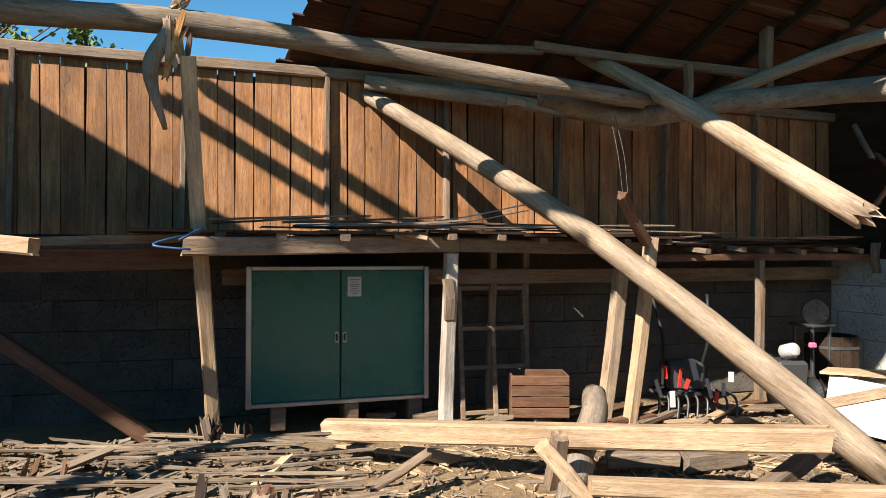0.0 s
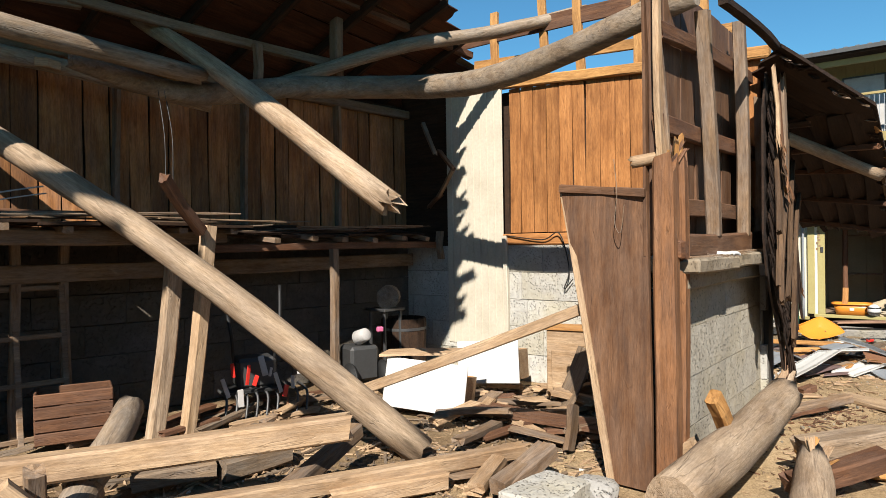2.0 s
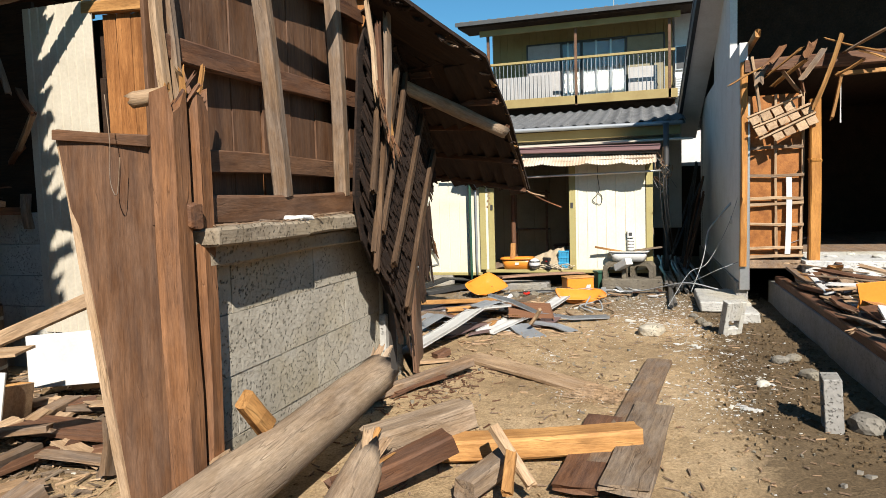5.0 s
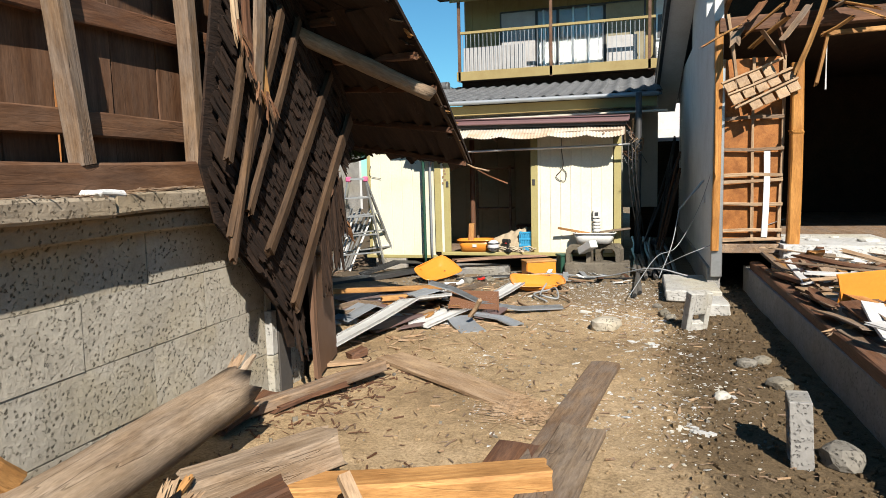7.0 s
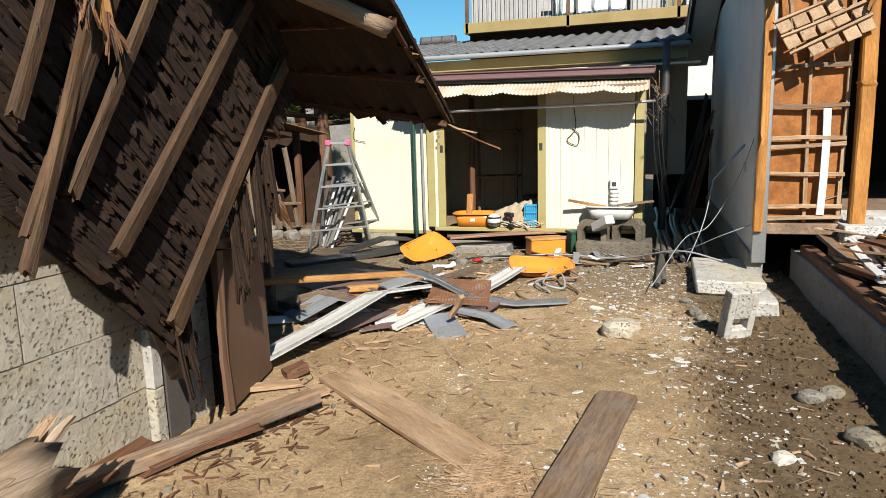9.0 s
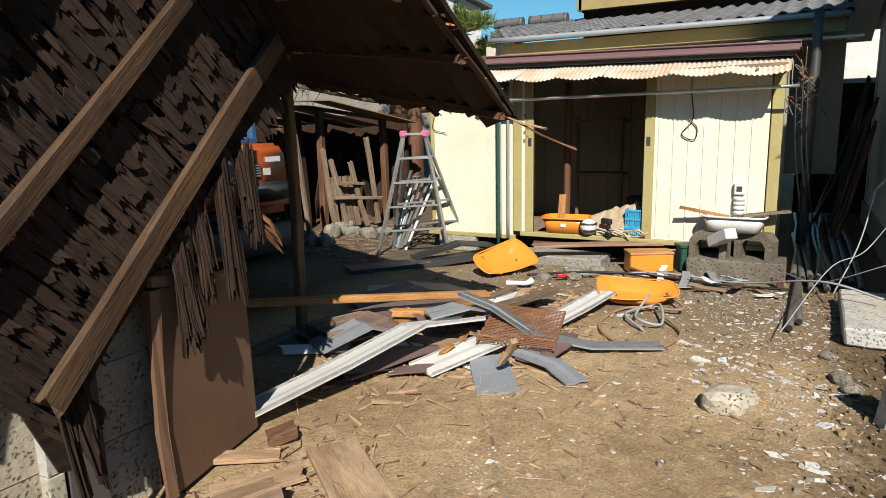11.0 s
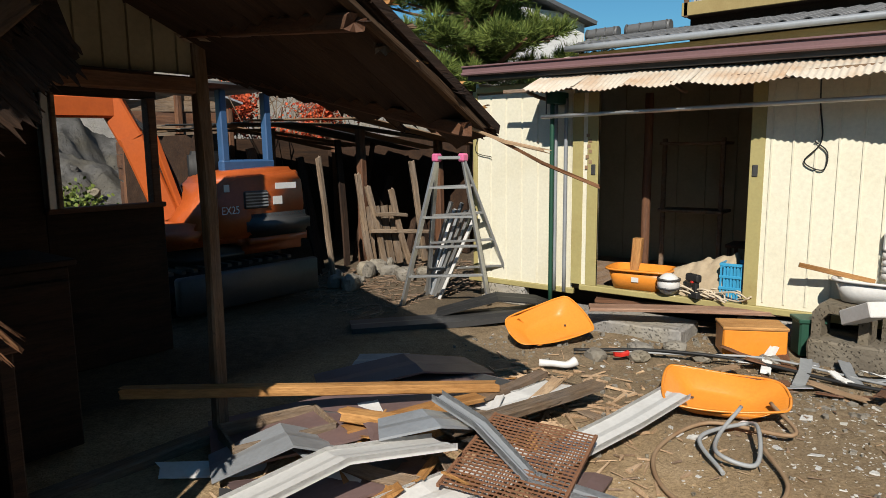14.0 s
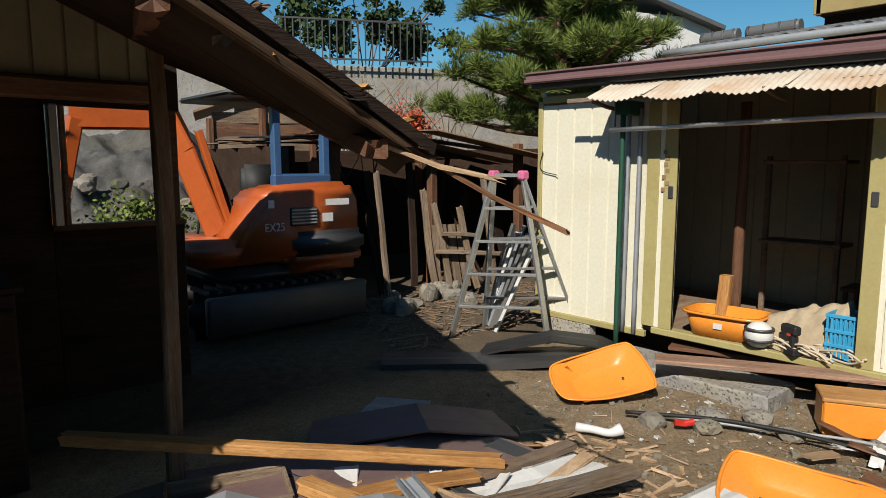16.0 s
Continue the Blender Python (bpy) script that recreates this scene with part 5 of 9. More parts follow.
def shred_mesh(name, L, w, t, mat, r, cols=5, rag=0.05, groove=0.004, curl=0.0):
    """A split, weathered strip along x: grooved along its grain, with torn ends."""
    rows = 4
    off = [r.uniform(-groove, groove) for _ in range(cols + 1)]
    e0 = [r.uniform(-0.3, 1.0) * rag for _ in range(cols + 1)]
    e1 = [r.uniform(-1.0, 0.5) * rag for _ in range(cols + 1)]
    v, f = [], []
    for lay in (0, 1):
        for i in range(rows + 1):
            u = i / rows
            for j in range(cols + 1):
                x = e0[j] * (1 - u) + (L + e1[j]) * u
                y = w * (j / cols - 0.5) + r.uniform(-0.1, 0.1) * w / cols
                z = off[j] + curl * u * u + r.uniform(-0.3, 0.3) * groove - lay * t
                v.append((x, y, z))
    n, k = cols + 1, (rows + 1) * (cols + 1)
    for i in range(rows):
        for j in range(cols):
            q = i * n + j
            f += [(q, q + n, q + n + 1, q + 1), (k + q, k + q + 1, k + q + n + 1, k + q + n)]
        f += [(i * n, k + i * n, k + i * n + n, i * n + n), (i * n + cols, i * n + n + cols, k + i * n + n + cols, k + i * n + cols)]
    for j in range(cols):
        q = rows * n + j
        f += [(j, j + 1, k + j + 1, k + j), (q, k + q, k + q + 1, q + 1)]
    return mesh_of(name, v, f, mat)


def shingle_panel():
    p = empty("hanging_roof_panel", None, "torn roof panel of rotten brown shingles hanging down", "roof panel")
    n = len(OUT)
    v = [hang(x, z, -0.02) for x, z in OUT] + [hang(x, z, -0.035) for x, z in OUT]
    attach("backing", mesh_of("backing", v, [tuple(range(n)), tuple(range(2 * n - 1, n - 1, -1))] + [(i, (i + 1) % n, n + (i + 1) % n, n + i) for i in range(n)], M_SHINGLE), p)
    r = random.Random(51)
    ca, sa = math.cos(radians(42.3)), math.sin(radians(42.3))
    shapes = [shred_mesh("shingle", r.uniform(0.12, 0.21), r.uniform(0.028, 0.07), 0.006, M_SHINGLE, r, r.randint(5, 7), r.uniform(0.012, 0.04), 0.003, r.uniform(-0.004, 0.010)) for k in range(26)]

    def lay(x, z, off, spread):
        d = (Vector((sa, 0.02, -ca)) + Vector((r.gauss(0, spread), r.uniform(-0.09, -0.02), r.gauss(0, spread)))).normalized()
        y = Vector((ca, 0.1, sa))
        y = (y - d * y.dot(d)).normalized()
        m = Matrix((d, y, d.cross(y))).transposed().to_4x4()
        if m.col[2].y > 0:
            m = m @ pose(0, 0, 0, 180, 0, 0)
        attach("shingle", r.choice(shapes), p, Matrix.Translation(hang(x, z, off)) @ m)

    row = 0
    b = -1.0
    while b < 2.2:
        a = -0.3
        while a < 3.4:
            a += r.uniform(0.035, 0.062)
            x, z = 6.0 + a * ca - b * sa, 0.1 + a * sa + b * ca
            if inside(x + sa * 0.11, z - ca * 0.11) and inside(x, z) and r.random() > 0.08:
                lay(x, z, 0.004 + r.uniform(0, 0.014), 0.025 if r.random() < 0.9 else 0.16)
        b += r.uniform(0.085, 0.13)
        row += 1
    laths = [((6.80, 0.64), (8.17, 1.88), 0.095), ((6.52, 1.00), (7.80, 2.18), 0.07), ((6.35, 1.25), (7.25, 2.45), 0.05), ((6.15, 1.12), (6.95, 2.45), 0.06), ((6.09, 1.02), (6.80, 2.36), 0.045), ((6.14, 1.52), (6.55, 2.3), 0.05)]
    for (x0, z0), (x1, z1), wd in laths:
        timber("lath", hang(x0, z0, 0.055), hang(x1, z1, 0.055), 0.035, wd, M_OLDLATH, parent=p, rag0=0.02, rag1=0.02)
    for cx, z0, z1, wd in ((7.44, 1.04, 0.62, 0.045), (7.56, 1.14, 0.84, 0.03), (7.72, 1.28, 0.76, 0.045), (7.86, 1.36, 1.00, 0.04), (6.90, 0.64, 0.34, 0.04)):
        for k in range(9):
            x = cx + r.uniform(-wd, wd)
            zt, zb = z0 + r.uniform(-0.06, 0.08), z1 + r.uniform(-0.08, 0.16)
            me = shred_mesh("rag_strip", zt - zb, r.uniform(0.03, 0.06), 0.008, M_SHINGLE, r, 6, 0.06, 0.006, r.uniform(-0.012, 0.012))
            attach("rag_strip", me, p, along(hang(x, zt, 0.01 + r.uniform(0, 0.03)), hang(x + r.uniform(0.0, 0.05), zb, 0.015 + r.uniform(-0.01, 0.03)), r.uniform(-25, 25)))
    for k in range(5):
        timber("rag_splinter", hang(7.90, 1.12, 0.02), hang(8.02 + r.uniform(-0.04, 0.06), 0.98 + r.uniform(-0.06, 0.06), 0.05), 0.012, 0.008, M_POST, parent=p, rag1=0.04)


shingle_panel()
for x0, z0, x1, z1, wd, mt in ((6.50, 1.95, 6.66, 2.75, 0.09, M_TIMBER), (6.42, 2.02, 6.50, 2.62, 0.05, M_BROWN), (6.60, 1.86, 6.62, 2.34, 0.06, M_ORANGE), (6.36, 2.20, 6.28, 2.70, 0.04, M_FRESH)):
    timber("torn_board", (x0, 0.98, z0), (x1, 1.0, z1), wd, 0.025, mt, "torn board at the edge of the hanging roof panel", "board", rag0=0.10, rag1=0.08, group="torn boards at the roof panel")
    for k in range(4):
        timber("splinter", (x0, 0.97, z0 + 0.05), (x0 + rng.uniform(-0.05, 0.05), 0.95, z0 - rng.uniform(0.05, 0.13)), 0.014, 0.008, rng.choice([M_OLDLATH, M_POST]), "torn brown splinter at the board end", "splinter", rag1=0.04, group="splinters at the torn boards")

# ---- the wing: open bay with window ----
brown_door = empty("brown_door_leaf", None, "plain brown door leaf standing at the wing corner", "door")
bd = [Vector((7.30, 1.12, 0.02)), Vector((7.94, 1.28, 0.02)), Vector((7.94, 1.30, 0.80)), Vector((7.30, 1.14, 0.88))]
nn = Vector((0.24, -0.97, 0)) * 0.016
up = pose(7.6, 1.2, 0, 0, -90, 0)
attach("leaf", mesh_of("leaf", [up.inverted() @ p for p in [q + nn for q in bd] + [q - nn for q in bd]], [(0, 1, 2, 3), (7, 6, 5, 4), (0, 4, 5, 1), (1, 5, 6, 2), (2, 6, 7, 3), (3, 7, 4, 0)], M_DOORSKIN), brown_door, up)
timber("top_rail", bd[3] + Vector((0, 0, 0.02)), bd[2] + Vector((0, 0, 0.02)), 0.05, 0.04, M_TIMBER, parent=brown_door)
timber("stile", bd[0] + nn * 1.5, bd[3] + nn * 1.5, 0.05, 0.02, M_DOORSKIN, parent=brown_door)
timber("door_post", (7.40, 1.29, 0.0), (7.40, 1.30, 0.86), 0.06, 0.06, M_SHINGLE, "dark post at the end of the stone wall", "post", rag1=0.05)

wall_bay = empty("wall_bay", None, "bay wall of beige grooved boards over an open frame", "wall", kind="structure")
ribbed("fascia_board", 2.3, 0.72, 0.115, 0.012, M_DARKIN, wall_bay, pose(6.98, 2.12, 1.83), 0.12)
timber("head_rail", (6.98, 2.10, 1.79), (9.22, 2.10, 1.79), 0.08, 0.08, M_BROWN, parent=wall_bay)
timber("post", (9.26, 2.10, 0.0), (9.26, 2.12, 2.10), 0.065, 0.065, M_TIMBER, parent=wall_bay)
timber("sill", (7.3, 2.10, 0.03), (9.25, 2.10, 0.03), 0.10, 0.06, M_TIMBER, parent=wall_bay)
log("roof_tie", [(9.20, 1.75, 2.03), (9.25, 2.6, 2.10)], [0.08, 0.085], M_LOG, "sawn round beam end on the bay post", "log", seed=33)
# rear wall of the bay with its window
# bay shade is put into the near-black plank colour of these walls
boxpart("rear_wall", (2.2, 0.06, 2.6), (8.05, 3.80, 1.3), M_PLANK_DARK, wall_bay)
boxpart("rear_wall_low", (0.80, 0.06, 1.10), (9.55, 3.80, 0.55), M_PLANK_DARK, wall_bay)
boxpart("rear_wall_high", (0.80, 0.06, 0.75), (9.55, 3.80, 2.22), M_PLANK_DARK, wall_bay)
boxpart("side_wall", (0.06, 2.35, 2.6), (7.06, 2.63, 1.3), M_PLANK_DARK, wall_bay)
w1 = empty("window_1", pose(9.18, 3.76, 1.10), "open window frame in the rear wall of the bay", "window", kind="structure")
boxpart("frame_upright", (0.05, 0.09, 0.75), (0.0, 0, 0.375), M_ALU, w1)
boxpart("frame_upright", (0.03, 0.05, 0.75), (0.05, -0.02, 0.375), M_TIMBER, w1)
boxpart("frame_upright", (0.06, 0.09, 0.75), (0.70, 0, 0.375), M_BROWN, w1)
boxpart("frame_sill", (0.80, 0.10, 0.035), (0.36, 0, 0.0), M_BROWN, w1)
# reddish cabinet, coloured near black to match the bay shade
cab2 = empty("dark_cabinet", pose(8.35, 2.75, 0.03), "reddish wooden cabinet coloured near black for the bay shade", "cabinet")
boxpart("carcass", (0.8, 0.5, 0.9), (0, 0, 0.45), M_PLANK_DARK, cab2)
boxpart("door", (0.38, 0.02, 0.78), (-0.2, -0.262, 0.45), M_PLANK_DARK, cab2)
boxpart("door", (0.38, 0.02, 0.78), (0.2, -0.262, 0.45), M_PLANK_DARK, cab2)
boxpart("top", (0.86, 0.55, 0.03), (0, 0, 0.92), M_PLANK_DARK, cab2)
tray = empty("wooden_tray", pose(9.35, 1.75, 0.02, 0, 0, -20), "pale empty drawer frame on the ground", "drawer")
for a, s in (((0, -0.15), (0.5, 0.015)), ((0, 0.15), (0.5, 0.015)), ((-0.25, 0), (0.015, 0.3)), ((0.25, 0), (0.015, 0.3))):
    boxpart("side", (s[0], s[1], 0.10), (a[0], a[1], 0.055), M_GREYWOOD, tray, 0.002)

# ---- the shed ----
SX = 12.72
shed = empty("shed", None, "pale yellow sheet-metal shed with open sliding doors", "shed")
ribbed("front_sheet", 1.03, 1.78, 0.185, 0.010, M_SHED, shed, pose(SX - 0.01, 2.90, 0.20, 0, 0, -90), 0.14)
boxpart("corner_trim", (0.05, 0.05, 1.80), (SX, 2.92, 1.12), M_OLIVE, shed)
boxpart("corner_trim", (0.05, 0.10, 1.75), (SX, -0.78, 1.14), M_OLIVE, shed)
boxpart("base_trim", (0.04, 1.15, 0.05), (SX - 0.015, 2.42, 0.205), M_OLIVE, shed)
boxpart("head_trim", (0.05, 3.70, 0.06), (SX + 0.01, 1.06, 2.03), M_OLIVE, shed)
boxpart("door_sill", (0.10, 2.55, 0.05), (SX - 0.01, 0.50, 0.255), M_OLIVE, shed)
boxpart("side_wall", (1.7, 0.04, 1.9), (SX + 0.87, 2.92, 1.15), M_SHED, shed)
boxpart("side_wall", (1.7, 0.04, 1.9), (SX + 0.87, -0.80, 1.15), M_SHED, shed)
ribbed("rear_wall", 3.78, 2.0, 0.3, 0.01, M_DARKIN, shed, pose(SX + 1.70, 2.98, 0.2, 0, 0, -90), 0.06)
boxpart("floor", (1.66, 3.7, 0.04), (SX + 0.86, 1.1, 0.24), M_TIMBER, shed)
boxpart("roof", (2.0, 3.86, 0.03), (SX + 0.83, 1.0, 2.235), M_GUTTER, shed, ry=-3, rx=1.1)
boxpart("fascia", (0.02, 3.88, 0.052), (SX - 0.19, 1.0, 2.165), M_GUTTER, shed, 0.004, rx=1.1)
boxpart("fascia_lip", (0.035, 3.88, 0.016), (SX - 0.20, 1.0, 2.196), M_GUTTER, shed, 0.004, rx=1.1)
boxpart("gutter", (0.05, 3.86, 0.03), (SX - 0.215, 1.0, 2.128), M_GUTTER, shed, 0.008, rx=1.1)
boxpart("eave_board", (0.16, 3.80, 0.05), (SX - 0.09, 1.0, 2.10), M_STEEL, shed, rx=1.1)
for y in (2.6, 0.2):
    boxpart("base_block", (0.10, 0.5, 0.19), (SX + 0.02, y, 0.09), M_CONCRETE, shed, 0.01)
# black strip standing in for the shade below the shed floor
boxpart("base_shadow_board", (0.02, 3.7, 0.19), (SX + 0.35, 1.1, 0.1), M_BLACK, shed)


def slide_door(y0, y1, xo, stile):
    d = boxpart("sliding_door", (0.025, y1 - y0, 1.66), (SX - 0.02 + xo, (y0 + y1) / 2, 1.11), M_SHED, shed, 0.003)
    n = int((y1 - y0) / 0.13)
    for k in range(1, n):
        boxpart("rib", (0.008, 0.014, 1.60), (-0.016, -(y1 - y0) / 2 + k * (y1 - y0) / n, 0), M_SHED, d, 0.002)
    for s in stile:
        boxpart("stile", (0.032, 0.10, 1.66), (-0.006, s * ((y1 - y0) / 2 - 0.05), 0), M_OLIVE, d, 0.003)
    return d


d1 = slide_door(-0.72, 0.42, 0.0, (1,))
boxpart("pull", (0.012, 0.04, 0.09), (-0.024, 0.53, 0.18), M_STEEL, d1)
d2 = slide_door(1.62, 1.86, -0.01, (-1, 1))
boxpart("pull", (0.012, 0.04, 0.09), (-0.026, -0.08, 0.18), M_STEEL, d2)
for k in range(7):
    boxpart("rust_patch", (0.002, 0.03, 0.03), (-0.024, -0.03 + rng.uniform(-0.02, 0.02), 0.2 + k * 0.045), M_RUST, d2, 0)
for y in (1.92, 2.02):
    me, base = tube_mesh("downpipe", [(SX - 0.06, y, 0.2), (SX - 0.06, y, 1.9)], [0.018, 0.018], M_GREY, 8)
    attach("downpipe", me, shed, base)
me, base = tube_mesh("green_pole", [(SX - 0.20, 1.98, 0.08), (SX - 0.20, 1.98, 1.88)], [0.02, 0.02], M_DGREEN, 8)
attach("green_pole", me, shed, base)
boxpart("pole_bracket", (0.2, 0.12, 0.10), (SX - 0.12, 1.98, 1.90), M_DGREEN, shed)


def canopy():
    c = empty("corrugated_canopy", None, "rust-stained corrugated canopy sheets over the shed door", "canopy")
    edges = [2.10, 1.66, 1.22, 0.74, 0.10, -0.42, -0.88]
    for i in range(len(edges) - 1):
        y0, y1 = edges[i] + 0.03, edges[i + 1]
        n = int((y0 - y1) / 0.009)
        verts, faces = [], []
        for k in range(n + 1):
            f = k / n
            y = y0 + (y1 - y0) * f
            w = 0.0065 * math.cos(2 * math.pi * (y / 0.044)) + 0.022 * (y - 0.6)
            sag = -0.035 * math.sin(math.pi * f) - 0.008 * (i % 2)
            verts += [(SX - 0.02, y, 2.10 + w), (SX - 0.24, y, 2.02 + w + sag * 0.4), (SX - 0.46, y, 1.935 + w + sag), (SX - 0.02, y, 2.096 + w), (SX - 0.24, y, 2.016 + w + sag * 0.4), (SX - 0.46, y, 1.931 + w + sag)]
        for k in range(n):
            a = 6 * k
            faces += [(a, a + 1, a + 7, a + 6), (a + 1, a + 2, a + 8, a + 7), (a + 9, a + 10, a + 4, a + 3), (a + 10, a + 11, a + 5, a + 4), (a + 2, a + 5, a + 11, a + 8)]
        attach("sheet", mesh_of("sheet", verts, faces, M_CORR, True), c)
    timber("bearer", (SX - 0.30, 2.4, 1.965), (SX - 0.30, -0.85, 1.965), 0.03, 0.03, M_TIMBER, parent=c)
    for y in (2.1, 0.9, -0.6):
        timber("bracket", (SX - 0.02, y, 1.90), (SX - 0.40, y, 1.93), 0.025, 0.025, M_TIMBER, parent=c)


canopy()
log("bamboo_pole", [(SX - 0.26, 2.05, 1.74), (SX - 0.26, 0.5, 1.755), (SX - 0.26, -0.95, 1.77)], [0.017, 0.017, 0.016], M_ALU, "pale drying pole hung before the shed", "pole", rough=0.05)
for y in (2.0, -0.85):
    wire("pole_hook", [(SX - 0.28, y, 1.96), (SX - 0.27, y, 1.86), (SX - 0.27, y, 1.76)], 0.006, M_STEEL, "thin hook holding the drying pole", "hook")
wire("loose_cable", [(SX - 0.3, -0.05, 1.95), (SX - 0.06, -0.02, 1.75), (SX - 0.05, -0.04, 1.5), (SX - 0.05, 0.06, 1.36), (SX - 0.05, -0.06, 1.30), (SX - 0.05, -0.08, 1.42), (SX - 0.05, 0.0, 1.5)], 0.005, M_BLACK, "looped black cable hanging on the shed door", "cable")
wire("loose_cable", [(SX - 0.03, 2.88, 1.6), (SX - 0.03, 2.9, 1.45), (SX - 0.03, 2.72, 1.40)], 0.004, M_BLACK, "looped black cable on the shed wall", "cable")

# shed contents
log("round_post", [(SX + 0.55, 1.42, 0.26), (SX + 0.55, 1.42, 1.95)], [0.04, 0.038], M_BROWN, "round reddish post inside the shed", "post", seed=41)
timber("post_stub", (SX + 0.3, 1.40, 0.26), (SX + 0.3, 1.40, 0.68), 0.08, 0.08, M_ORANGE, "short orange post stub inside the shed", "post")
sh = empty("shed_shelf", pose(SX + 1.2, 1.15, 0.26), "pale wooden shelf frame at the back of the shed", "shelf")
for y in (-0.2, 0.35):
    boxpart("upright", (0.04, 0.04, 1.3), (0, y, 0.65), M_TIMBER, sh)
for z in (0.6, 1.25):
    boxpart("board", (0.3, 0.62, 0.03), (0.1, 0.08, z), M_TIMBER, sh)
bx = empty("dark_box", pose(SX + 0.95, 0.62, 0.26), "small dark wooden stand in the shed", "stand")
boxpart("top", (0.3, 0.34, 0.03), (0, 0, 0.34), M_BROWN, bx)
for dx in (-0.12, 0.12):
    for dy in (-0.14, 0.14):
        boxpart("leg", (0.03, 0.03, 0.33), (dx, dy, 0.165), M_BROWN, bx)


def tub(name, m, sx, sy, h, mat, label, parts=True, flare=0.18, lipw=0.025):
    t = empty(name, m, label, "tub")
    n = 28

    def ring(k, z, ins=0.0):
        out = []
        for i in range(n):
            a = 2 * math.pi * i / n
            c, s = math.cos(a), math.sin(a)
            q = 0.45
            x = math.copysign(abs(c) ** q, c) * (sx / 2 * k - ins)
            y = math.copysign(abs(s) ** q, s) * (sy / 2 * k - ins)
            out.append((x, y, z))
        return out

    rings = [ring(1 - flare, 0), ring(1, h), ring(1, h, 0.008), ring(1 - flare, 0.012, 0.008)]
    v = [p for r in rings for p in r]
    f = []
    for i in range(3):
        for j in range(n):
            k = (j + 1) % n
            f.append((i * n + j, i * n + k, (i + 1) * n + k, (i + 1) * n + j))
    f += [tuple(range(n - 1, -1, -1)), tuple(range(3 * n, 4 * n))]
    attach("bowl", mesh_of("bowl", v, f, mat, True), t)
    lip = [ring(1, h - 0.012, -lipw), ring(1, h + 0.004, -lipw), ring(1, h + 0.004, 0.0), ring(1, h - 0.012, 0.0)]
    v = [p for r in lip for p in r]
    f = []
    for i in range(4):
        for j in range(n):
            k = (j + 1) % n
            f.append((i * n + j, i * n + k, ((i + 1) % 4) * n + k, ((i + 1) % 4) * n + j))
    attach("rim", mesh_of("rim", v, f, mat, True), t)
    return t


ot = tub("orange_tub", pose(SX + 0.12, 1.28, 0.285, 0, 0, 95), 0.52, 0.36, 0.17, M_YELLOW, "orange plastic tub on the shed sill", lipw=0.02)
boxpart("label_plate", (0.06, 0.003, 0.04), (0.0, 0.17, 0.09), M_WHITE, ot, 0)
hl = empty("work_lamp", pose(SX - 0.05, 0.98, 0.285), "round white work lamp with black band on the sill", "lamp")
bm = bmesh.new()
bmesh.ops.create_uvsphere(bm, u_segments=18, v_segments=12, radius=0.09)
attach("dome", bm_mesh("dome", bm, M_WHITE, True), hl, pose(0, 0, 0.09))
for z in (0.06, 0.13):
    bm = bmesh.new()
    bmesh.ops.create_cone(bm, cap_ends=True, segments=20, radius1=0.094, radius2=0.094, depth=0.015)
    attach("band", bm_mesh("band", bm, M_STEEL, True), hl, pose(0, 0, z))
dr = empty("cordless_drill", pose(SX - 0.06, 0.76, 0.285, 0, 0, 60), "black cordless drill with red trim on the sill", "drill")
boxpart("battery", (0.10, 0.07, 0.05), (0, 0, 0.025), M_BLACK, dr, 0.008)
boxpart("handle", (0.04, 0.04, 0.10), (0, 0, 0.09), M_BLACK, dr, 0.008)
boxpart("motor", (0.14, 0.055, 0.06), (0.03, 0, 0.16), M_BLACK, dr, 0.012)
boxpart("trim", (0.03, 0.058, 0.02), (0.02, 0, 0.13), M_RED, dr, 0.004)


def canvas_heap():
    n, m = 34, 22
    verts, faces = [], []
    for j in range(m + 1):
        for i in range(n + 1):
            u, v = i / n, j / m
            x = SX + 0.0 + 0.5 * v
            y = 1.13 - 0.68 * u
            prof = math.sin(math.pi * min(1, max(0, v))) ** 0.6 * (0.16 + 0.24 * u) * min(1, 6 * u) * min(1, 8 * (1 - u))
            z = 0.265 + prof + 0.035 * noise.noise(Vector((u * 7, v * 4, 1))) * (prof > 0.02) + 0.02 * noise.noise(Vector((u * 16, v * 9, 4))) * (prof > 0.02)
            verts.append((x, y, z))
    for j in range(m):
        for i in range(n):
            a = j * (n + 1) + i
            faces.append((a, a + n + 1, a + n + 2, a + 1))
    attach("canvas_sheet", mesh_of("canvas_sheet", verts, faces, M_CLOTH, True), label="crumpled tan canvas sheet piled on the shed floor", category="canvas")


canvas_heap()
for k in range(16):
    c = Vector((SX + rng.uniform(-0.05, 0.06), rng.uniform(0.50, 0.92), 0.295 + rng.uniform(0, 0.05)))
    ph = rng.uniform(0, 6)
    wire("rope_loop", [c + Vector((0.06 * math.sin(a * 1.3 + ph), 0.16 * math.cos(a + ph), 0.03 * math.sin(a * 2 + ph))) for a in np.linspace(0, 5.2, 7)], 0.007, M_ROPE, "loose pale rope coil on the shed floor", "rope", steps=26)


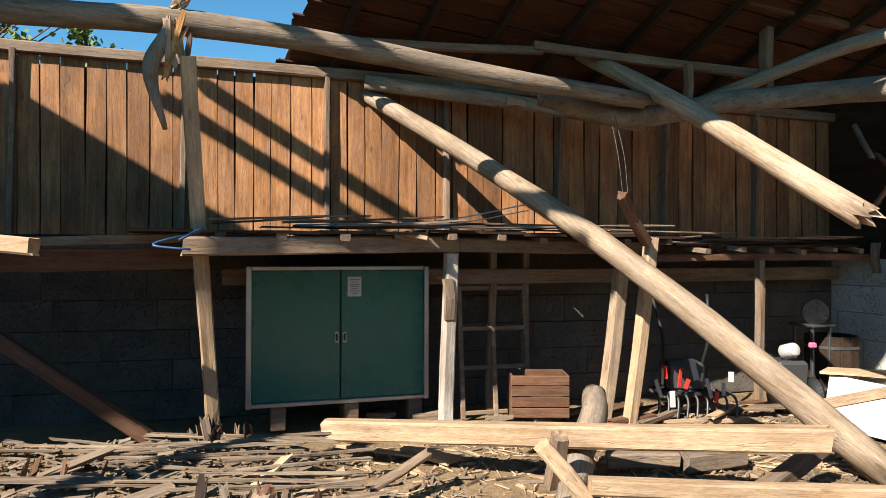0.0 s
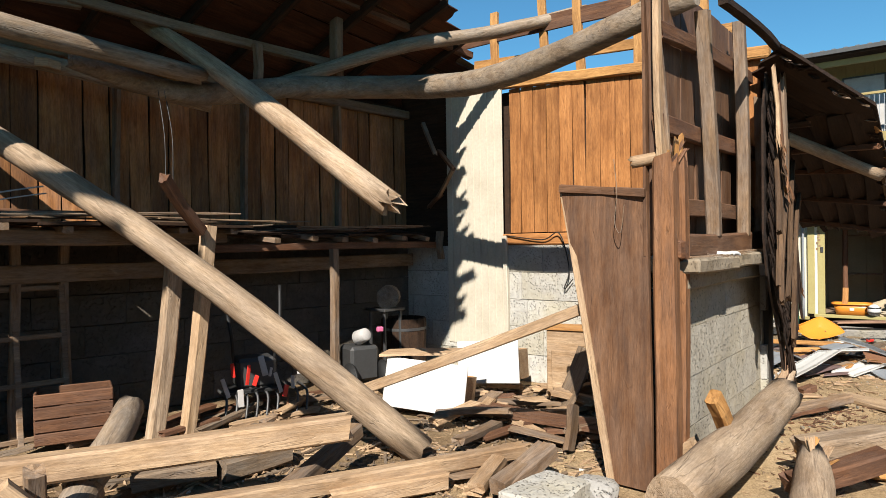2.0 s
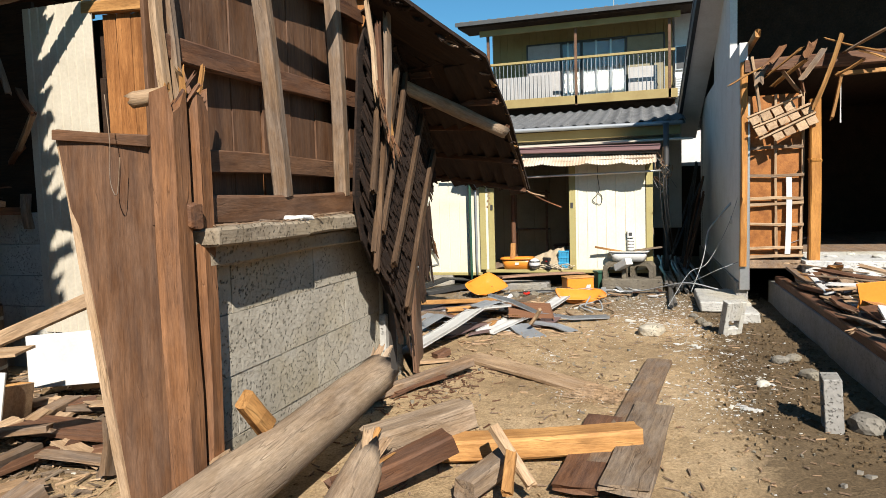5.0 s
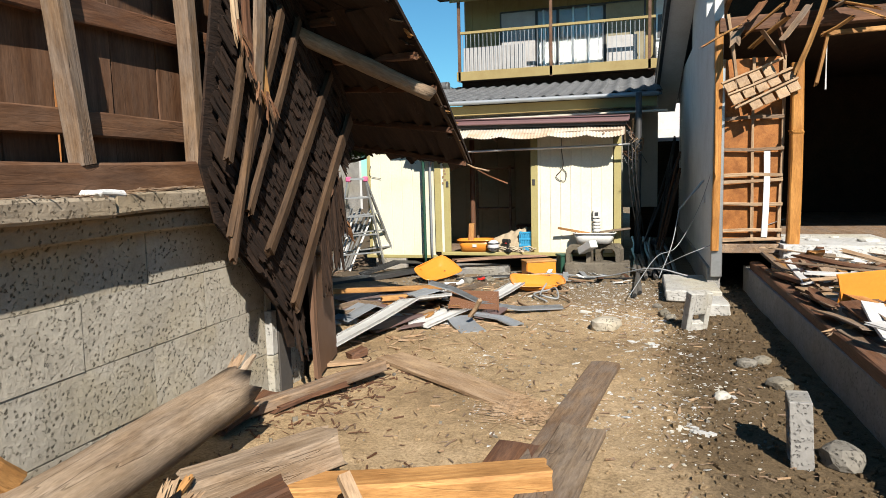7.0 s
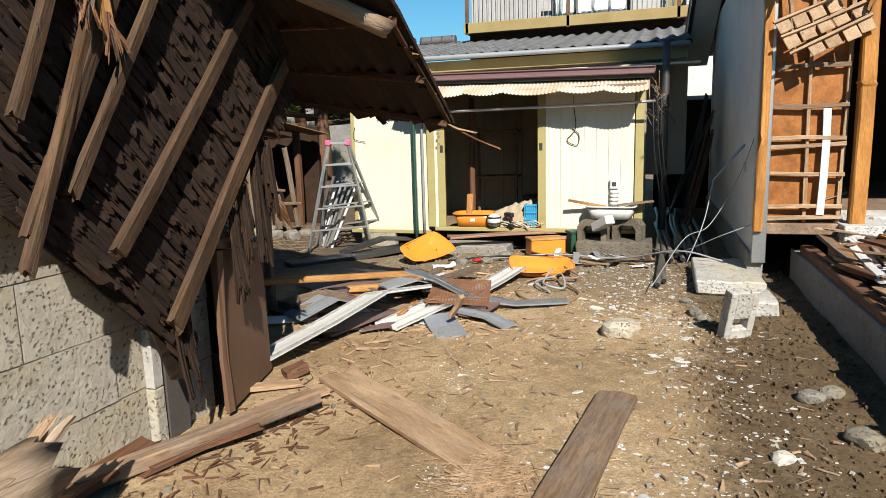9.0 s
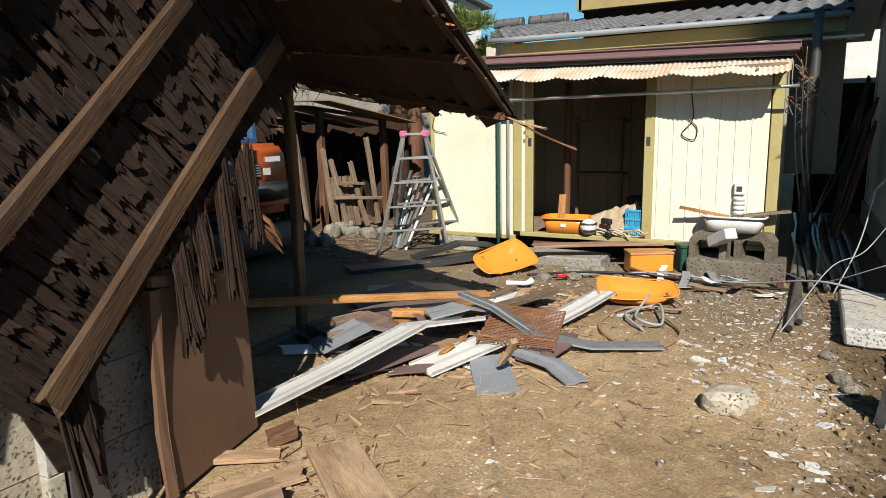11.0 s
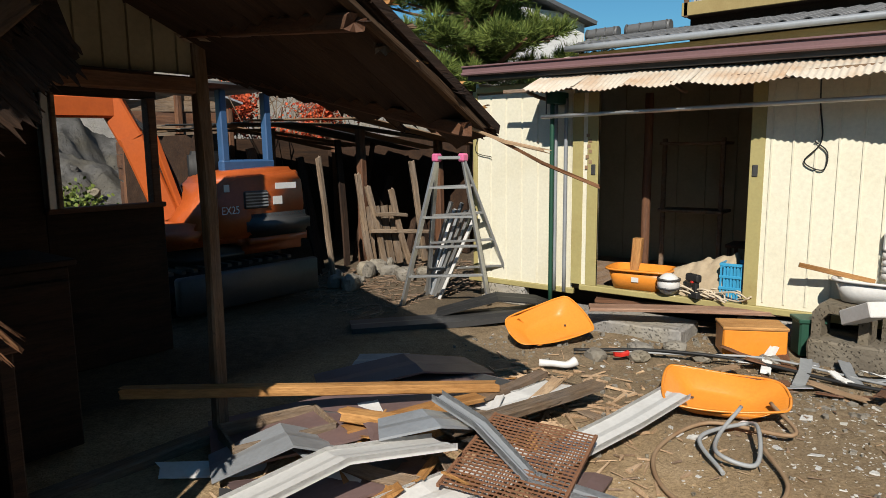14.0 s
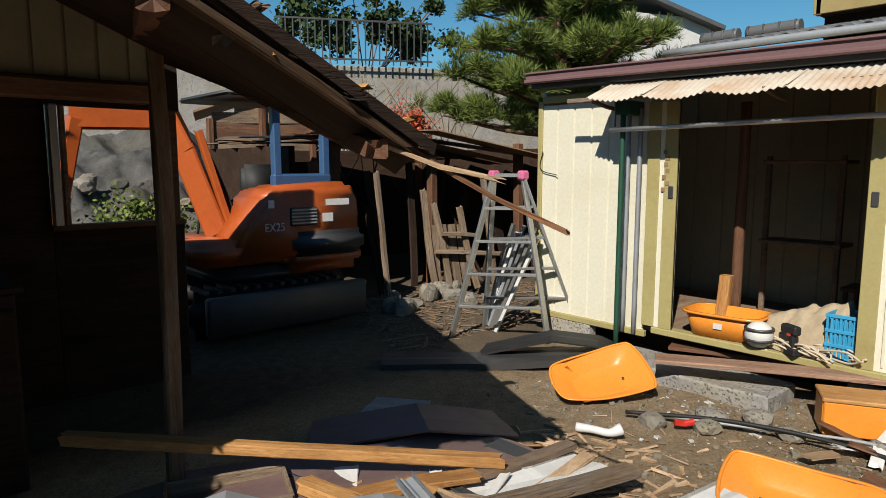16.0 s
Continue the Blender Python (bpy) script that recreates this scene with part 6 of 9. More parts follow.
def basket():
    b = empty("blue_basket", pose(SX + 0.12, 0.52, 0.28), "blue slotted plastic basket on the shed floor", "basket")
    for k in range(9):
        x = -0.10 + k * 0.025
        for y in (-0.08, 0.08):
            boxpart("slat", (0.014, 0.006, 0.27), (x, y, 0.14), M_BASKET, b, 0)
    for k in range(7):
        y = -0.075 + k * 0.025
        for x in (-0.11, 0.11):
            boxpart("slat", (0.006, 0.014, 0.27), (x, y, 0.14), M_BASKET, b, 0)
    for z in (0.01, 0.10, 0.19, 0.285):
        for y in (-0.082, 0.082):
            boxpart("rail", (0.24, 0.010, 0.022), (0, y, z), M_BASKET, b, 0.002)
        for x in (-0.114, 0.114):
            boxpart("rail", (0.010, 0.16, 0.022), (x, 0, z), M_BASKET, b, 0.002)
    boxpart("lining", (0.20, 0.14, 0.25), (0, 0, 0.14), M_BASKET, b, 0.01)


basket()
log("green_stake", [(SX + 0.3, 0.42, 0.26), (SX + 0.3, 0.43, 0.86)], [0.010, 0.010], M_DGREEN, "thin green garden stake in the shed", "stake", rough=0)

# ---- the house behind ----
M_YWALL = plain("yellow_board_wall", (0.38, 0.29, 0.12), 0.7, 0, 0.3, dirt=(0.6, 0.5, 0.4), amount=0.5, scale=1.5)
house = empty("house", None, "two-storey house with balcony and grey tiled roofs", "house")
boxpart("lower_wall", (0.12, 5.1, 2.0), (16.0, 1.15, 1.75), M_CREAM, house)
boxpart("fascia_board", (0.04, 4.7, 0.18), (15.68, 0.98, 2.64), M_YWALL, house)
boxpart("lean_to_flashing", (1.6, 5.0, 0.03), (15.1, 1.0, 2.42), M_CREAM, house, ry=-5)
me, base = tube_mesh("eave_gutter", [(15.50, 3.45, 2.78), (15.50, -1.4, 2.75)], [0.04, 0.04], M_GREY, 8)
attach("eave_gutter", me, house, base)
tl = empty("tile_roof", None)
tl.parent = house
tagged(tl, "grey interlocking roof tiles over the ground floor")
wave = []
for k in range(9):
    f = k / 8
    wave.append((f * 0.26, 0.035 * math.sin(2 * math.pi * f) * (1 if f < 0.5 else 0.45)))
tv = [(x, y, z) for x in (0.0, 0.30) for y, z in wave] + [(x, y, z - 0.02) for x in (0.0, 0.30) for y, z in wave]
tf = []
for k in range(8):
    tf += [(k, k + 1, 9 + k + 1, 9 + k), (18 + k + 1, 18 + k, 27 + k, 27 + k + 1), (k + 1, k, 18 + k, 18 + k + 1)]
tile_me = mesh_of("tile", tv, tf, M_TILE, True)
SLOPE = 0.19
sl = math.degrees(math.atan(SLOPE))
rest_v, rest_f = [], []
for i in range(17):
    x = 15.55 + i * 0.27
    for j in range(27):
        y = -1.46 + j * 0.25
        if y > 3.25 + 0.43 * (x - 15.5):
            continue
        m = pose(x, y, 2.80 + (x - 15.55) * SLOPE + 0.012, 0, -sl + 2.5, 0)
        if i < 13:
            attach("tile", tile_me, tl, m)
        else:
            b0 = len(rest_v)
            rest_v += [m @ Vector(q) for q in tv]
            rest_f += [tuple(b0 + c for c in q) for q in tf]
tagged(attach("upper_tiles", mesh_of("upper_tiles", rest_v, rest_f, M_TILE, True), tl), kind="stuff")
deck = [(15.55, -1.45, 2.77), (15.55, 3.35, 2.77), (20.0, 5.25, 2.77 + 4.45 * SLOPE), (20.0, -1.45, 2.77 + 4.45 * SLOPE)]
attach("roof_deck", mesh_of("roof_deck", deck + [(x, y, z - 0.04) for x, y, z in deck], [(0, 1, 2, 3), (7, 6, 5, 4), (0, 4, 5, 1), (1, 5, 6, 2), (2, 6, 7, 3), (3, 7, 4, 0)], M_TILE), house)
for y0, y1 in ((5.2, 4.55), (4.40, 3.55)):
    me, base = tube_mesh("ridge_roll", [(19.7, y0, 3.68), (19.7, y1, 3.68)], [0.11, 0.11], M_TILE, 12, 10, 0.1)
    attach("ridge_roll", me, house, base)
    for k in range(4):
        boxpart("ridge_joint", (0.25, 0.02, 0.16), (19.7, y0 - 0.05 - k * (y0 - y1 - 0.1) / 3, 3.70), M_TILE, house, 0.03)
# upper storey
ribbed("upper_wall", 4.6, 2.1, 0.2, 0.012, M_YWALL, house, pose(20.15, 3.2, 3.75, 0, 0, -90), 0.08)
boxpart("upper_core", (4.0, 5.7, 2.2), (22.25, 0.4, 4.85), M_WALLWHITE, house)
boxpart("white_wing_wall", (2.4, 1.3, 6.0), (21.35, -2.1, 2.9), M_WALLWHITE, house)
boxpart("balcony_floor", (0.95, 4.65, 0.16), (19.75, 0.87, 3.80), M_PLANK_DARK, house)
boxpart("balcony_fascia", (0.05, 4.70, 0.22), (19.27, 0.87, 3.83), M_YWALL, house)
for y in (3.15, 0.92, -1.30):
    boxpart("balcony_post", (0.07, 0.07, 2.0), (19.28, y, 4.7), M_FACED, house)
boxpart("balcony_rail", (0.06, 4.6, 0.06), (19.28, 0.87, 4.86), M_YWALL, house)
bal_me = bm_mesh("baluster", box_bm(0.012, 0.012, 0.94), M_GREY)
for k in range(44):
    attach("baluster", bal_me, house, pose(19.28, 3.06 - k * 0.101, 4.37))
boxpart("screen_panel", (0.01, 1.55, 0.62), (19.42, 2.30, 4.22), M_CURTAIN, house, 0)
boxpart("screen_panel", (0.01, 0.70, 0.66), (19.9, -0.68, 4.30), M_CURTAIN, house, 0)


def upper_window(y0, y1, shutter):
    w = empty("window", pose(20.10, (y0 + y1) / 2, 4.72))
    w.parent = house
    W = y0 - y1
    boxpart("frame", (0.06, W, 0.05), (0, 0, 0.72), M_STEEL, w)
    boxpart("frame", (0.06, W, 0.05), (0, 0, -0.72), M_STEEL, w)
    for y in (-W / 2, W / 2):
        boxpart("frame", (0.06, 0.04, 1.48), (0, y, 0), M_STEEL, w)
    if shutter:
        boxpart("shutter", (0.05, W - 0.05, 1.40), (-0.02, 0, 0), M_CURTAIN if shutter == 1 else M_DARKIN, w)
    else:
        boxpart("curtain", (0.01, W - 0.05, 1.40), (0.03, 0, 0), M_CURTAIN, w, 0)
        g = boxpart("pane", (0.006, W - 0.05, 1.40), (-0.01, 0, 0), M_GLASS, w, 0)
        g.visible_shadow = False
        for y in (-W / 6, W / 6):
            boxpart("mullion", (0.04, 0.05, 1.44), (-0.01, y, 0), M_ALU, w)


upper_window(2.27, 1.38, 1)
upper_window(1.36, 0.86, 0)
upper_window(0.84, -0.26, 0)
upper_window(-0.28, -1.20, 2)
wsm = empty("small_window", pose(20.13, -1.68, 4.80))
wsm.parent = house
boxpart("frame", (0.05, 0.46, 0.62), (0, 0, 0), M_ALU, wsm)
g = boxpart("pane", (0.012, 0.38, 0.54), (-0.025, 0, 0), M_STEEL, wsm, 0)
ac = boxpart("air_conditioner", (0.28, 0.34, 0.5), (19.95, -1.62, 4.05), M_WHITE, house, 0.02)
for k in range(7):
    boxpart("grille_slat", (0.012, 0.28, 0.02), (-0.142, 0, -0.18 + k * 0.06), M_GREY, ac, 0)
# dark sheet standing in for the shaded gap below the balcony
boxpart("under_balcony_wall", (0.06, 4.6, 0.9), (19.6, 0.87, 3.3), M_PLANK_DARK, house)
boxpart("eave_board", (1.2, 6.2, 0.06), (19.5, 0.75, 5.85), M_PLANK_DARK, house, ry=-4)
boxpart("eave_edge", (0.06, 6.2, 0.06), (18.92, 0.75, 5.88), M_ALU, house)
boxpart("eave_inner_board", (0.04, 4.9, 0.15), (19.2, 0.9, 5.66), M_YWALL, house)
boxpart("upper_roof", (3.2, 6.4, 0.10), (20.4, 0.7, 6.17), M_TILE, house, ry=-11)
boxpart("upper_roof", (3.0, 1.9, 0.10), (21.4, -2.4, 6.2), M_TILE, house, ry=-11)
for k in range(26):
    boxpart("roof_tile_edge", (0.3, 0.10, 0.06), (19.05, 3.75 - k * 0.24, 5.95), M_TILE, house, 0.02, ry=-11)
log("aerial_mast", [(19.6, 0.0, 5.85), (19.6, 0.0, 7.1)], [0.015, 0.012], M_ALU, parent=house, rough=0)
for z in (6.6, 6.8, 7.0):
    boxpart("aerial_rod", (0.02, 0.35, 0.02), (19.6, 0, z), M_ALU, house, 0)
boxpart("grey_lower_wall", (0.1, 2.2, 3.0), (18.6, -2.4, 1.5), M_WALLWHITE, house)
boxpart("pale_window_frame", (0.04, 0.75, 0.62), (18.52, -1.75, 2.0), M_WHITE, house)
boxpart("pale_board", (0.04, 0.12, 0.9), (18.50, -2.15, 2.1), M_WHITE, house)
log("service_pole", [(13.9, -1.05, 0.0), (13.92, -1.06, 2.6)], [0.05, 0.05], M_STEEL, "dark pole at the corner of the shed", "pole", rough=0.05)
# tangled dry brush and cables at the shed corner
for k in range(26):
    c = Vector((SX + 0.1 + rng.uniform(-0.1, 0.2), -0.98 + rng.uniform(-0.08, 0.1), 1.75 + rng.uniform(-0.25, 0.22)))
    wire("dry_twig", [c, c + Vector((rng.uniform(-0.1, 0.1), rng.uniform(-0.1, 0.1), rng.uniform(-0.1, 0.1))), c + Vector((rng.uniform(-0.15, 0.15), rng.uniform(-0.15, 0.15), rng.uniform(-0.2, 0.2)))], 0.005, rng.choice([M_RUST, M_BROWN, M_STEEL]), "dry twig tangled at the shed corner", "twig", sides=5)
for dy in (0, 0.05, 0.09):
    wire("hanging_cable", [(SX - 0.15, -0.92 - dy, 1.8), (SX - 0.2, -0.95 - dy, 1.2), (SX + 0.1, -1.05 - dy, 0.5)], 0.008, M_BLACK, "black cable hanging at the shed corner", "cable")

# ---- the half-demolished house ----
ruin = empty("ruined_house", pose(0, 0.06, 0), "half-demolished house with torn roof and open room", "house")
HX = 11.15
boxpart("side_wall", (6.0, 0.10, 3.0), (14.2, -1.95, 1.75), M_WALLWHITE, ruin)
boxpart("side_base", (6.0, 0.14, 0.40), (14.2, -1.94, 0.10), M_CONCRETE, ruin)
boxpart("wall_edge_trim", (0.06, 0.12, 2.3), (HX + 0.02, -1.96, 1.35), M_ALU, ruin)
boxpart("meter_box", (0.08, 0.03, 0.10), (11.9, -1.885, 1.05), M_WHITE, ruin)
RSL = math.degrees(math.atan(0.39))


def verge(x, y, off=0.0):
    return (x, y + 0.03 * (x - 14.3), 4.0 - 0.39 * (x - 14.3) + off)


def slope_slab(name, x0, x1, y0, y1, t, off, mat):
    c = [verge(x0, y0, off), verge(x1, y0, off), verge(x1, y1, off), verge(x0, y1, off)]
    v = c + [(p[0], p[1], p[2] + t) for p in c]
    return attach(name, mesh_of(name, v, [(0, 1, 2, 3), (7, 6, 5, 4), (0, 4, 5, 1), (1, 5, 6, 2), (2, 6, 7, 3), (3, 7, 4, 0)], mat), ruin)


slope_slab("verge_soffit", 11.3, 17.6, -1.93, -1.57, 0.03, -0.12, M_WALLWHITE)
slope_slab("verge_board", 11.3, 17.7, -1.57, -1.51, 0.22, -0.14, M_STEEL)
slope_slab("roof_overhang", 9.9, 11.3, -6.9, -2.3, 0.08, 0.09, M_PLANK_DARK)
slope_slab("roof_slope", 11.3, 17.7, -6.9, -1.50, 0.08, 0.09, M_TILE)
boxpart("gable_wall", (2.2, 0.10, 1.2), (13.55, -1.98, 3.8), M_WALLWHITE, ruin)
# near-black boards carry the room's deep shade in their colour
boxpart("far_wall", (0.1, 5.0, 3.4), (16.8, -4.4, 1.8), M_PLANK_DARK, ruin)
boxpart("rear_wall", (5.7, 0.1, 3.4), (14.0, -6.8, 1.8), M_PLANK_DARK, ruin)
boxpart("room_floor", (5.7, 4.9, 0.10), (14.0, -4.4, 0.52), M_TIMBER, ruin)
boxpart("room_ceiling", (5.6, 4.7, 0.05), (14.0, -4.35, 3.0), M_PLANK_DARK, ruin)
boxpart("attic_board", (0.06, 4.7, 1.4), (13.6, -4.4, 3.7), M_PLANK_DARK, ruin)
# the exposed panel wall facing the yard
boxpart("plywood", (0.02, 0.66, 2.0), (HX + 0.10, -2.30, 1.60), M_PLY, ruin)
for y in (-2.0, -2.32, -2.60):
    timber("stud", (HX + 0.06, y, 0.58), (HX + 0.06, y, 2.6), 0.035, 0.03, M_FRESH, parent=ruin)
for z, n in ((0.62, 0), (0.72, 1), (1.02, 1), (1.27, 1), (1.33, 0), (1.62, 0), (1.95, 0)):
    timber("nogging", (HX + 0.03, -1.98, z), (HX + 0.03, -2.62, z), 0.025, 0.035, M_FRESH if z < 1.5 else M_TIMBER, parent=ruin)
timber("white_strip", (HX + 0.02, -2.45, 0.65), (HX + 0.02, -2.45, 1.6), 0.015, 0.06, M_WHITE, parent=ruin)
timber("corner_post", (HX, -1.93, 0.5), (HX, -1.95, 3.0), 0.08, 0.08, M_VARNISH, parent=ruin)
timber("torn_post_facing", (HX - 0.05, -1.92, 1.35), (HX - 0.05, -1.94, 2.3), 0.10, 0.03, M_VARNISH, parent=ruin, rag0=0.08, rag1=0.03)
timber("main_post", (HX - 0.02, -2.72, 0.5), (HX - 0.02, -2.72, 2.5), 0.12, 0.12, M_VARNISH, parent=ruin)
timber("post_cap", (HX - 0.03, -2.72, 1.75), (HX - 0.03, -2.72, 1.80), 0.13, 0.13, M_VARNISH, parent=ruin)
timber("header", (HX, -1.95, 2.95), (HX, -6.7, 2.95), 0.10, 0.16, M_BROWN, parent=ruin)
timber("hanging_strut", (HX - 0.05, -2.14, 2.10), (HX - 0.05, -2.03, 3.05), 0.08, 0.03, M_FRESH, parent=ruin, rag0=0.02)
timber("hanging_strut", (HX - 0.1, -2.70, 2.4), (HX - 0.2, -2.95, 3.2), 0.12, 0.03, M_ORANGE, parent=ruin, rag0=0.05)
timber("hanging_strut", (HX - 0.15, -2.88, 2.25), (HX - 0.15, -2.95, 2.75), 0.05, 0.03, M_ORANGE, parent=ruin, rag0=0.03)
timber("hanging_strut", (HX - 0.1, -2.93, 2.75), (HX - 0.1, -3.9, 2.80), 0.04, 0.05, M_ORANGE, parent=ruin, rag1=0.03)
timber("white_lath", (HX - 0.1, -2.98, 2.2), (HX - 0.1, -2.96, 2.75), 0.02, 0.01, M_WHITE, parent=ruin)
timber("rafter_end", (HX - 0.4, -2.05, 3.25), (HX + 1.5, -2.1, 3.3), 0.06, 0.09, M_ORANGE, parent=ruin, rag0=0.04)


def lath_grid():
    g = empty("plaster_lath_panel", pose(HX - 0.12, -2.30, 2.27, 0, 0, 0), "torn panel of pale lath squares hanging in the ruin", "panel")
    R = pose(0, 0, 0, 0, 18, 0) @ pose(0, 0, 0, -24, 0, 0)
    bm_s = bm_mesh("square", box_bm(0.012, 0.115, 0.125, 0.004), M_FRESH)
    for i in range(5):
        for j in range(3):
            if (i, j) in ((0, 2), (4, 0)):
                continue
            attach("square", bm_s, g, R @ pose(0, 0.28 - i * 0.14 + rng.uniform(-0.01, 0.01), 0.14 - j * 0.145 + rng.uniform(-0.01, 0.01), rng.uniform(-4, 4), 0, 0))
    for j in range(3):
        attach("batten", stick_mesh("batten", 0.68, 0.03, 0.02, M_FRESH), g, R @ pose(-0.02, 0.34, 0.19 - j * 0.145, 0, 0, -90))


lath_grid()
# foundation with its sill
boxpart("foundation", (9.0, 0.14, 0.34), (7.0, -2.36, 0.12), M_CONCRETE, ruin)
timber("sill_beam", (3.0, -2.36, 0.33), (11.2, -2.36, 0.33), 0.11, 0.09, M_BROWN, parent=ruin)
boxpart("floor_slab", (9.5, 4.4, 0.30), (6.6, -4.6, 0.10), M_CONCRETE, ruin)
boxpart("debris_floor", (2.6, 2.2, 0.14), (9.85, -3.62, 0.34), M_PLASTER, ruin, 0.03)
boxpart("step_slab", (1.3, 1.2, 0.16), (11.6, -3.2, 0.5), M_PLASTER, ruin)

# broken boards, plaster and laths over the ruin's floor and sill
r_ = random.Random(77)
for k in range(90):
    near = k < 50
    x, y = (r_.uniform(7.4, 10.6), min(r_.gauss(-2.56, 0.14), -2.40)) if near else (r_.uniform(8.6, 11.4), r_.uniform(-4.2, -2.7))
    a = r_.gauss(0.0, 0.5) if near else r_.uniform(0, 3.14)
    L = r_.uniform(0.2, 0.9)
    z = 0.40 if near else 0.46
    timber("broken_board", (x, y, z + r_.uniform(0, 0.06)), (x + L * math.cos(a), min(y + L * math.sin(a) * (0.5 if near else 1), -2.28), z + r_.uniform(-0.02, 0.12)), r_.uniform(0.03, 0.16), r_.uniform(0.008, 0.03), r_.choice([M_GREYWOOD, M_TIMBER, M_FRESH, M_WHITE, M_TIMBER, M_BROWN, M_ORANGE]), "broken board strewn over the ruined floor", "board", rag0=0.05, rag1=0.05, group="debris on the ruined floor", roll=r_.uniform(-20, 20))
for k in range(13):
    y, z = r_.uniform(-3.4, -2.0), r_.uniform(2.65, 3.1)
    a, L = r_.gauss(0.0, 0.7), r_.uniform(0.2, 0.7)
    timber("torn_ceiling_piece", (HX - r_.uniform(0.05, 0.4), y, z + 0.1), (HX - r_.uniform(0.05, 0.5), y + L * math.sin(a), z + 0.1 - L * math.cos(a) * 0.6), r_.uniform(0.03, 0.10), 0.015, r_.choice([M_ORANGE, M_FRESH, M_TIMBER, M_POST]), parent=ruin, rag0=0.05, rag1=0.08)

# ---- loose timbers on the ground ----
timber("short_post", (2.1, 3.27, 0.45), (2.13, 3.43, 0.1), 0.09, 0.09, M_TIMBER, "short brown post propped under the long beam", "timber", rag0=0.01, rag1=0.01)
timber("split_beam", (1.92, 3.21, 0.42), (2.18, 3.13, 0.12), 0.1, 0.09, M_FRESH, "squared reddish timber propped among the rubble", "timber", rag0=0.01, rag1=0.01)
timber("board", (1.62, 4.59, 0.06), (1.83, 4.25, 0.05), 0.16, 0.03, M_FRESH, "pale sawn board lying flat on the rubble", "board", rag0=0.02, rag1=0.02)
timber("board", (1.17, 4.85, 0.08), (1.67, 4.39, 0.04), 0.06, 0.02, M_FRESH, "pale sawn board lying flat on the rubble", "board", rag0=0.03, rag1=0.03)
timber("board", (1.66, 5.6, 0.1), (1.74, 5.39, 0.1), 0.14, 0.04, M_TIMBER, "grey weathered board lying on the rubble", "board", rag0=0.01, rag1=0.01)
timber("board", (1.9, 5.25, 0.1), (2.15, 5.23, 0.1), 0.09, 0.09, M_TIMBER, "grey weathered board lying on the rubble", "timber", rag0=0.01, rag1=0.01)
timber("flat_beam", (2.78, 3.76, 0.1), (3.19, 3.53, 0.1), 0.12, 0.1, M_GREYWOOD, "grey squared beam half buried in rubble", "beam", rag0=0.01, rag1=0.01)
timber("beam_block", (3.21, 3.52, 0.1), (3.67, 3.45, 0.1), 0.16, 0.13, M_GREYWOOD, "grey squared block lying in the rubble", "beam", rag0=0.01, rag1=0.01)
timber("cross_timber", (3.83, 2.93, 0.3), (2.95, 2.82, 0.06), 0.1, 0.09, M_TIMBER, "brown squared timber leaning through the rubble", "timber", rag0=0.01, rag1=0.01)
timber("beam_offcut", (3.3, 2.6, 0.08), (3.94, 2.31, 0.08), 0.11, 0.1, M_FRESH, "short fresh beam offcut on the soil", "beam", rag0=0.02, rag1=0.02)
timber("brown_board", (5.3, 3.05, 0.14), (5.33, 1.9, 0.12), 0.26, 0.03, M_BROWN, "wide reddish brown board on the rubble", "board", rag0=0.01, rag1=0.01)
timber("board", (5.93, 2.72, 0.16), (6.28, 2.43, 0.2), 0.09, 0.07, M_FRESH, "pale sawn board lying flat on the rubble", "timber", rag0=0.03, rag1=0.03)
timber("timber_offcut", (3.92, 1.92, 0.12), (4.41, 1.92, 0.2), 0.11, 0.09, M_TIMBER, "brown timber offcut with a notched end", "timber", rag0=0.01, rag1=0.01)
timber("timber_offcut", (3.9, 2.07, 0.1), (4.28, 2.16, 0.12), 0.1, 0.05, M_FRESH, "pale timber offcut with a notched end", "timber", rag0=0.02, rag1=0.02)
timber("board", (4.99, 2.52, 0.12), (5.06, 2.12, 0.05), 0.1, 0.02, M_TIMBER, "grey weathered board lying on the rubble", "board", rag0=0.01, rag1=0.01)
timber("upright_offcut", (4.96, 2.03, 0.04), (5.01, 2.03, 0.34), 0.11, 0.04, M_TIMBER, "short board offcut standing in the rubble", "board", rag0=0.01, rag1=0.01)
timber("board", (5.17, 2.57, 0.1), (5.07, 2.18, 0.05), 0.12, 0.02, M_FRESH, "grey weathered board lying on the rubble", "board", rag0=0.02, rag1=0.02)
timber("board", (4.45, 2.51, 0.06), (4.77, 2.27, 0.06), 0.1, 0.02, M_TIMBER, "grey weathered board lying on the rubble", "board", rag0=0.03, rag1=0.03)
timber("board", (3.94, 2.45, 0.05), (4.31, 2.14, 0.05), 0.1, 0.03, M_TIMBER, "grey weathered board lying on the rubble", "board", rag0=0.02, rag1=0.02)
timber("timber_offcut", (3.97, 1.93, 0.08), (4.4, 1.86, 0.22), 0.11, 0.09, M_TIMBER, "red-brown timber lying in the rubble", "timber", rag0=0.01, rag1=0.01)
timber("timber_offcut", (3.91, 2.08, 0.06), (4.34, 2.22, 0.1), 0.11, 0.06, M_FRESH, "pale sawn board lying flat on the rubble", "timber", rag0=0.02, rag1=0.02)
timber("board", (5.98, 2.33, 0.12), (5.9, 2.67, 0.2), 0.1, 0.06, M_FRESH, "pale sawn board lying flat on the rubble", "board", rag0=0.02, rag1=0.02)
timber("board", (6.3, 2.64, 0.2), (6.71, 2.64, 0.34), 0.12, 0.02, M_GREYWOOD, "grey weathered board lying on the rubble", "board", rag0=0.0, rag1=0.0)
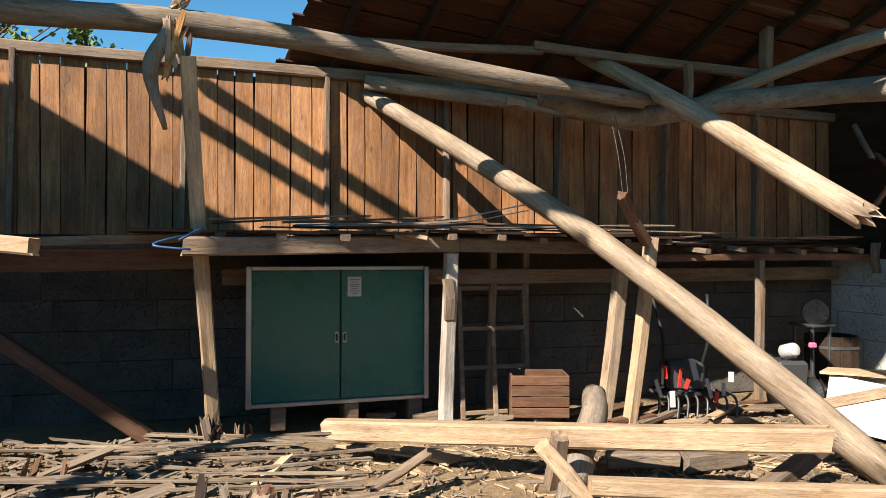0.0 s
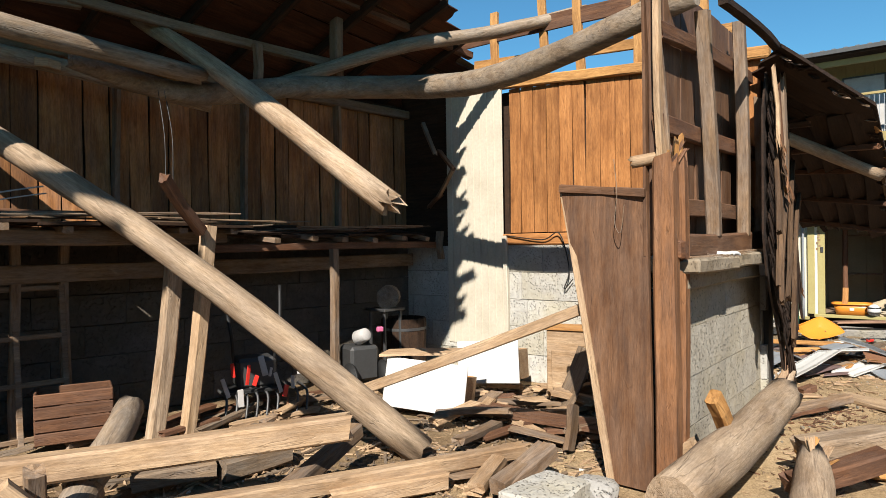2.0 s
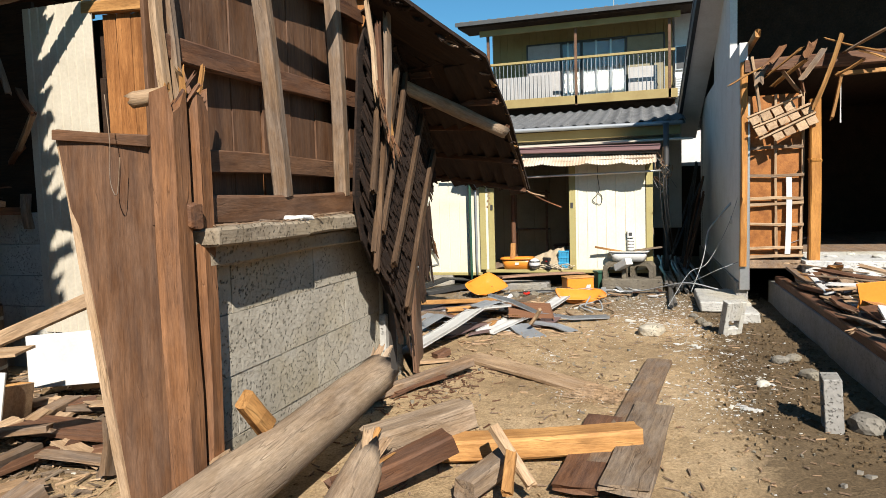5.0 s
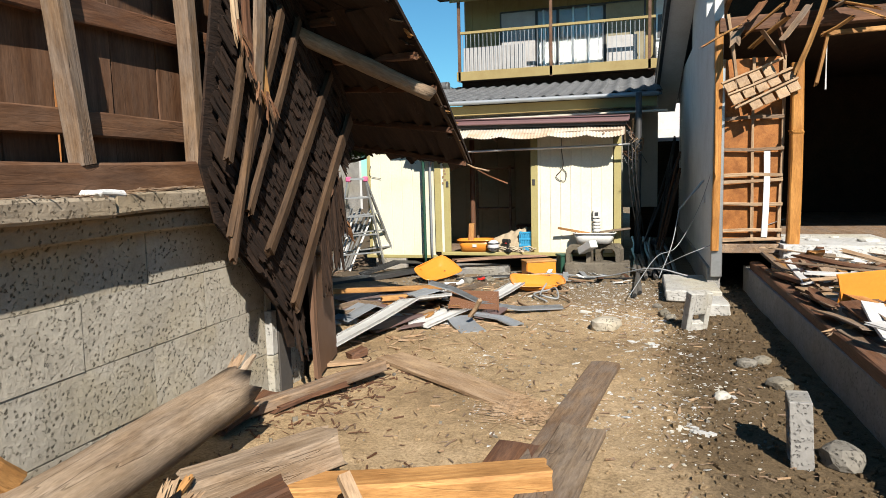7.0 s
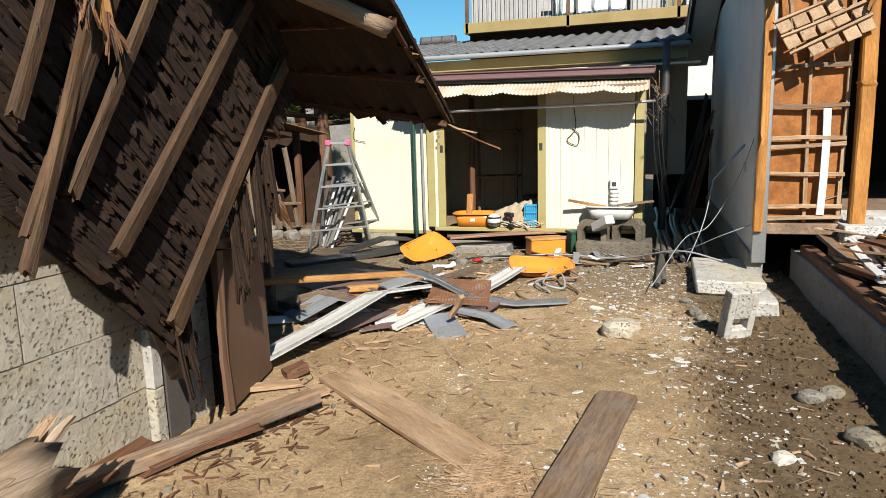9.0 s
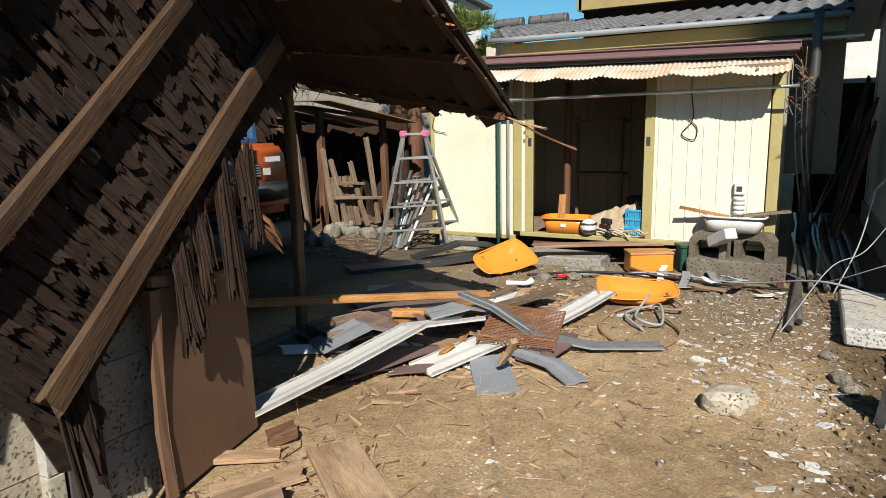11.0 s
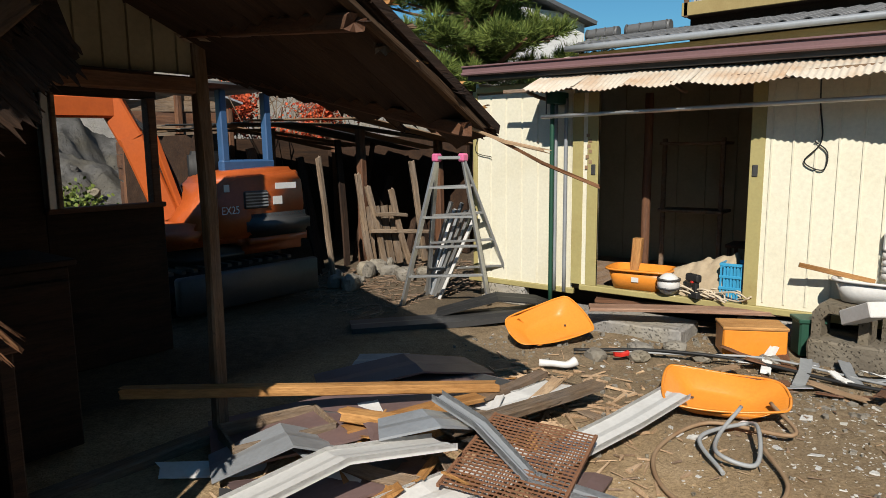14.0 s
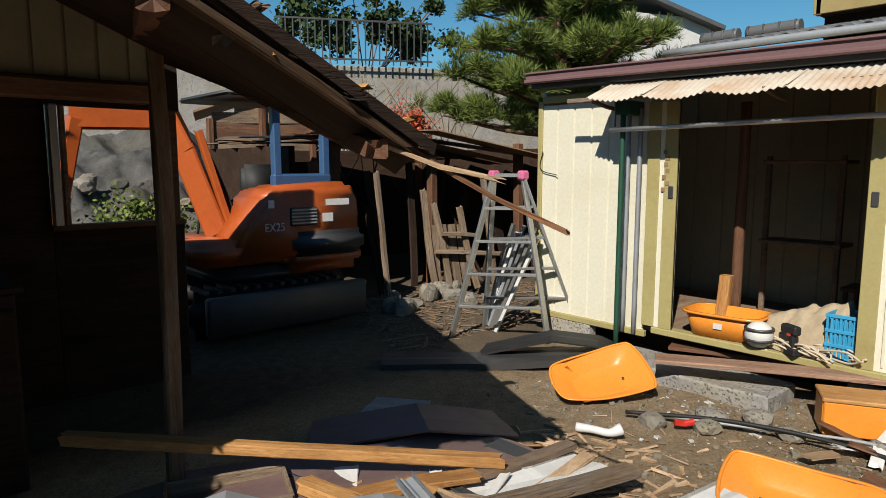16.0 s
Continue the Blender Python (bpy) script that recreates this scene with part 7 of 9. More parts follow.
timber("brown_timber", (4.7, 1.59, 0.1), (4.71, 1.11, 0.3), 0.1, 0.07, M_FRESH, "orange-brown squared timber by the leaning door panel", "timber", rag0=0.01, rag1=0.01)
timber("stub_timber", (4.86, 0.97, 0.42), (4.72, 1.01, 0.58), 0.08, 0.09, M_ORANGE, "short orange timber stub poking from the pile", "timber", rag0=0.01, rag1=0.01)
timber("cracked_beam", (5.33, 0.65, 0.18), (5.82, 0.28, 0.22), 0.2, 0.15, M_LOG_PALE, "cracked pale squared beam on the timber heap", "beam", rag0=0.05, rag1=0.05)
timber("orange_beam", (5.56, 0.41, 0.1), (5.95, -0.67, 0.1), 0.17, 0.12, M_ORANGE, "fresh orange squared beam lying on the soil", "beam", rag0=0.02, rag1=0.02)
timber("brown_beam", (4.85, 0.63, 0.14), (5.37, 0.27, 0.2), 0.14, 0.11, M_BROWN, "reddish brown mortised beam on the heap", "beam", rag0=0.03, rag1=0.03)
timber("crossed_stick", (5.4, 0.01, 0.3), (5.19, -0.2, 0.1), 0.05, 0.04, M_FRESH, "thin pale stick crossing the orange beam", "stick", rag0=0.01, rag1=0.01)
timber("crossed_stick", (5.25, -0.11, 0.22), (5.07, -0.1, 0.12), 0.05, 0.04, M_ORANGE, "thin orange stick under the crossing stick", "stick", rag0=0.01, rag1=0.01)
timber("dark_timber", (5.12, 0.1, 0.08), (5.5, -0.03, 0.1), 0.11, 0.1, M_GREYWOOD, "dark weathered squared timber on the soil", "timber", rag0=0.01, rag1=0.01)
timber("flat_plank", (5.31, -0.38, 0.05), (6.4, -0.48, 0.05), 0.22, 0.035, M_BROWN, "dark brown plank lying flat on the sand", "plank", rag0=0.02, rag1=0.02)
timber("flat_plank", (5.27, -0.61, 0.09), (6.61, -0.78, 0.07), 0.24, 0.04, M_GREYWOOD, "dark grey plank lying flat on the sand", "plank", rag0=0.02, rag1=0.02)
timber("flat_plank", (5.64, -0.51, 0.03), (8.0, -0.84, 0.04), 0.2, 0.04, M_TIMBER, "long sand-dusted plank lying flat on the soil", "plank", rag0=0.02, rag1=0.02)
timber("low_timber", (6.43, 1.22, 0.06), (7.45, 0.7, 0.08), 0.09, 0.07, M_TIMBER, "long brown timber beside the stone wall foot", "timber", rag0=0.03, rag1=0.03)
timber("low_timber", (6.66, 1.1, 0.04), (7.12, 0.86, 0.05), 0.14, 0.03, M_BROWN, "red-brown timber lying in the rubble", "board", rag0=0.05, rag1=0.05)
timber("low_board", (6.24, 1.2, 0.05), (6.79, 1.21, 0.06), 0.16, 0.03, M_BROWN, "red-brown timber lying in the rubble", "board", rag0=0.06, rag1=0.06)
timber("dusty_plank", (7.96, 0.82, 0.01), (7.09, -0.34, 0.01), 0.24, 0.03, M_FRESH, "sand-covered plank sunk in the soil", "plank", rag0=0.02, rag1=0.02)
timber("board", (12.69, 1.62, 0.16), (13.16, 0.12, 0.2), 0.16, 0.03, M_BROWN, "long reddish plank resting before the shed sill", "plank", rag0=0.0, rag1=0.0)
timber("sheet_strip", (7.6, 1.21, 0.02), (7.78, 0.97, 0.03), 0.1, 0.02, M_FRESH, "pale sawn board lying flat on the rubble", "board", rag0=0.04, rag1=0.04)
timber("board", (7.4, 0.99, 0.02), (7.68, 0.77, 0.03), 0.13, 0.02, M_FRESH, "pale sawn board lying flat on the rubble", "board", rag0=0.02, rag1=0.02)
timber("offcut", (7.86, 1.12, 0.03), (7.96, 1.04, 0.04), 0.1, 0.06, M_BROWN, "small reddish timber offcut on the sand", "timber", rag0=0.01, rag1=0.01)
timber("long_rail", (8.86, 2.3, 0.3), (10.37, 1.13, 0.16), 0.07, 0.05, M_ORANGE, "long nail-pitted orange rail over the sheet heap", "rail", rag0=0.02, rag1=0.02)
timber("yellow_stick", (9.58, 1.52, 0.16), (9.7, 1.0, 0.16), 0.09, 0.05, M_ORANGE, "yellow painted timber with splintered end", "timber", rag0=0.03, rag1=0.03)
timber("yellow_stick", (9.55, 1.47, 0.1), (10.22, 1.14, 0.12), 0.1, 0.03, M_ORANGE, "yellowed board in the sheet heap", "board", rag0=0.02, rag1=0.02)
timber("yellow_stick", (10.25, 1.15, 0.12), (10.84, 1.11, 0.1), 0.08, 0.03, M_TIMBER, "yellow-grey board in the sheet heap", "board", rag0=0.02, rag1=0.02)
timber("grey_board", (9.7, 0.93, 0.18), (10.78, 0.72, 0.14), 0.1, 0.04, M_GREYWOOD, "long grey board lying over the sheet heap", "board", rag0=0.02, rag1=0.02)
timber("pale_board", (10.19, 0.86, 0.1), (10.86, 1.02, 0.08), 0.07, 0.02, M_FRESH, "pale lath in the sheet heap", "lath", rag0=0.02, rag1=0.02)
timber("pale_board", (10.01, 1.27, 0.1), (10.09, 0.98, 0.1), 0.03, 0.02, M_FRESH, "thin pale lath in the sheet heap", "lath", rag0=0.01, rag1=0.01)
timber("pale_stick", (9.08, 0.44, 0.1), (9.03, 0.34, 0.28), 0.045, 0.03, M_FRESH, "short pale stick standing in the sheet heap", "stick", rag0=0.01, rag1=0.01)
timber("long_plank", (12.13, 1.41, 0.22), (12.88, -0.03, 0.23), 0.17, 0.025, M_PINKPLANK, "long reddish plank bridging to the yellow step", "plank", rag0=0.01, rag1=0.01)

# ---- the yard: tubs, ladder, step, blocks, pipes ----
def barrow_tray(m, label):
    """A tapered wheelbarrow tray lying loose."""
    t = empty("barrow_tray", m, label, "barrow tray", "barrow trays")
    n = 24
    rings = []
    for k, (z, s) in enumerate(((0.0, 0.52), (0.03, 0.62), (0.20, 1.0), (0.20, 0.985), (0.035, 0.60), (0.012, 0.50))):
        ring = []
        for i in range(n):
            a = 2 * math.pi * i / n
            c, sn = math.cos(a), math.sin(a)
            x = math.copysign(abs(c) ** 0.5, c) * 0.40 * s
            y = math.copysign(abs(sn) ** 0.5, sn) * (0.27 - 0.07 * c) * s
            ring.append((x + 0.06 * s * (c > 0), y, z + 0.05 * (c > 0.3) * (s > 0.9)))
        rings.append(ring)
    v = [p for r in rings for p in r]
    f = []
    for i in range(5):
        for j in range(n):
            k = (j + 1) % n
            f.append((i * n + j, i * n + k, (i + 1) * n + k, (i + 1) * n + j))
    f += [tuple(range(n - 1, -1, -1)), tuple(range(5 * n, 6 * n))]
    attach("pan", mesh_of("pan", v, f, M_YELLOW, True), t)
    me, base = tube_mesh("rolled_rim", [rings[2][i % n] for i in range(0, n + 1, 2)], [0.011, 0.011], M_YELLOW, 6, 48)
    attach("rolled_rim", me, t, base)
    boxpart("bolt", (0.02, 0.02, 0.01), (-0.18, 0.02, 0.045), M_STEEL, t, 0.002)


def leaned(x, y, z, rz, lean, scale):
    """Lying with its top leaned towards the walker's end of the yard."""
    ax = Vector((0.576, -0.817, 0))
    return Matrix.Translation((x, y, z)) @ Matrix.Rotation(radians(lean), 4, ax) @ pose(0, 0, 0, 0, 0, rz) @ Matrix.Diagonal((scale, scale, scale * 0.65, 1))


barrow_tray(leaned(11.82, 1.60, 0.07, 150, 30, 0.74), "amber wheelbarrow tray tipped on its side in the yard")
barrow_tray(leaned(11.12, 0.14, 0.03, -72, 12, 0.76), "amber wheelbarrow tray lying flat on the soil")


def stepladder():
    L = empty("stepladder", pose(0, 0, 0), "aluminium stepladder with pink top caps in the yard", "ladder")
    tops = [Vector((12.30, 3.08, 1.40)), Vector((12.42, 2.86, 1.40))]
    feet_a = [Vector((12.02, 3.30, 0.0)), Vector((12.50, 2.62, 0.02))]
    feet_b = [Vector((12.55, 3.42, 0.0)), Vector((12.80, 2.55, 0.10))]
    for feet in (feet_a, feet_b):
        s0 = timber("rail", feet[0], tops[0], 0.055, 0.025, M_ALU, parent=L, warp=0.0)
        s1 = timber("rail", feet[1], tops[1], 0.055, 0.025, M_ALU, parent=L, warp=0.0)
        for k in range(1, 5):
            f = k / 5
            timber("rung", feet[0].lerp(tops[0], f), feet[1].lerp(tops[1], f), 0.05, 0.022, M_ALU, parent=L, warp=0.0)
    for t in tops:
        boxpart("top_cap", (0.09, 0.07, 0.08), t + Vector((0, 0, 0.0)), M_PINK, L, 0.015)
    timber("top_bar", tops[0], tops[1], 0.08, 0.03, M_ALU, parent=L, warp=0.0)


stepladder()
for k in range(8):
    timber("sash_bar", (12.68 - 0.03 * k, 3.55 - 0.05 * k, 0.0), (12.74 - 0.02 * k, 3.25 - 0.06 * k, 0.95 - 0.07 * (k % 3)), 0.045, 0.03, rng.choice([M_ALU, M_WHITE, M_GREY]), "pale metal window bar leaning behind the stepladder", "bar", group="bars behind the ladder", warp=0.0)

stp = empty("yellow_step", pose(12.40, 0.28, 0.0, 0, 0, -62), "yellow painted wooden step box before the shed", "step")
boxpart("top", (0.44, 0.26, 0.025), (0, 0.0, 0.20), M_ORANGE, stp)
boxpart("front", (0.42, 0.02, 0.185), (0, -0.115, 0.095), M_YELLOW, stp)
boxpart("back", (0.42, 0.02, 0.185), (0, 0.115, 0.095), M_YELLOW, stp)
for x in (-0.205, 0.205):
    boxpart("side", (0.02, 0.22, 0.185), (x, 0, 0.095), M_YELLOW, stp)
slab("door_stone", 0.42, 1.25, 0.12, (12.44, 1.35, 0.05), M_CONCRETE, None, 8)
tagged(bpy.data.objects["door_stone"], "grey concrete doorstep slab before the shed", "slab")


def arch_block(m):
    b = empty("arched_block", m, "dark concrete arched block before the shed", "block", "arched blocks")
    prof_o = [(-0.17, 0), (-0.17, 0.17), (-0.12, 0.24), (0.12, 0.24), (0.17, 0.17), (0.17, 0)]
    prof_i = [(-0.11, 0), (-0.11, 0.12), (-0.07, 0.175), (0.07, 0.175), (0.11, 0.12), (0.11, 0)]
    v = []
    for y in (-0.10, 0.10):
        v += [(x, y, z) for x, z in prof_o] + [(x, y, z) for x, z in prof_i]
    f = []
    for i in range(5):
        f += [(i, i + 1, 12 + i + 1, 12 + i), (6 + i + 1, 6 + i, 18 + i, 18 + i + 1), (i, 6 + i, 6 + i + 1, i + 1), (12 + i + 1, 18 + i + 1, 18 + i, 12 + i)]
    f += [(0, 12, 18, 6), (5, 11, 23, 17)]
    attach("body", mesh_of("body", v, f, M_OLDBLOCK), b)


plinth = slab("plinth_slab", 0.42, 0.86, 0.20, (12.52, -0.52, 0.08), M_OLDBLOCK, None, 12)
tagged(plinth, "rough concrete plinth below the arched blocks", "slab")
arch_block(pose(12.48, -0.28, 0.18, 0, 0, 82))
arch_block(pose(12.58, -0.68, 0.18, 0, 0, 76))
sink = tub("white_sink", pose(12.58, -0.48, 0.43, 0, 0, 84), 0.56, 0.34, 0.15, M_WHITE, "white plastic sink basin on the arched blocks", lipw=0.015)
boxpart("green_white_box", (0.30, 0.12, 0.10), (12.30, -0.40, 0.40), M_WHITE, None, 0.006, rz=40, ry=24)
gw = bpy.data.objects["green_white_box"]
tagged(gw, "white box with green side leaning on the blocks", "box")
attach("green_side", bm_mesh("green_side", box_bm(0.296, 0.004, 0.09), M_DGREEN), gw, pose(0, -0.063, 0))
timber("orange_stick", (12.52, 0.02, 0.66), (12.62, -0.42, 0.55), 0.035, 0.03, M_ORANGE, "orange wooden stick resting on the sink", "stick")
timber("grey_offcut", (12.55, -0.55, 0.60), (12.62, -0.95, 0.62), 0.12, 0.02, M_GREYWOOD, "grey board offcut across the sink", "board", rag0=0.02)
mt = empty("water_meter", pose(12.66, -0.50, 0.58), "white ribbed water fitting on the sink", "fitting")
for k in range(4):
    bm = bmesh.new()
    bmesh.ops.create_cone(bm, cap_ends=True, segments=14, radius1=0.055, radius2=0.05, depth=0.04)
    attach("ring", bm_mesh("ring", bm, M_WHITE, True), mt, pose(0, 0, 0.02 + k * 0.045))
boxpart("head", (0.07, 0.10, 0.12), (0, 0, 0.25), M_WHITE, mt, 0.01)
boxpart("dial", (0.006, 0.05, 0.05), (-0.037, 0, 0.25), M_STEEL, mt, 0.01)
wed = empty("green_bin", pose(12.52, -0.06, 0.02, 0, 0, 30), "dark green plastic bin beside the step", "bin")
boxpart("body", (0.16, 0.16, 0.24), (0, 0, 0.12), M_DGREEN, wed, 0.012)
boxpart("rim", (0.185, 0.185, 0.03), (0, 0, 0.25), M_DGREEN, wed, 0.006)


def cinder(m, label):
    """A hollow concrete block standing on end."""
    b = empty("concrete_block", m, label, "block", "concrete blocks")
    boxpart("web", (0.10, 0.022, 0.34), (0, -0.085, 0.17), M_CONCRETE, b, 0.004)
    boxpart("web", (0.10, 0.022, 0.34), (0, 0.085, 0.17), M_CONCRETE, b, 0.004)
    for z in (0.013, 0.12, 0.225, 0.327):
        boxpart("cross_web", (0.10, 0.15, 0.026), (0, 0, z), M_CONCRETE, b, 0.004)


cinder(pose(6.62, -1.80, -0.02, 0, 3, 84), "grey hollow concrete block standing in the damp soil")
vb = empty("vented_block", pose(9.36, -1.53, 0.0, 0, -14, 28), "pale concrete block with oval hole leaning on rubble", "block")
for a, s in (((0, -0.08, 0.18), (0.09, 0.05, 0.36)), ((0, 0.08, 0.18), (0.09, 0.05, 0.36)), ((0, 0, 0.04), (0.09, 0.12, 0.08)), ((0, 0, 0.26), (0.09, 0.12, 0.20))):
    boxpart("web", s, a, M_TUFF_WHITE, vb, 0.006)
slab("concrete_slab", 1.15, 0.55, 0.12, (11.15, -1.62, 0.07), M_TUFF_WHITE, None, 14)
tagged(bpy.data.objects["concrete_slab"], "pale broken concrete slab lying in the yard", "slab")
slab("concrete_slab", 0.45, 0.30, 0.12, (10.15, -1.75, 0.06), M_TUFF_WHITE, None, 15)
tagged(bpy.data.objects["concrete_slab.001"], "pale broken concrete piece beside the foundation", "slab")
rubble_stone("pale_stone", (9.25, -0.78, -0.02), (0.34, 0.24, 0.16), M_TUFF, "pale squared stone lying in the sand", 4)
for k, (x, y, s) in enumerate(((6.62, -1.98, 0.26), (7.75, -1.92, 0.20), (8.25, -1.80, 0.16), (8.35, -1.92, 0.15), (9.75, -1.35, 0.14), (9.9, -1.30, 0.16), (10.3, -1.25, 0.12), (11.9, 0.9, 0.22), (12.1, 0.72, 0.2), (11.75, 0.85, 0.18), (12.15, 0.1, 0.2), (11.6, 1.1, 0.2), (12.0, 0.5, 0.16), (7.5, -1.55, 0.12))):
    rubble_stone("field_stone", (x, y, -0.01), (s, s * 0.75, s * 0.5), M_ROCK if k != 13 else M_PLASTER, "rounded grey field stone in the soil", 10 + k, "field stones")
for k in range(15):
    y = -1.02 - (k % 9) * 0.065 + rng.uniform(-0.01, 0.01)
    z = 0.04 + 0.055 * (k // 9)
    x0 = 12.2 + rng.uniform(-0.25, 0.3) if k > 1 else 10.75 + k * 0.2
    me, base = tube_mesh("steel_pipe", [(x0, y, z), (x0 + 2.2, y + rng.uniform(-0.05, 0.1), z + 0.02), (x0 + 4.0, y + 0.05, z + 0.06)], [0.026, 0.026], M_PIPE, 12)
    p = attach("steel_pipe", me, None, base, "dark steel pipe lying in a bundle", "pipe", "pipes in the bundle")
    bm = bmesh.new()
    bmesh.ops.create_cone(bm, cap_ends=True, segments=12, radius1=0.02, radius2=0.02, depth=0.012)
    attach("bore", bm_mesh("bore", bm, M_BLACK), p, pose(-0.003, 0, 0, 0, 90, 0))
for k in range(10):
    x = rng.uniform(14.6, 16.6)
    timber("stored_pole", (x, -1.25 + rng.uniform(-0.2, 0.2), 0.0), (x + 0.6, -1.75, rng.uniform(1.2, 2.2)), 0.03, 0.03, rng.choice([M_STEEL, M_BROWN]), "dim pole leaning in the passage", "pole", group="poles in the passage")
timber("passage_fence", (17.8, -0.9, 1.0), (17.8, -2.1, 1.0), 0.03, 2.0, M_PLANK_DARK, "dark plank fence closing the passage", "fence")

# sheets and panels in the heap
def folded(name, pts, w, mat, label, cat="sheet", t=0.012, lip=0.0, tilt=0.0):
    """A long folded strip: a bent line in the yard with width w across it."""
    P = [Vector(p) for p in pts]
    v, f = [], []
    for i, p in enumerate(P):
        d = (P[min(i + 1, len(P) - 1)] - P[max(i - 1, 0)]).normalized()
        s = Vector((-d.y, d.x, 0)).normalized()
        up = Vector((0, 0, 1))
        for a, b in ((-0.5, lip), (-0.5, 0), (-0.12, 0.006), (0.12, -0.004), (0.5, 0), (0.5, lip)):
            q = p + s * a * w + up * (b + a * tilt)
            v += [q, q - up * t]
    n = 12
    for i in range(len(P) - 1):
        for j in range(5):
            a = i * n + 2 * j
            f += [(a, a + 2, a + n + 2, a + n), (a + n + 1, a + n + 3, a + 3, a + 1)]
        a = i * n
        f += [(a, a + n, a + n + 1, a + 1), (a + 10, a + 11, a + n + 11, a + n + 10)]
    e = (len(P) - 1) * n
    for j in range(5):
        f += [(2 * j, 2 * j + 1, 2 * j + 3, 2 * j + 2), (e + 2 * j, e + 2 * j + 2, e + 2 * j + 3, e + 2 * j + 1)]
    return attach(name, mesh_of(name, v, f, mat), None, None, label, cat)


folded("white_siding", [(7.85, 1.42, 0.04), (8.55, 1.22, 0.14), (9.12, 1.06, 0.24), (9.55, 0.85, 0.20)], 0.26, M_WHITE, "long bent white siding panel on the heap", "siding", lip=0.02, tilt=-0.06)
folded("white_siding", [(8.95, 0.92, 0.03), (9.35, 0.74, 0.08), (9.9, 0.6, 0.08)], 0.24, M_WHITE, "short bent white siding panel on the heap", "siding", lip=0.015)
folded("white_siding", [(9.85, 0.55, 0.06), (10.45, 0.40, 0.10), (10.95, 0.32, 0.12)], 0.17, M_WHITE, "ribbed white siding strip on the heap", "siding", lip=0.02)
folded("white_siding", [(10.05, 1.12, 0.08), (10.5, 0.95, 0.09), (10.85, 0.95, 0.06)], 0.26, M_WHITE, "white sheet corner on the heap", "siding", lip=0.01)
folded("grey_flashing", [(9.75, 1.05, 0.30), (9.72, 0.78, 0.24), (9.62, 0.45, 0.12), (9.75, 0.1, 0.05), (10.0, -0.30, 0.03)], 0.07, M_GREY, "twisted grey metal flashing strip on the heap", "flashing", lip=0.025)
folded("grey_sheet", [(9.45, 1.15, 0.22), (9.62, 0.98, 0.26), (9.9, 0.92, 0.16)], 0.22, M_GREY, "bent grey sheet metal on the heap", "sheet")
folded("grey_sheet", [(8.85, 0.36, 0.02), (9.08, 0.50, 0.03), (9.28, 0.62, 0.06)], 0.24, M_GREY, "punched grey metal plate on the sand", "plate")
folded("grey_sheet", [(9.20, 0.02, 0.02), (9.36, 0.22, 0.05), (9.46, 0.50, 0.06)], 0.15, M_GREY, "bent grey sheet metal on the sand", "sheet")
folded("grey_sheet", [(8.95, 1.72, 0.06), (9.25, 1.55, 0.16), (9.5, 1.45, 0.05)], 0.28, M_GREY, "crumpled grey sheet metal under the heap", "sheet")
folded("plum_sheet", [(9.1, 1.95, 0.05), (9.7, 1.6, 0.10), (10.2, 1.45, 0.08), (10.75, 1.5, 0.04)], 0.62, M_MAROON, "flat plum-coloured roofing sheet in the heap", "sheet")
folded("plum_sheet", [(8.7, 1.35, 0.03), (9.2, 1.15, 0.06), (9.6, 1.0, 0.05)], 0.30, M_MAROON, "flat plum-coloured roofing sheet in the heap", "sheet")
folded("plum_sheet", [(9.35, 0.38, 0.04), (9.65, 0.30, 0.08), (9.95, 0.35, 0.05)], 0.20, M_MAROON, "small reddish roofing sheet in the heap", "sheet")
folded("plum_sheet", [(10.0, 2.2, 0.04), (10.5, 1.85, 0.12), (10.95, 1.65, 0.02)], 0.40, M_MAROON, "flat plum-coloured roofing sheet in the heap", "sheet")
folded("slate_sheet", [(10.52, 2.40, 0.02), (10.72, 2.10, 0.03)], 0.30, M_GREY, "grey panel lying flat on the dark soil", "sheet")
folded("dark_tarp_board", [(11.1, 3.05, 0.05), (11.8, 2.45, 0.06), (12.35, 1.98, 0.10)], 0.30, M_STEEL, "long dark roofing board lying before the shed", "board", t=0.05)
folded("dark_tarp", [(11.85, 2.75, 0.05), (12.15, 2.30, 0.20), (12.40, 2.05, 0.16), (12.5, 1.75, 0.05)], 0.34, M_BLACK, "folded black tarpaulin before the shed", "tarpaulin")
mesh_panel = empty("rusty_mesh_panel", pose(9.72, 0.56, 0.14, 3, -6, 12), "rusty brown wire mesh panel on the heap", "mesh panel")
for k in range(20):
    boxpart("wire", (0.62, 0.005, 0.006), (0, -0.24 + k * 0.0252, 0), M_BRICKRED, mesh_panel, 0)
for k in range(25):
    boxpart("wire", (0.005, 0.49, 0.006), (-0.31 + k * 0.0258, 0, 0.005), M_BRICKRED, mesh_panel, 0)
for y in (-0.245, 0.245):
    boxpart("edge", (0.64, 0.014, 0.016), (0, y, 0), M_BRICKRED, mesh_panel, 0)
wire("garden_hose", [(11.15, -0.12, 0.1), (10.9, -0.28, 0.05), (10.85, 0.12, 0.03), (10.4, 0.22, 0.02), (10.05, 0.05, 0.02), (9.95, -0.25, 0.02), (10.35, -0.36, 0.02), (10.7, -0.18, 0.04)], 0.011, M_RUST, "tan garden hose looped on the soil", "hose", steps=60)
wire("grey_cable", [(10.95, -0.02, 0.12), (10.7, 0.02, 0.04), (10.45, -0.05, 0.06), (10.5, -0.2, 0.03), (10.75, -0.15, 0.10), (10.9, -0.05, 0.05), (10.6, 0.08, 0.05), (10.35, -0.1, 0.02)], 0.011, M_CABLE, "grey cable coiled by the barrow tray", "cable", steps=60)
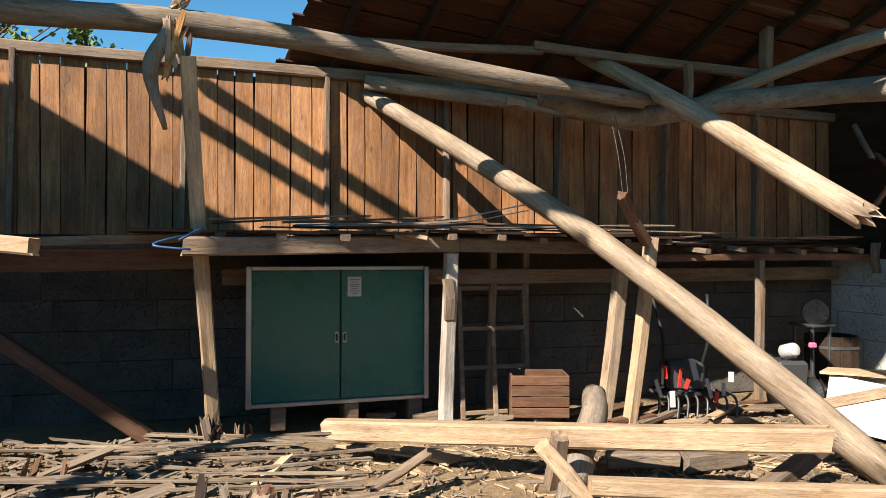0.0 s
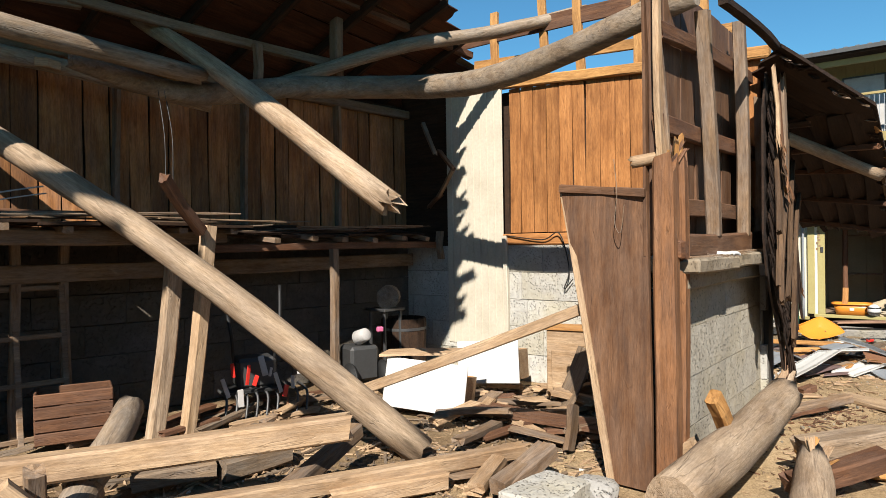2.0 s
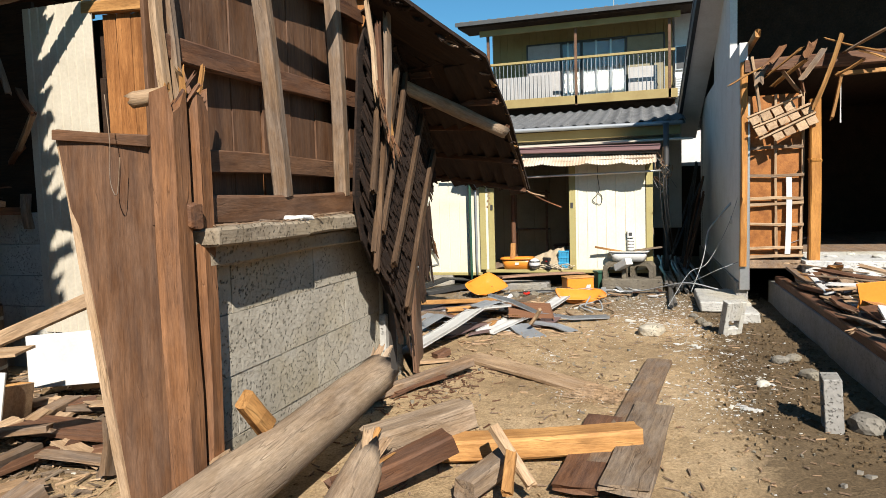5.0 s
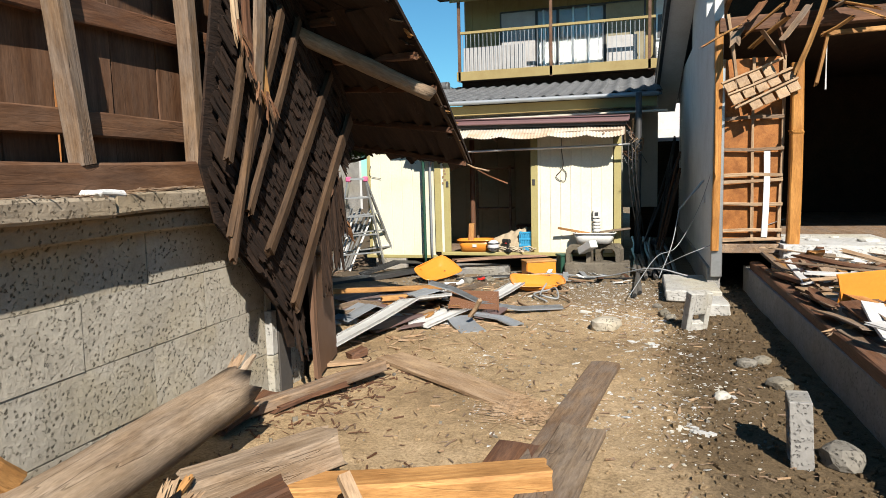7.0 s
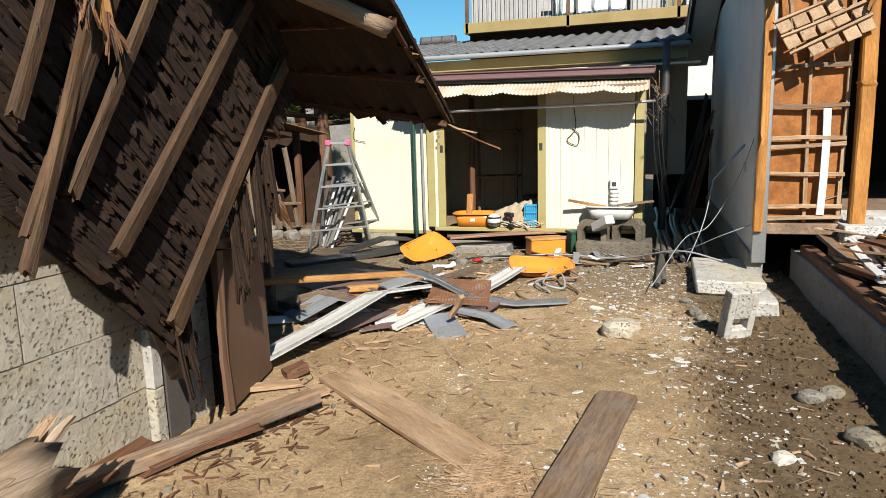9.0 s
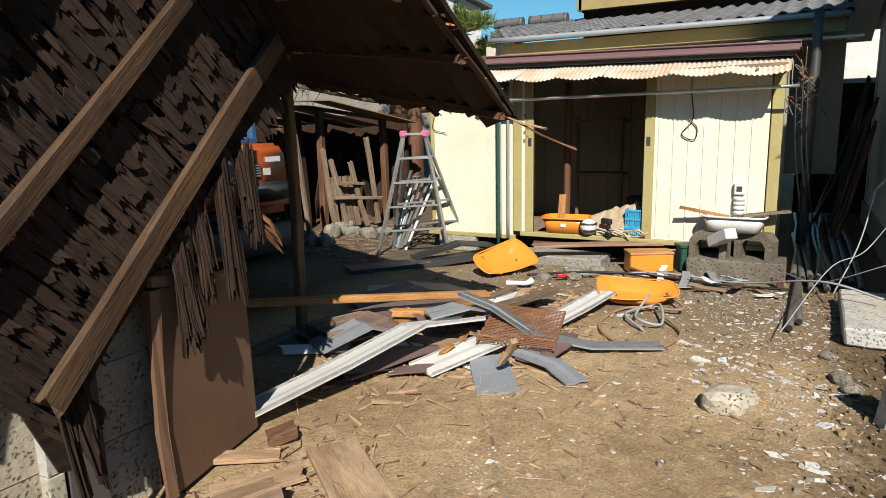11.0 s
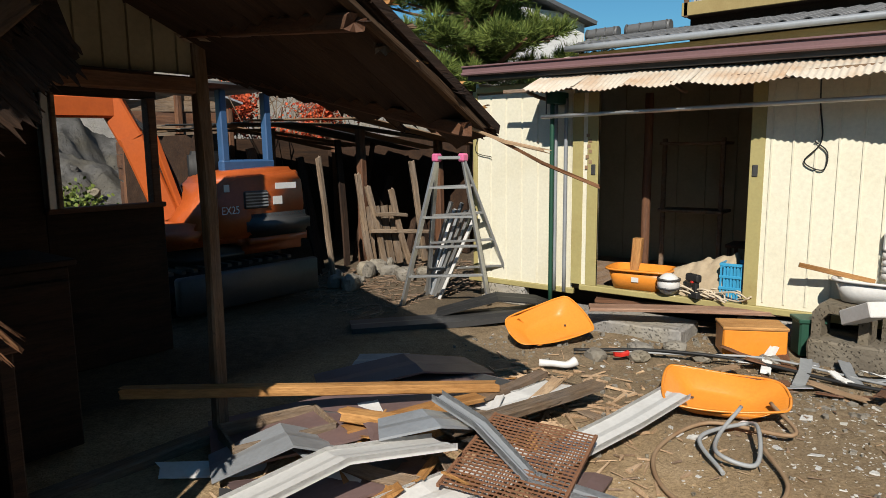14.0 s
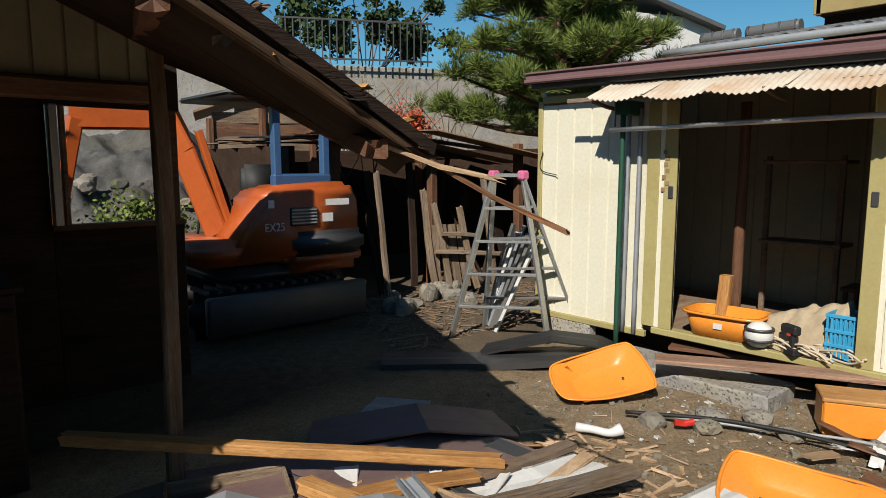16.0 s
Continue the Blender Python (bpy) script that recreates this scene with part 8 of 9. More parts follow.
wire("black_cable", [(11.55, 1.25, 0.05), (11.85, 0.75, 0.06), (12.0, 0.2, 0.05), (11.95, -0.4, 0.03), (11.9, -1.0, 0.05)], 0.012, M_BLACK, "black cable snaking along the shed front", "cable", steps=40)
wire("grey_cable", [(11.6, 1.2, 0.05), (11.9, 0.65, 0.04), (12.1, 0.1, 0.06), (12.0, -0.6, 0.05), (11.4, -1.2, 0.25), (11.2, -1.6, 0.2)], 0.009, M_CABLE, "grey cable snaking along the shed front", "cable", steps=40)
bar = timber("red_bar", (11.62, 0.98, 0.05), (11.70, 0.90, 0.055), 0.03, 0.03, M_RED, "small red plastic grip on the soil", "grip")
wire("service_wire", [(11.18, -1.90, 1.62), (11.5, -1.75, 1.0), (11.55, -1.5, 0.5), (11.1, -1.25, 0.42), (10.4, -0.97, 0.10)], 0.004, M_CABLE, "pale service wire sagging from the ruin", "wire", steps=30)
wire("service_wire", [(11.2, -2.6, 0.85), (11.3, -2.0, 0.6), (11.2, -1.6, 0.45), (11.6, -1.2, 0.2), (12.2, -0.9, 0.15)], 0.004, M_CABLE, "pale service wire sagging from the ruin", "wire", steps=30)
fl = empty("torn_flashing", None, "torn bright metal flashing hanging from the ruined wall", "flashing")
attach("strip", mesh_of("strip", [(12.02, -1.86, 1.30), (12.0, -1.80, 1.26), (11.80, -1.52, 0.92), (11.86, -1.60, 1.0), (12.03, -1.86, 1.28), (12.01, -1.80, 1.24), (11.81, -1.52, 0.90), (11.87, -1.60, 0.98)], [(0, 1, 2, 3), (7, 6, 5, 4), (0, 4, 5, 1), (1, 5, 6, 2), (2, 6, 7, 3), (3, 7, 4, 0)], M_ALU), fl)
wire("cord", [(11.82, -1.54, 0.94), (11.7, -1.45, 0.5), (11.6, -1.3, 0.1)], 0.006, M_CABLE, parent=fl)

# rubble on the floor of the ruin
for k in range(70):
    x, y = rng.uniform(6.2, 11.0), rng.uniform(-4.6, -2.40)
    a, L = rng.uniform(-0.9, 0.9), rng.uniform(0.2, 1.1)
    z = rng.uniform(0.30, 0.46)
    timber("ruin_board", (x, y, z), (x + L * math.cos(a), min(y + L * math.sin(a), -2.30), z + rng.uniform(-0.03, 0.08)), rng.uniform(0.04, 0.16), rng.uniform(0.012, 0.05), rng.choice([M_FRESH, M_TIMBER, M_GREYWOOD, M_BROWN, M_WHITE, M_STEEL]), "broken board lying on the ruined floor", "board", rag0=0.02, rag1=0.02, group="boards on the ruined floor")
timber("yellow_board", (8.55, -2.45, 0.52), (8.6, -3.4, 0.60), 0.03, 0.22, M_YELLOW, "yellow painted board on the ruined floor", "board", rag0=0.02)
timber("sharp_stick", (7.9, -2.25, 0.36), (8.4, -2.95, 0.48), 0.05, 0.02, M_FRESH, "splintered pale stick over the foundation edge", "stick", rag0=0.08)
timber("steel_angle", (8.2, -2.5, 0.36), (11.0, -2.55, 0.44), 0.08, 0.03, M_STEEL, "dark steel angle along the ruined floor", "angle bar")
timber("steel_angle", (8.6, -2.7, 0.40), (11.2, -2.75, 0.5), 0.06, 0.04, M_STEEL, "dark steel angle along the ruined floor", "angle bar")
for k in range(60):
    x, y = rng.uniform(6.6, 12.4), rng.uniform(-4.4, -2.45)
    rubble_stone("plaster_lump", (x, y, 0.24 if x < 11 else 0.56), (rng.uniform(0.06, 0.26), rng.uniform(0.05, 0.2), rng.uniform(0.03, 0.1)), rng.choice([M_PLASTER, M_PLASTER, M_CONCRETE]), "white plaster lump on the ruined floor", 40 + k, "plaster lumps")


# ---- beyond the bay: excavator ----
def round_box(name, size, bev, mat, parent, at, seg=3, rz=0.0, taper=None):
    bm = bmesh.new()
    bmesh.ops.create_cube(bm, size=1.0)
    bmesh.ops.scale(bm, vec=size, verts=bm.verts)
    if taper:
        for v in bm.verts:
            if v.co.z > 0:
                v.co.x *= taper
                v.co.y *= taper
    bmesh.ops.bevel(bm, geom=list(bm.edges), offset=bev, segments=seg, affect="EDGES")
    return attach(name, bm_mesh(name, bm, mat, True), parent, pose(*at, 0, 0, rz))


def excavator():
    e = empty("mini_excavator", pose(10.94, 5.05, 0.0) @ Matrix.Diagonal((0.85, 1, 1, 1)), "orange mini excavator with blue canopy posts", "excavator")
    for y in (-0.45, 0.75):
        tr = round_box("track", (1.9, 0.3, 0.42), 0.14, M_BLACK, e, (0.05, y, 0.22))
        for k in range(12):
            boxpart("grouser", (0.05, 0.31, 0.03), (-0.75 + k * 0.135, 0, 0.215), M_STEEL, tr, 0)
        for x in (-0.6, -0.2, 0.2, 0.6):
            bm = bmesh.new()
            bmesh.ops.create_cone(bm, cap_ends=True, segments=14, radius1=0.09, radius2=0.09, depth=0.31)
            attach("roller", bm_mesh("roller", bm, M_STEEL, True), tr, pose(x, 0, -0.06, 90, 0, 0))
    bl = round_box("blade", (1.75, 0.10, 0.32), 0.02, M_STEEL, e, (0.05, -0.86, 0.28), 1)
    boxpart("blade_arm", (0.12, 0.4, 0.10), (0.05, -0.6, 0.3), M_STEEL, e)
    round_box("turntable", (1.3, 1.1, 0.14), 0.05, M_STEEL, e, (0.2, 0.1, 0.50))
    bm = bmesh.new()
    prof = [(-0.42, 0.62), (-0.16, 1.0), (0.02, 1.22), (0.20, 1.29), (1.02, 1.33), (1.14, 1.22), (1.17, 0.95), (1.12, 0.62)]
    fa = [bm.verts.new((x, -0.53, z)) for x, z in prof]
    fb = [bm.verts.new((x, 0.20, z)) for x, z in prof]
    bm.faces.new(fa)
    bm.faces.new(fb[::-1])
    for k in range(len(prof)):
        j = (k + 1) % len(prof)
        bm.faces.new((fa[j], fa[k], fb[k], fb[j]))
    bmesh.ops.recalc_face_normals(bm, faces=bm.faces)
    bmesh.ops.bevel(bm, geom=list(bm.edges), offset=0.06, segments=3, affect="EDGES")
    attach("engine_cover", bm_mesh("engine_cover", bm, M_EXC, True), e)
    round_box("counterweight", (1.0, 0.50, 0.26), 0.10, M_EXC, e, (0.70, -0.32, 0.62), 4)
    round_box("side_deck", (0.8, 1.1, 0.22), 0.06, M_EXC, e, (-0.35, 0.05, 0.72), 3)
    round_box("bumper_band", (0.92, 0.2, 0.24), 0.07, M_STEEL, e, (0.74, -0.50, 0.76), 3)
    g = boxpart("grille", (0.32, 0.03, 0.17), (0.42, -0.535, 1.02), M_STEEL, e, 0.01)
    for k in range(5):
        boxpart("grille_slat", (0.30, 0.012, 0.012), (0, -0.018, -0.06 + k * 0.03), M_GREY, g, 0)
    boxpart("sticker", (0.13, 0.006, 0.08), (0.72, -0.535, 1.0), M_WHITE, e, 0)
    cu = bpy.data.curves.new("model_number", "FONT")
    cu.body, cu.size, cu.extrude = "EX25", 0.105, 0.002
    cu.materials.append(M_WHITE)
    tx = new("model_number", cu)
    dg = bpy.context.evaluated_depsgraph_get()
    tme = bpy.data.meshes.new_from_object(tx.evaluated_get(dg))
    bpy.data.objects.remove(tx)
    tme.materials.clear()
    tme.materials.append(M_WHITE)
    attach("model_number", tme, e, pose(-0.04, -0.545, 0.90, 90, 0, 0))
    boxpart("maker_band", (0.30, 0.006, 0.06), (0.85, -0.53, 1.14), M_WHITE, e, 0)
    boxpart("round_sticker", (0.07, 0.006, 0.07), (0.05, -0.53, 1.14), M_WHITE, e, 0.03)
    for x in (0.38, 1.0):
        timber("canopy_post", (x, -0.10, 1.28), (x + 0.02, -0.06, 2.08), 0.09, 0.09, M_BLUE, parent=e, warp=0)
    boxpart("canopy_base", (0.74, 0.10, 0.14), (0.69, -0.10, 1.33), M_BLUE, e, 0.02)
    round_box("canopy", (1.25, 1.2, 0.05), 0.022, M_STEEL, e, (0.40, 0.35, 2.12))
    round_box("seat", (0.45, 0.42, 0.12), 0.04, M_BLACK, e, (0.3, 0.3, 1.02))
    round_box("seat_back", (0.45, 0.12, 0.42), 0.04, M_BLACK, e, (0.3, 0.12, 1.28))
    for x in (-0.15, -0.4):
        me, base = tube_mesh("lever", [(x, 0.2, 0.85), (x + 0.03, 0.15, 1.1), (x + 0.12, 0.1, 1.15)], [0.015, 0.015], M_BLACK, 6)
        attach("lever", me, e, base)
    # boom rising and reaching away to the side
    B = [Vector((-0.22, 0.10, 0.85)), Vector((-0.46, 0.28, 1.59)), Vector((-0.58, 0.40, 1.90)), Vector((-1.44, 0.55, 1.89))]
    for a, b, w in ((B[0], B[1], 0.24), (B[1], B[2], 0.25), (B[2], B[3], 0.20)):
        timber("boom_section", a, b + (b - a).normalized() * 0.05, 0.16, w, M_EXC, parent=e, warp=0.0)
    timber("boom_cylinder", B[0] + Vector((0.1, -0.12, 0)), B[1] + Vector((0.1, -0.12, 0.2)), 0.07, 0.07, M_EXC, parent=e, warp=0)
    for k in range(3):
        me, base = tube_mesh("hydraulic_hose", [B[0] + Vector((0.15 + 0.03 * k, -0.1, 0.05)), B[1] + Vector((0.15 + 0.03 * k, -0.1, 0)), B[2] + Vector((0.1 + 0.03 * k, -0.1, -0.1))], [0.014, 0.014], M_BLACK, 6)
        attach("hydraulic_hose", me, e, base)
    timber("dipper", B[3], B[3] + Vector((-0.25, 0.15, -1.1)), 0.14, 0.18, M_EXC, parent=e, warp=0)
    round_box("bucket", (0.4, 0.4, 0.35), 0.05, M_STEEL, e, (B[3].x - 0.25, B[3].y + 0.15, B[3].z - 1.35))


excavator()
timber("leaning_stake", (12.28, 4.5, 0.0), (12.15, 4.6, 1.40), 0.05, 0.05, M_GREYWOOD, "grey stake standing behind the excavator", "stake", rag1=0.03)

# ---- rear lot: dark woodshed, rack, banks, bush, pine ----
ws = empty("dark_woodshed", None, "low collapsed dark woodshed with sagging roof sheets", "shed")
for x, y in ((12.3, 5.6), (14.6, 4.9), (12.6, 8.0), (15.0, 7.4), (13.4, 5.2)):
    timber("post", (x, y, 0), (x, y, 1.75), 0.10, 0.10, M_BROWN, parent=ws)
for k in range(9):
    y = 5.0 + k * 0.35
    folded("roof_sheet", [(11.9, y + 0.4, 1.78 + rng.uniform(-0.05, 0.06)), (13.2, y, 1.84 + rng.uniform(-0.05, 0.05)), (14.9, y - 0.4, 1.55 + rng.uniform(-0.06, 0.06))], 0.42, rng.choice([M_STEEL, M_RUST, M_STEEL]), "", "").parent = ws
boxpart("rear_wall", (3.4, 0.08, 1.7), (13.8, 8.2, 0.85), M_PLANK_DARK, ws, rz=-14)
boxpart("side_wall", (0.08, 2.9, 1.7), (15.1, 6.2, 0.85), M_PLANK_DARK, ws)
boxpart("side_wall", (0.08, 2.4, 1.7), (12.0, 7.2, 0.85), M_PLANK_DARK, ws)
rack = empty("broken_wooden_rack", pose(13.38, 4.58, 0.0, 0, 0, -20), "broken grey wooden rack leaning in the rear lot", "rack")
for a, b in (((-0.35, 0, 0.1), (-0.5, 0.05, 1.2)), ((-0.18, 0, 0.1), (-0.36, 0.05, 1.05)), ((0.12, -0.1, 0.1), (-0.08, 0.02, 1.0)), ((0.40, 0, 0.1), (0.22, 0.05, 1.35)), ((-0.38, -0.03, 0.52), (0.42, -0.03, 0.48)), ((-0.30, -0.05, 0.72), (0.1, -0.05, 0.70))):
    timber("bar", a, b, 0.07, 0.045, M_GREYWOOD, parent=rack, rag1=0.03)
for k in range(4):
    timber("slat", (-0.30 + k * 0.11, 0.03, 0.1), (-0.36 + k * 0.11, 0.05, 0.82), 0.09, 0.015, M_GREYWOOD, parent=rack)
for k in range(14):
    rubble_stone("bank_stone", (12.75 + rng.uniform(-0.6, 0.8), 4.35 + rng.uniform(-0.35, 0.4), 0.0), (rng.uniform(0.12, 0.34), rng.uniform(0.1, 0.28), rng.uniform(0.1, 0.24)), M_ROCK, "rounded stone in the rear bank", 120 + k, "bank stones")
for k in range(9):
    x = 12.3 + k * 0.33
    timber("stored_board", (x, 5.3 + rng.uniform(-0.2, 0.3), 0.0), (x + rng.uniform(-0.4, 0.4), 5.5, rng.uniform(0.9, 1.7)), rng.uniform(0.05, 0.14), 0.03, rng.choice([M_SHINGLE, M_SHINGLE, M_BROWN]), "dim weathered board stored in the woodshed", "board", group="boards in the woodshed")
cab3 = empty("timber_hut", None, "old dark timber hut behind the excavator", "hut")
for k in range(10):
    timber("wall_board", (12.15, 8.75, 0.11 + k * 0.21), (13.55, 8.25, 0.11 + k * 0.21), 0.025, 0.20, M_GREYWOOD if k % 3 else M_BROWN, parent=cab3)
    timber("side_board", (12.15, 8.75, 0.11 + k * 0.21), (12.75, 10.2, 0.11 + k * 0.21), 0.025, 0.20, M_BROWN, parent=cab3)
for f in (0.0, 0.5, 1.0):
    timber("post", (12.15 + 1.4 * f, 8.72 - 0.5 * f, 0), (12.15 + 1.4 * f, 8.72 - 0.5 * f, 2.15 + 0.35 * (f == 0.5)), 0.09, 0.09, M_BROWN, parent=cab3)
timber("gable_board", (12.2, 8.73, 2.18), (13.5, 8.27, 2.18), 0.03, 0.16, M_GREYWOOD, parent=cab3)
timber("gable_board", (12.5, 8.62, 2.32), (13.2, 8.38, 2.32), 0.03, 0.14, M_GREYWOOD, parent=cab3)
for side in (-1, 1):
    ridge0, ridge1 = Vector((12.80, 8.35, 2.56)), Vector((13.5, 10.1, 2.56))
    out = Vector((0.94, -0.34, -0.36)) * (0.95 * side) if side > 0 else Vector((-0.94, 0.34, -0.36)) * 0.95
    q = [ridge0, ridge0 + out, ridge1 + out, ridge1]
    attach("roof_sheet", mesh_of("roof_sheet", q + [c + Vector((0, 0, 0.03)) for c in q], [(0, 1, 2, 3), (7, 6, 5, 4), (0, 4, 5, 1), (1, 5, 6, 2), (2, 6, 7, 3), (3, 7, 4, 0)], M_RUST if side < 0 else M_GREY), cab3)


def rock_bank():
    """A rough stony slope rising to the retaining wall."""
    n, m = 90, 70
    verts, faces = [], []
    for j in range(m + 1):
        for i in range(n + 1):
            x, y = 8.6 + 5.4 * i / n, 8.6 + 4.6 * j / m
            z = 2.6 * (j / m) ** 0.8 * (0.85 + 0.3 * noise.noise(Vector((x, y, 7)))) + 0.22 * noise.noise(Vector((x * 2.3, y * 2.3, 1))) + 0.12 * noise.noise(Vector((x * 5, y * 5, 4))) + 0.05 * noise.noise(Vector((x * 13, y * 13, 9))) - 0.12
            verts.append((x, y, z))
    for j in range(m):
        for i in range(n):
            k = j * (n + 1) + i
            faces.append((k, k + 1, k + n + 2, k + n + 1))
    attach("rock_bank", mesh_of("rock_bank", verts, faces, M_BANKROCK, True), label="rough grey stony bank behind the barn bay", category="bank", kind="structure")
    r = random.Random(61)
    for k in range(26):
        y = r.uniform(8.7, 11.0)
        sz = r.uniform(0.12, 0.42)
        rubble_stone("bank_boulder", (r.uniform(9.8, 12.4), y, 2.6 * ((y - 8.6) / 4.6) ** 0.8 * 0.85 - 0.12), (sz, sz * 0.8, sz * 0.7), M_BANKROCK if k % 3 else M_ROCK, "grey boulder lying on the stony bank", 200 + k, "boulders on the bank")


rock_bank()
bank = boxpart("retaining_wall", (16.0, 0.5, 3.6), (16.5, 11.7, 1.8), M_CONCRETE, None, 0.02, rz=-28)
tagged(bank, "grey concrete retaining wall behind the lot", "wall", kind="structure")
nb = empty("neighbour_house", pose(29.9, 13.3, 0, 0, 0, -20), "pale neighbouring house far behind the pine", "house")
boxpart("wall", (4.5, 3, 6.6), (0, 0, 3.3), M_WALLWHITE, nb)
boxpart("roof", (5.2, 3.8, 0.15), (0, 0, 6.9), M_TILE, nb, ry=14)
boxpart("window", (0.06, 1.0, 0.9), (-2.27, -0.3, 5.3), M_STEEL, nb)
rl = empty("metal_railing", pose(16.4, 11.2, 3.6, 0, 0, -28), "black metal railing on top of the retaining wall", "railing")
for k in range(22):
    boxpart("bar", (0.025, 0.025, 0.9), (-1.6 + k * 0.15, 0, 0.45), M_STEEL, rl, 0)
for z in (0.1, 0.9):
    boxpart("rail", (3.3, 0.035, 0.035), (0, 0, z), M_STEEL, rl, 0)


def leaf_mat(name, a, b):
    m, nt, bs = nodes_of(name, 0.7, 0, 0.2)
    gi = nt.nodes.new("ShaderNodeNewGeometry")
    c = ramp(nt, gi.outputs["Random Per Island"], [(0.0, a), (1.0, b)])
    nt.links.new(c, bs.inputs["Base Color"])
    return m


M_NEEDLE = leaf_mat("pine_needles", (0.03, 0.055, 0.010), (0.17, 0.21, 0.045))
M_REDLEAF = leaf_mat("red_leaves", (0.25, 0.03, 0.015), (0.55, 0.10, 0.03))
M_GREENLEAF = leaf_mat("bush_leaves", (0.05, 0.09, 0.02), (0.16, 0.2, 0.05))


def pine(at, h, spread, seed, limbs=26, per=19):
    t = empty("pine_tree", pose(*at), "green garden pine with clumped needle pads", "tree")
    r = random.Random(seed)
    me, base = tube_mesh("trunk", [(0, 0, 0), (0.15, 0.05, h * 0.35), (-0.1, 0.1, h * 0.65), (0.1, 0, h)], [0.17, 0.13, 0.09, 0.04], M_BROWN, 10, 0, 0.2)
    attach("trunk", me, t, base)
    nv, nf = [], []

    def clump(c, rad):
        for q in range(int(26 + 40 * rad / 0.3)):
            th, ph = r.uniform(0, 6.283), r.uniform(-0.35, 1.35)
            d = Vector((math.cos(th) * math.cos(ph), math.sin(th) * math.cos(ph), math.sin(ph)))
            s = c + d * rad * r.uniform(0.1, 0.75)
            for k in range(5):
                dd = (d + Vector((r.uniform(-1, 1), r.uniform(-1, 1), r.uniform(-0.3, 1.1))) * 0.75).normalized()
                L = r.uniform(0.09, 0.17)
                sd = dd.cross(Vector((r.uniform(-1, 1), r.uniform(-1, 1), r.uniform(-1, 1)))).normalized() * 0.0065
                b = len(nv)
                nv.extend([s - sd, s + sd, s + dd * L])
                nf.append((b, b + 1, b + 2))

    for k in range(limbs):
        z = h * (0.36 + 0.62 * (k / (limbs - 1)))
        a = k * 2.4 + r.uniform(-0.4, 0.4)
        L = spread * (1.05 - 0.60 * k / (limbs - 1)) * r.uniform(0.75, 1.1)
        p0 = Vector((0.05, 0.03, z))
        p2 = p0 + Vector((math.cos(a) * L, math.sin(a) * L, 0.12 * L + r.uniform(-0.1, 0.15)))
        p1 = p0.lerp(p2, 0.5) + Vector((0, 0, -0.06))
        me, base = tube_mesh("limb", [p0, p1, p2], [0.05 - 0.001 * k, 0.018], M_BROWN, 7)
        attach("limb", me, t, base)
        for q in range(per):
            f = r.uniform(0.28, 1.05)
            c = p0.lerp(p2, f) + Vector((r.uniform(-0.32, 0.32), r.uniform(-0.32, 0.32), r.uniform(-0.02, 0.22)))
            clump(c, r.uniform(0.16, 0.30))
    attach("crown", mesh_of("crown", nv, nf, M_NEEDLE), t)


pine((15.7, 5.0, 0.0), 4.9, 1.75, 3)
pine((17.0, 6.2, 0.0), 5.3, 1.9, 8)


def bush(name, at, size, mat, label, seed, n=2600, leaf=0.05):
    r = random.Random(seed)
    t = empty(name, pose(*at), label, "bush")
    for k in range(9):
        a = r.uniform(0, 6.28)
        me, base = tube_mesh("stem", [(0, 0, 0), (math.cos(a) * size[0] * 0.25, math.sin(a) * size[1] * 0.25, size[2] * 0.5), (math.cos(a) * size[0] * 0.45, math.sin(a) * size[1] * 0.45, size[2] * 0.9)], [0.02, 0.008], M_BROWN, 6)
        attach("stem", me, t, base)
    v, f = [], []
    cs = [(Vector((r.uniform(-0.5, 0.5) * size[0], r.uniform(-0.5, 0.5) * size[1], r.uniform(0.35, 0.95) * size[2])), r.uniform(0.12, 0.3)) for _ in range(34)]
    for k in range(n):
        c, rad = r.choice(cs)
        p = c + Vector((r.gauss(0, 1), r.gauss(0, 1), r.gauss(0, 1))) * rad * 0.6
        d = Vector((r.uniform(-1, 1), r.uniform(-1, 1), r.uniform(-0.3, 1))).normalized()
        s = d.cross(Vector((r.uniform(-1, 1), r.uniform(-1, 1), r.uniform(-1, 1)))).normalized()
        b = len(v)
        v += [p, p + d * leaf * 0.5 + s * leaf * 0.4, p + d * leaf, p + d * leaf * 0.5 - s * leaf * 0.4]
        f.append((b, b + 1, b + 2, b + 3))
    attach("leaves", mesh_of("leaves", v, f, mat), t)


bush("red_bush", (15.1, 9.3, 0.7), (2.5, 1.2, 1.75), M_REDLEAF, "autumn red bush behind the rear sheds", 5, 11000, 0.06)
bush("green_bush", (11.1, 8.6, 0.1), (1.0, 0.6, 0.8), M_NEEDLE, "green bush behind the rear sheds", 6, 2400, 0.07)
M_DARKLEAF = leaf_mat("evergreen_leaves", (0.012, 0.025, 0.008), (0.05, 0.075, 0.02))
bush("evergreen", (18.3, 13.6, 3.4), (5.0, 2.0, 2.6), M_DARKLEAF, "dark evergreen above the retaining wall", 15, 7000, 0.13)
bush("hedge", (-3.4, 10.5, 2.9), (5.0, 1.6, 2.2), M_GREENLEAF, "yellowish hedge top rising behind the barn", 9, 5200, 0.10)
boxpart("hedge_bank", (9.0, 3.0, 3.2), (-3.4, 10.8, 1.6), M_GROUND, None, 0.2)
tagged(bpy.data.objects["hedge_bank"], "earth bank behind the barn", "bank", kind="structure")
nh = empty("far_roof", pose(-2.2, 13.5, -0.7), "grey tiled roof of a house behind the barn", "house")
boxpart("wall", (4.5, 4, 5.0), (0, 0, 2.5), M_DARKIN, nh)
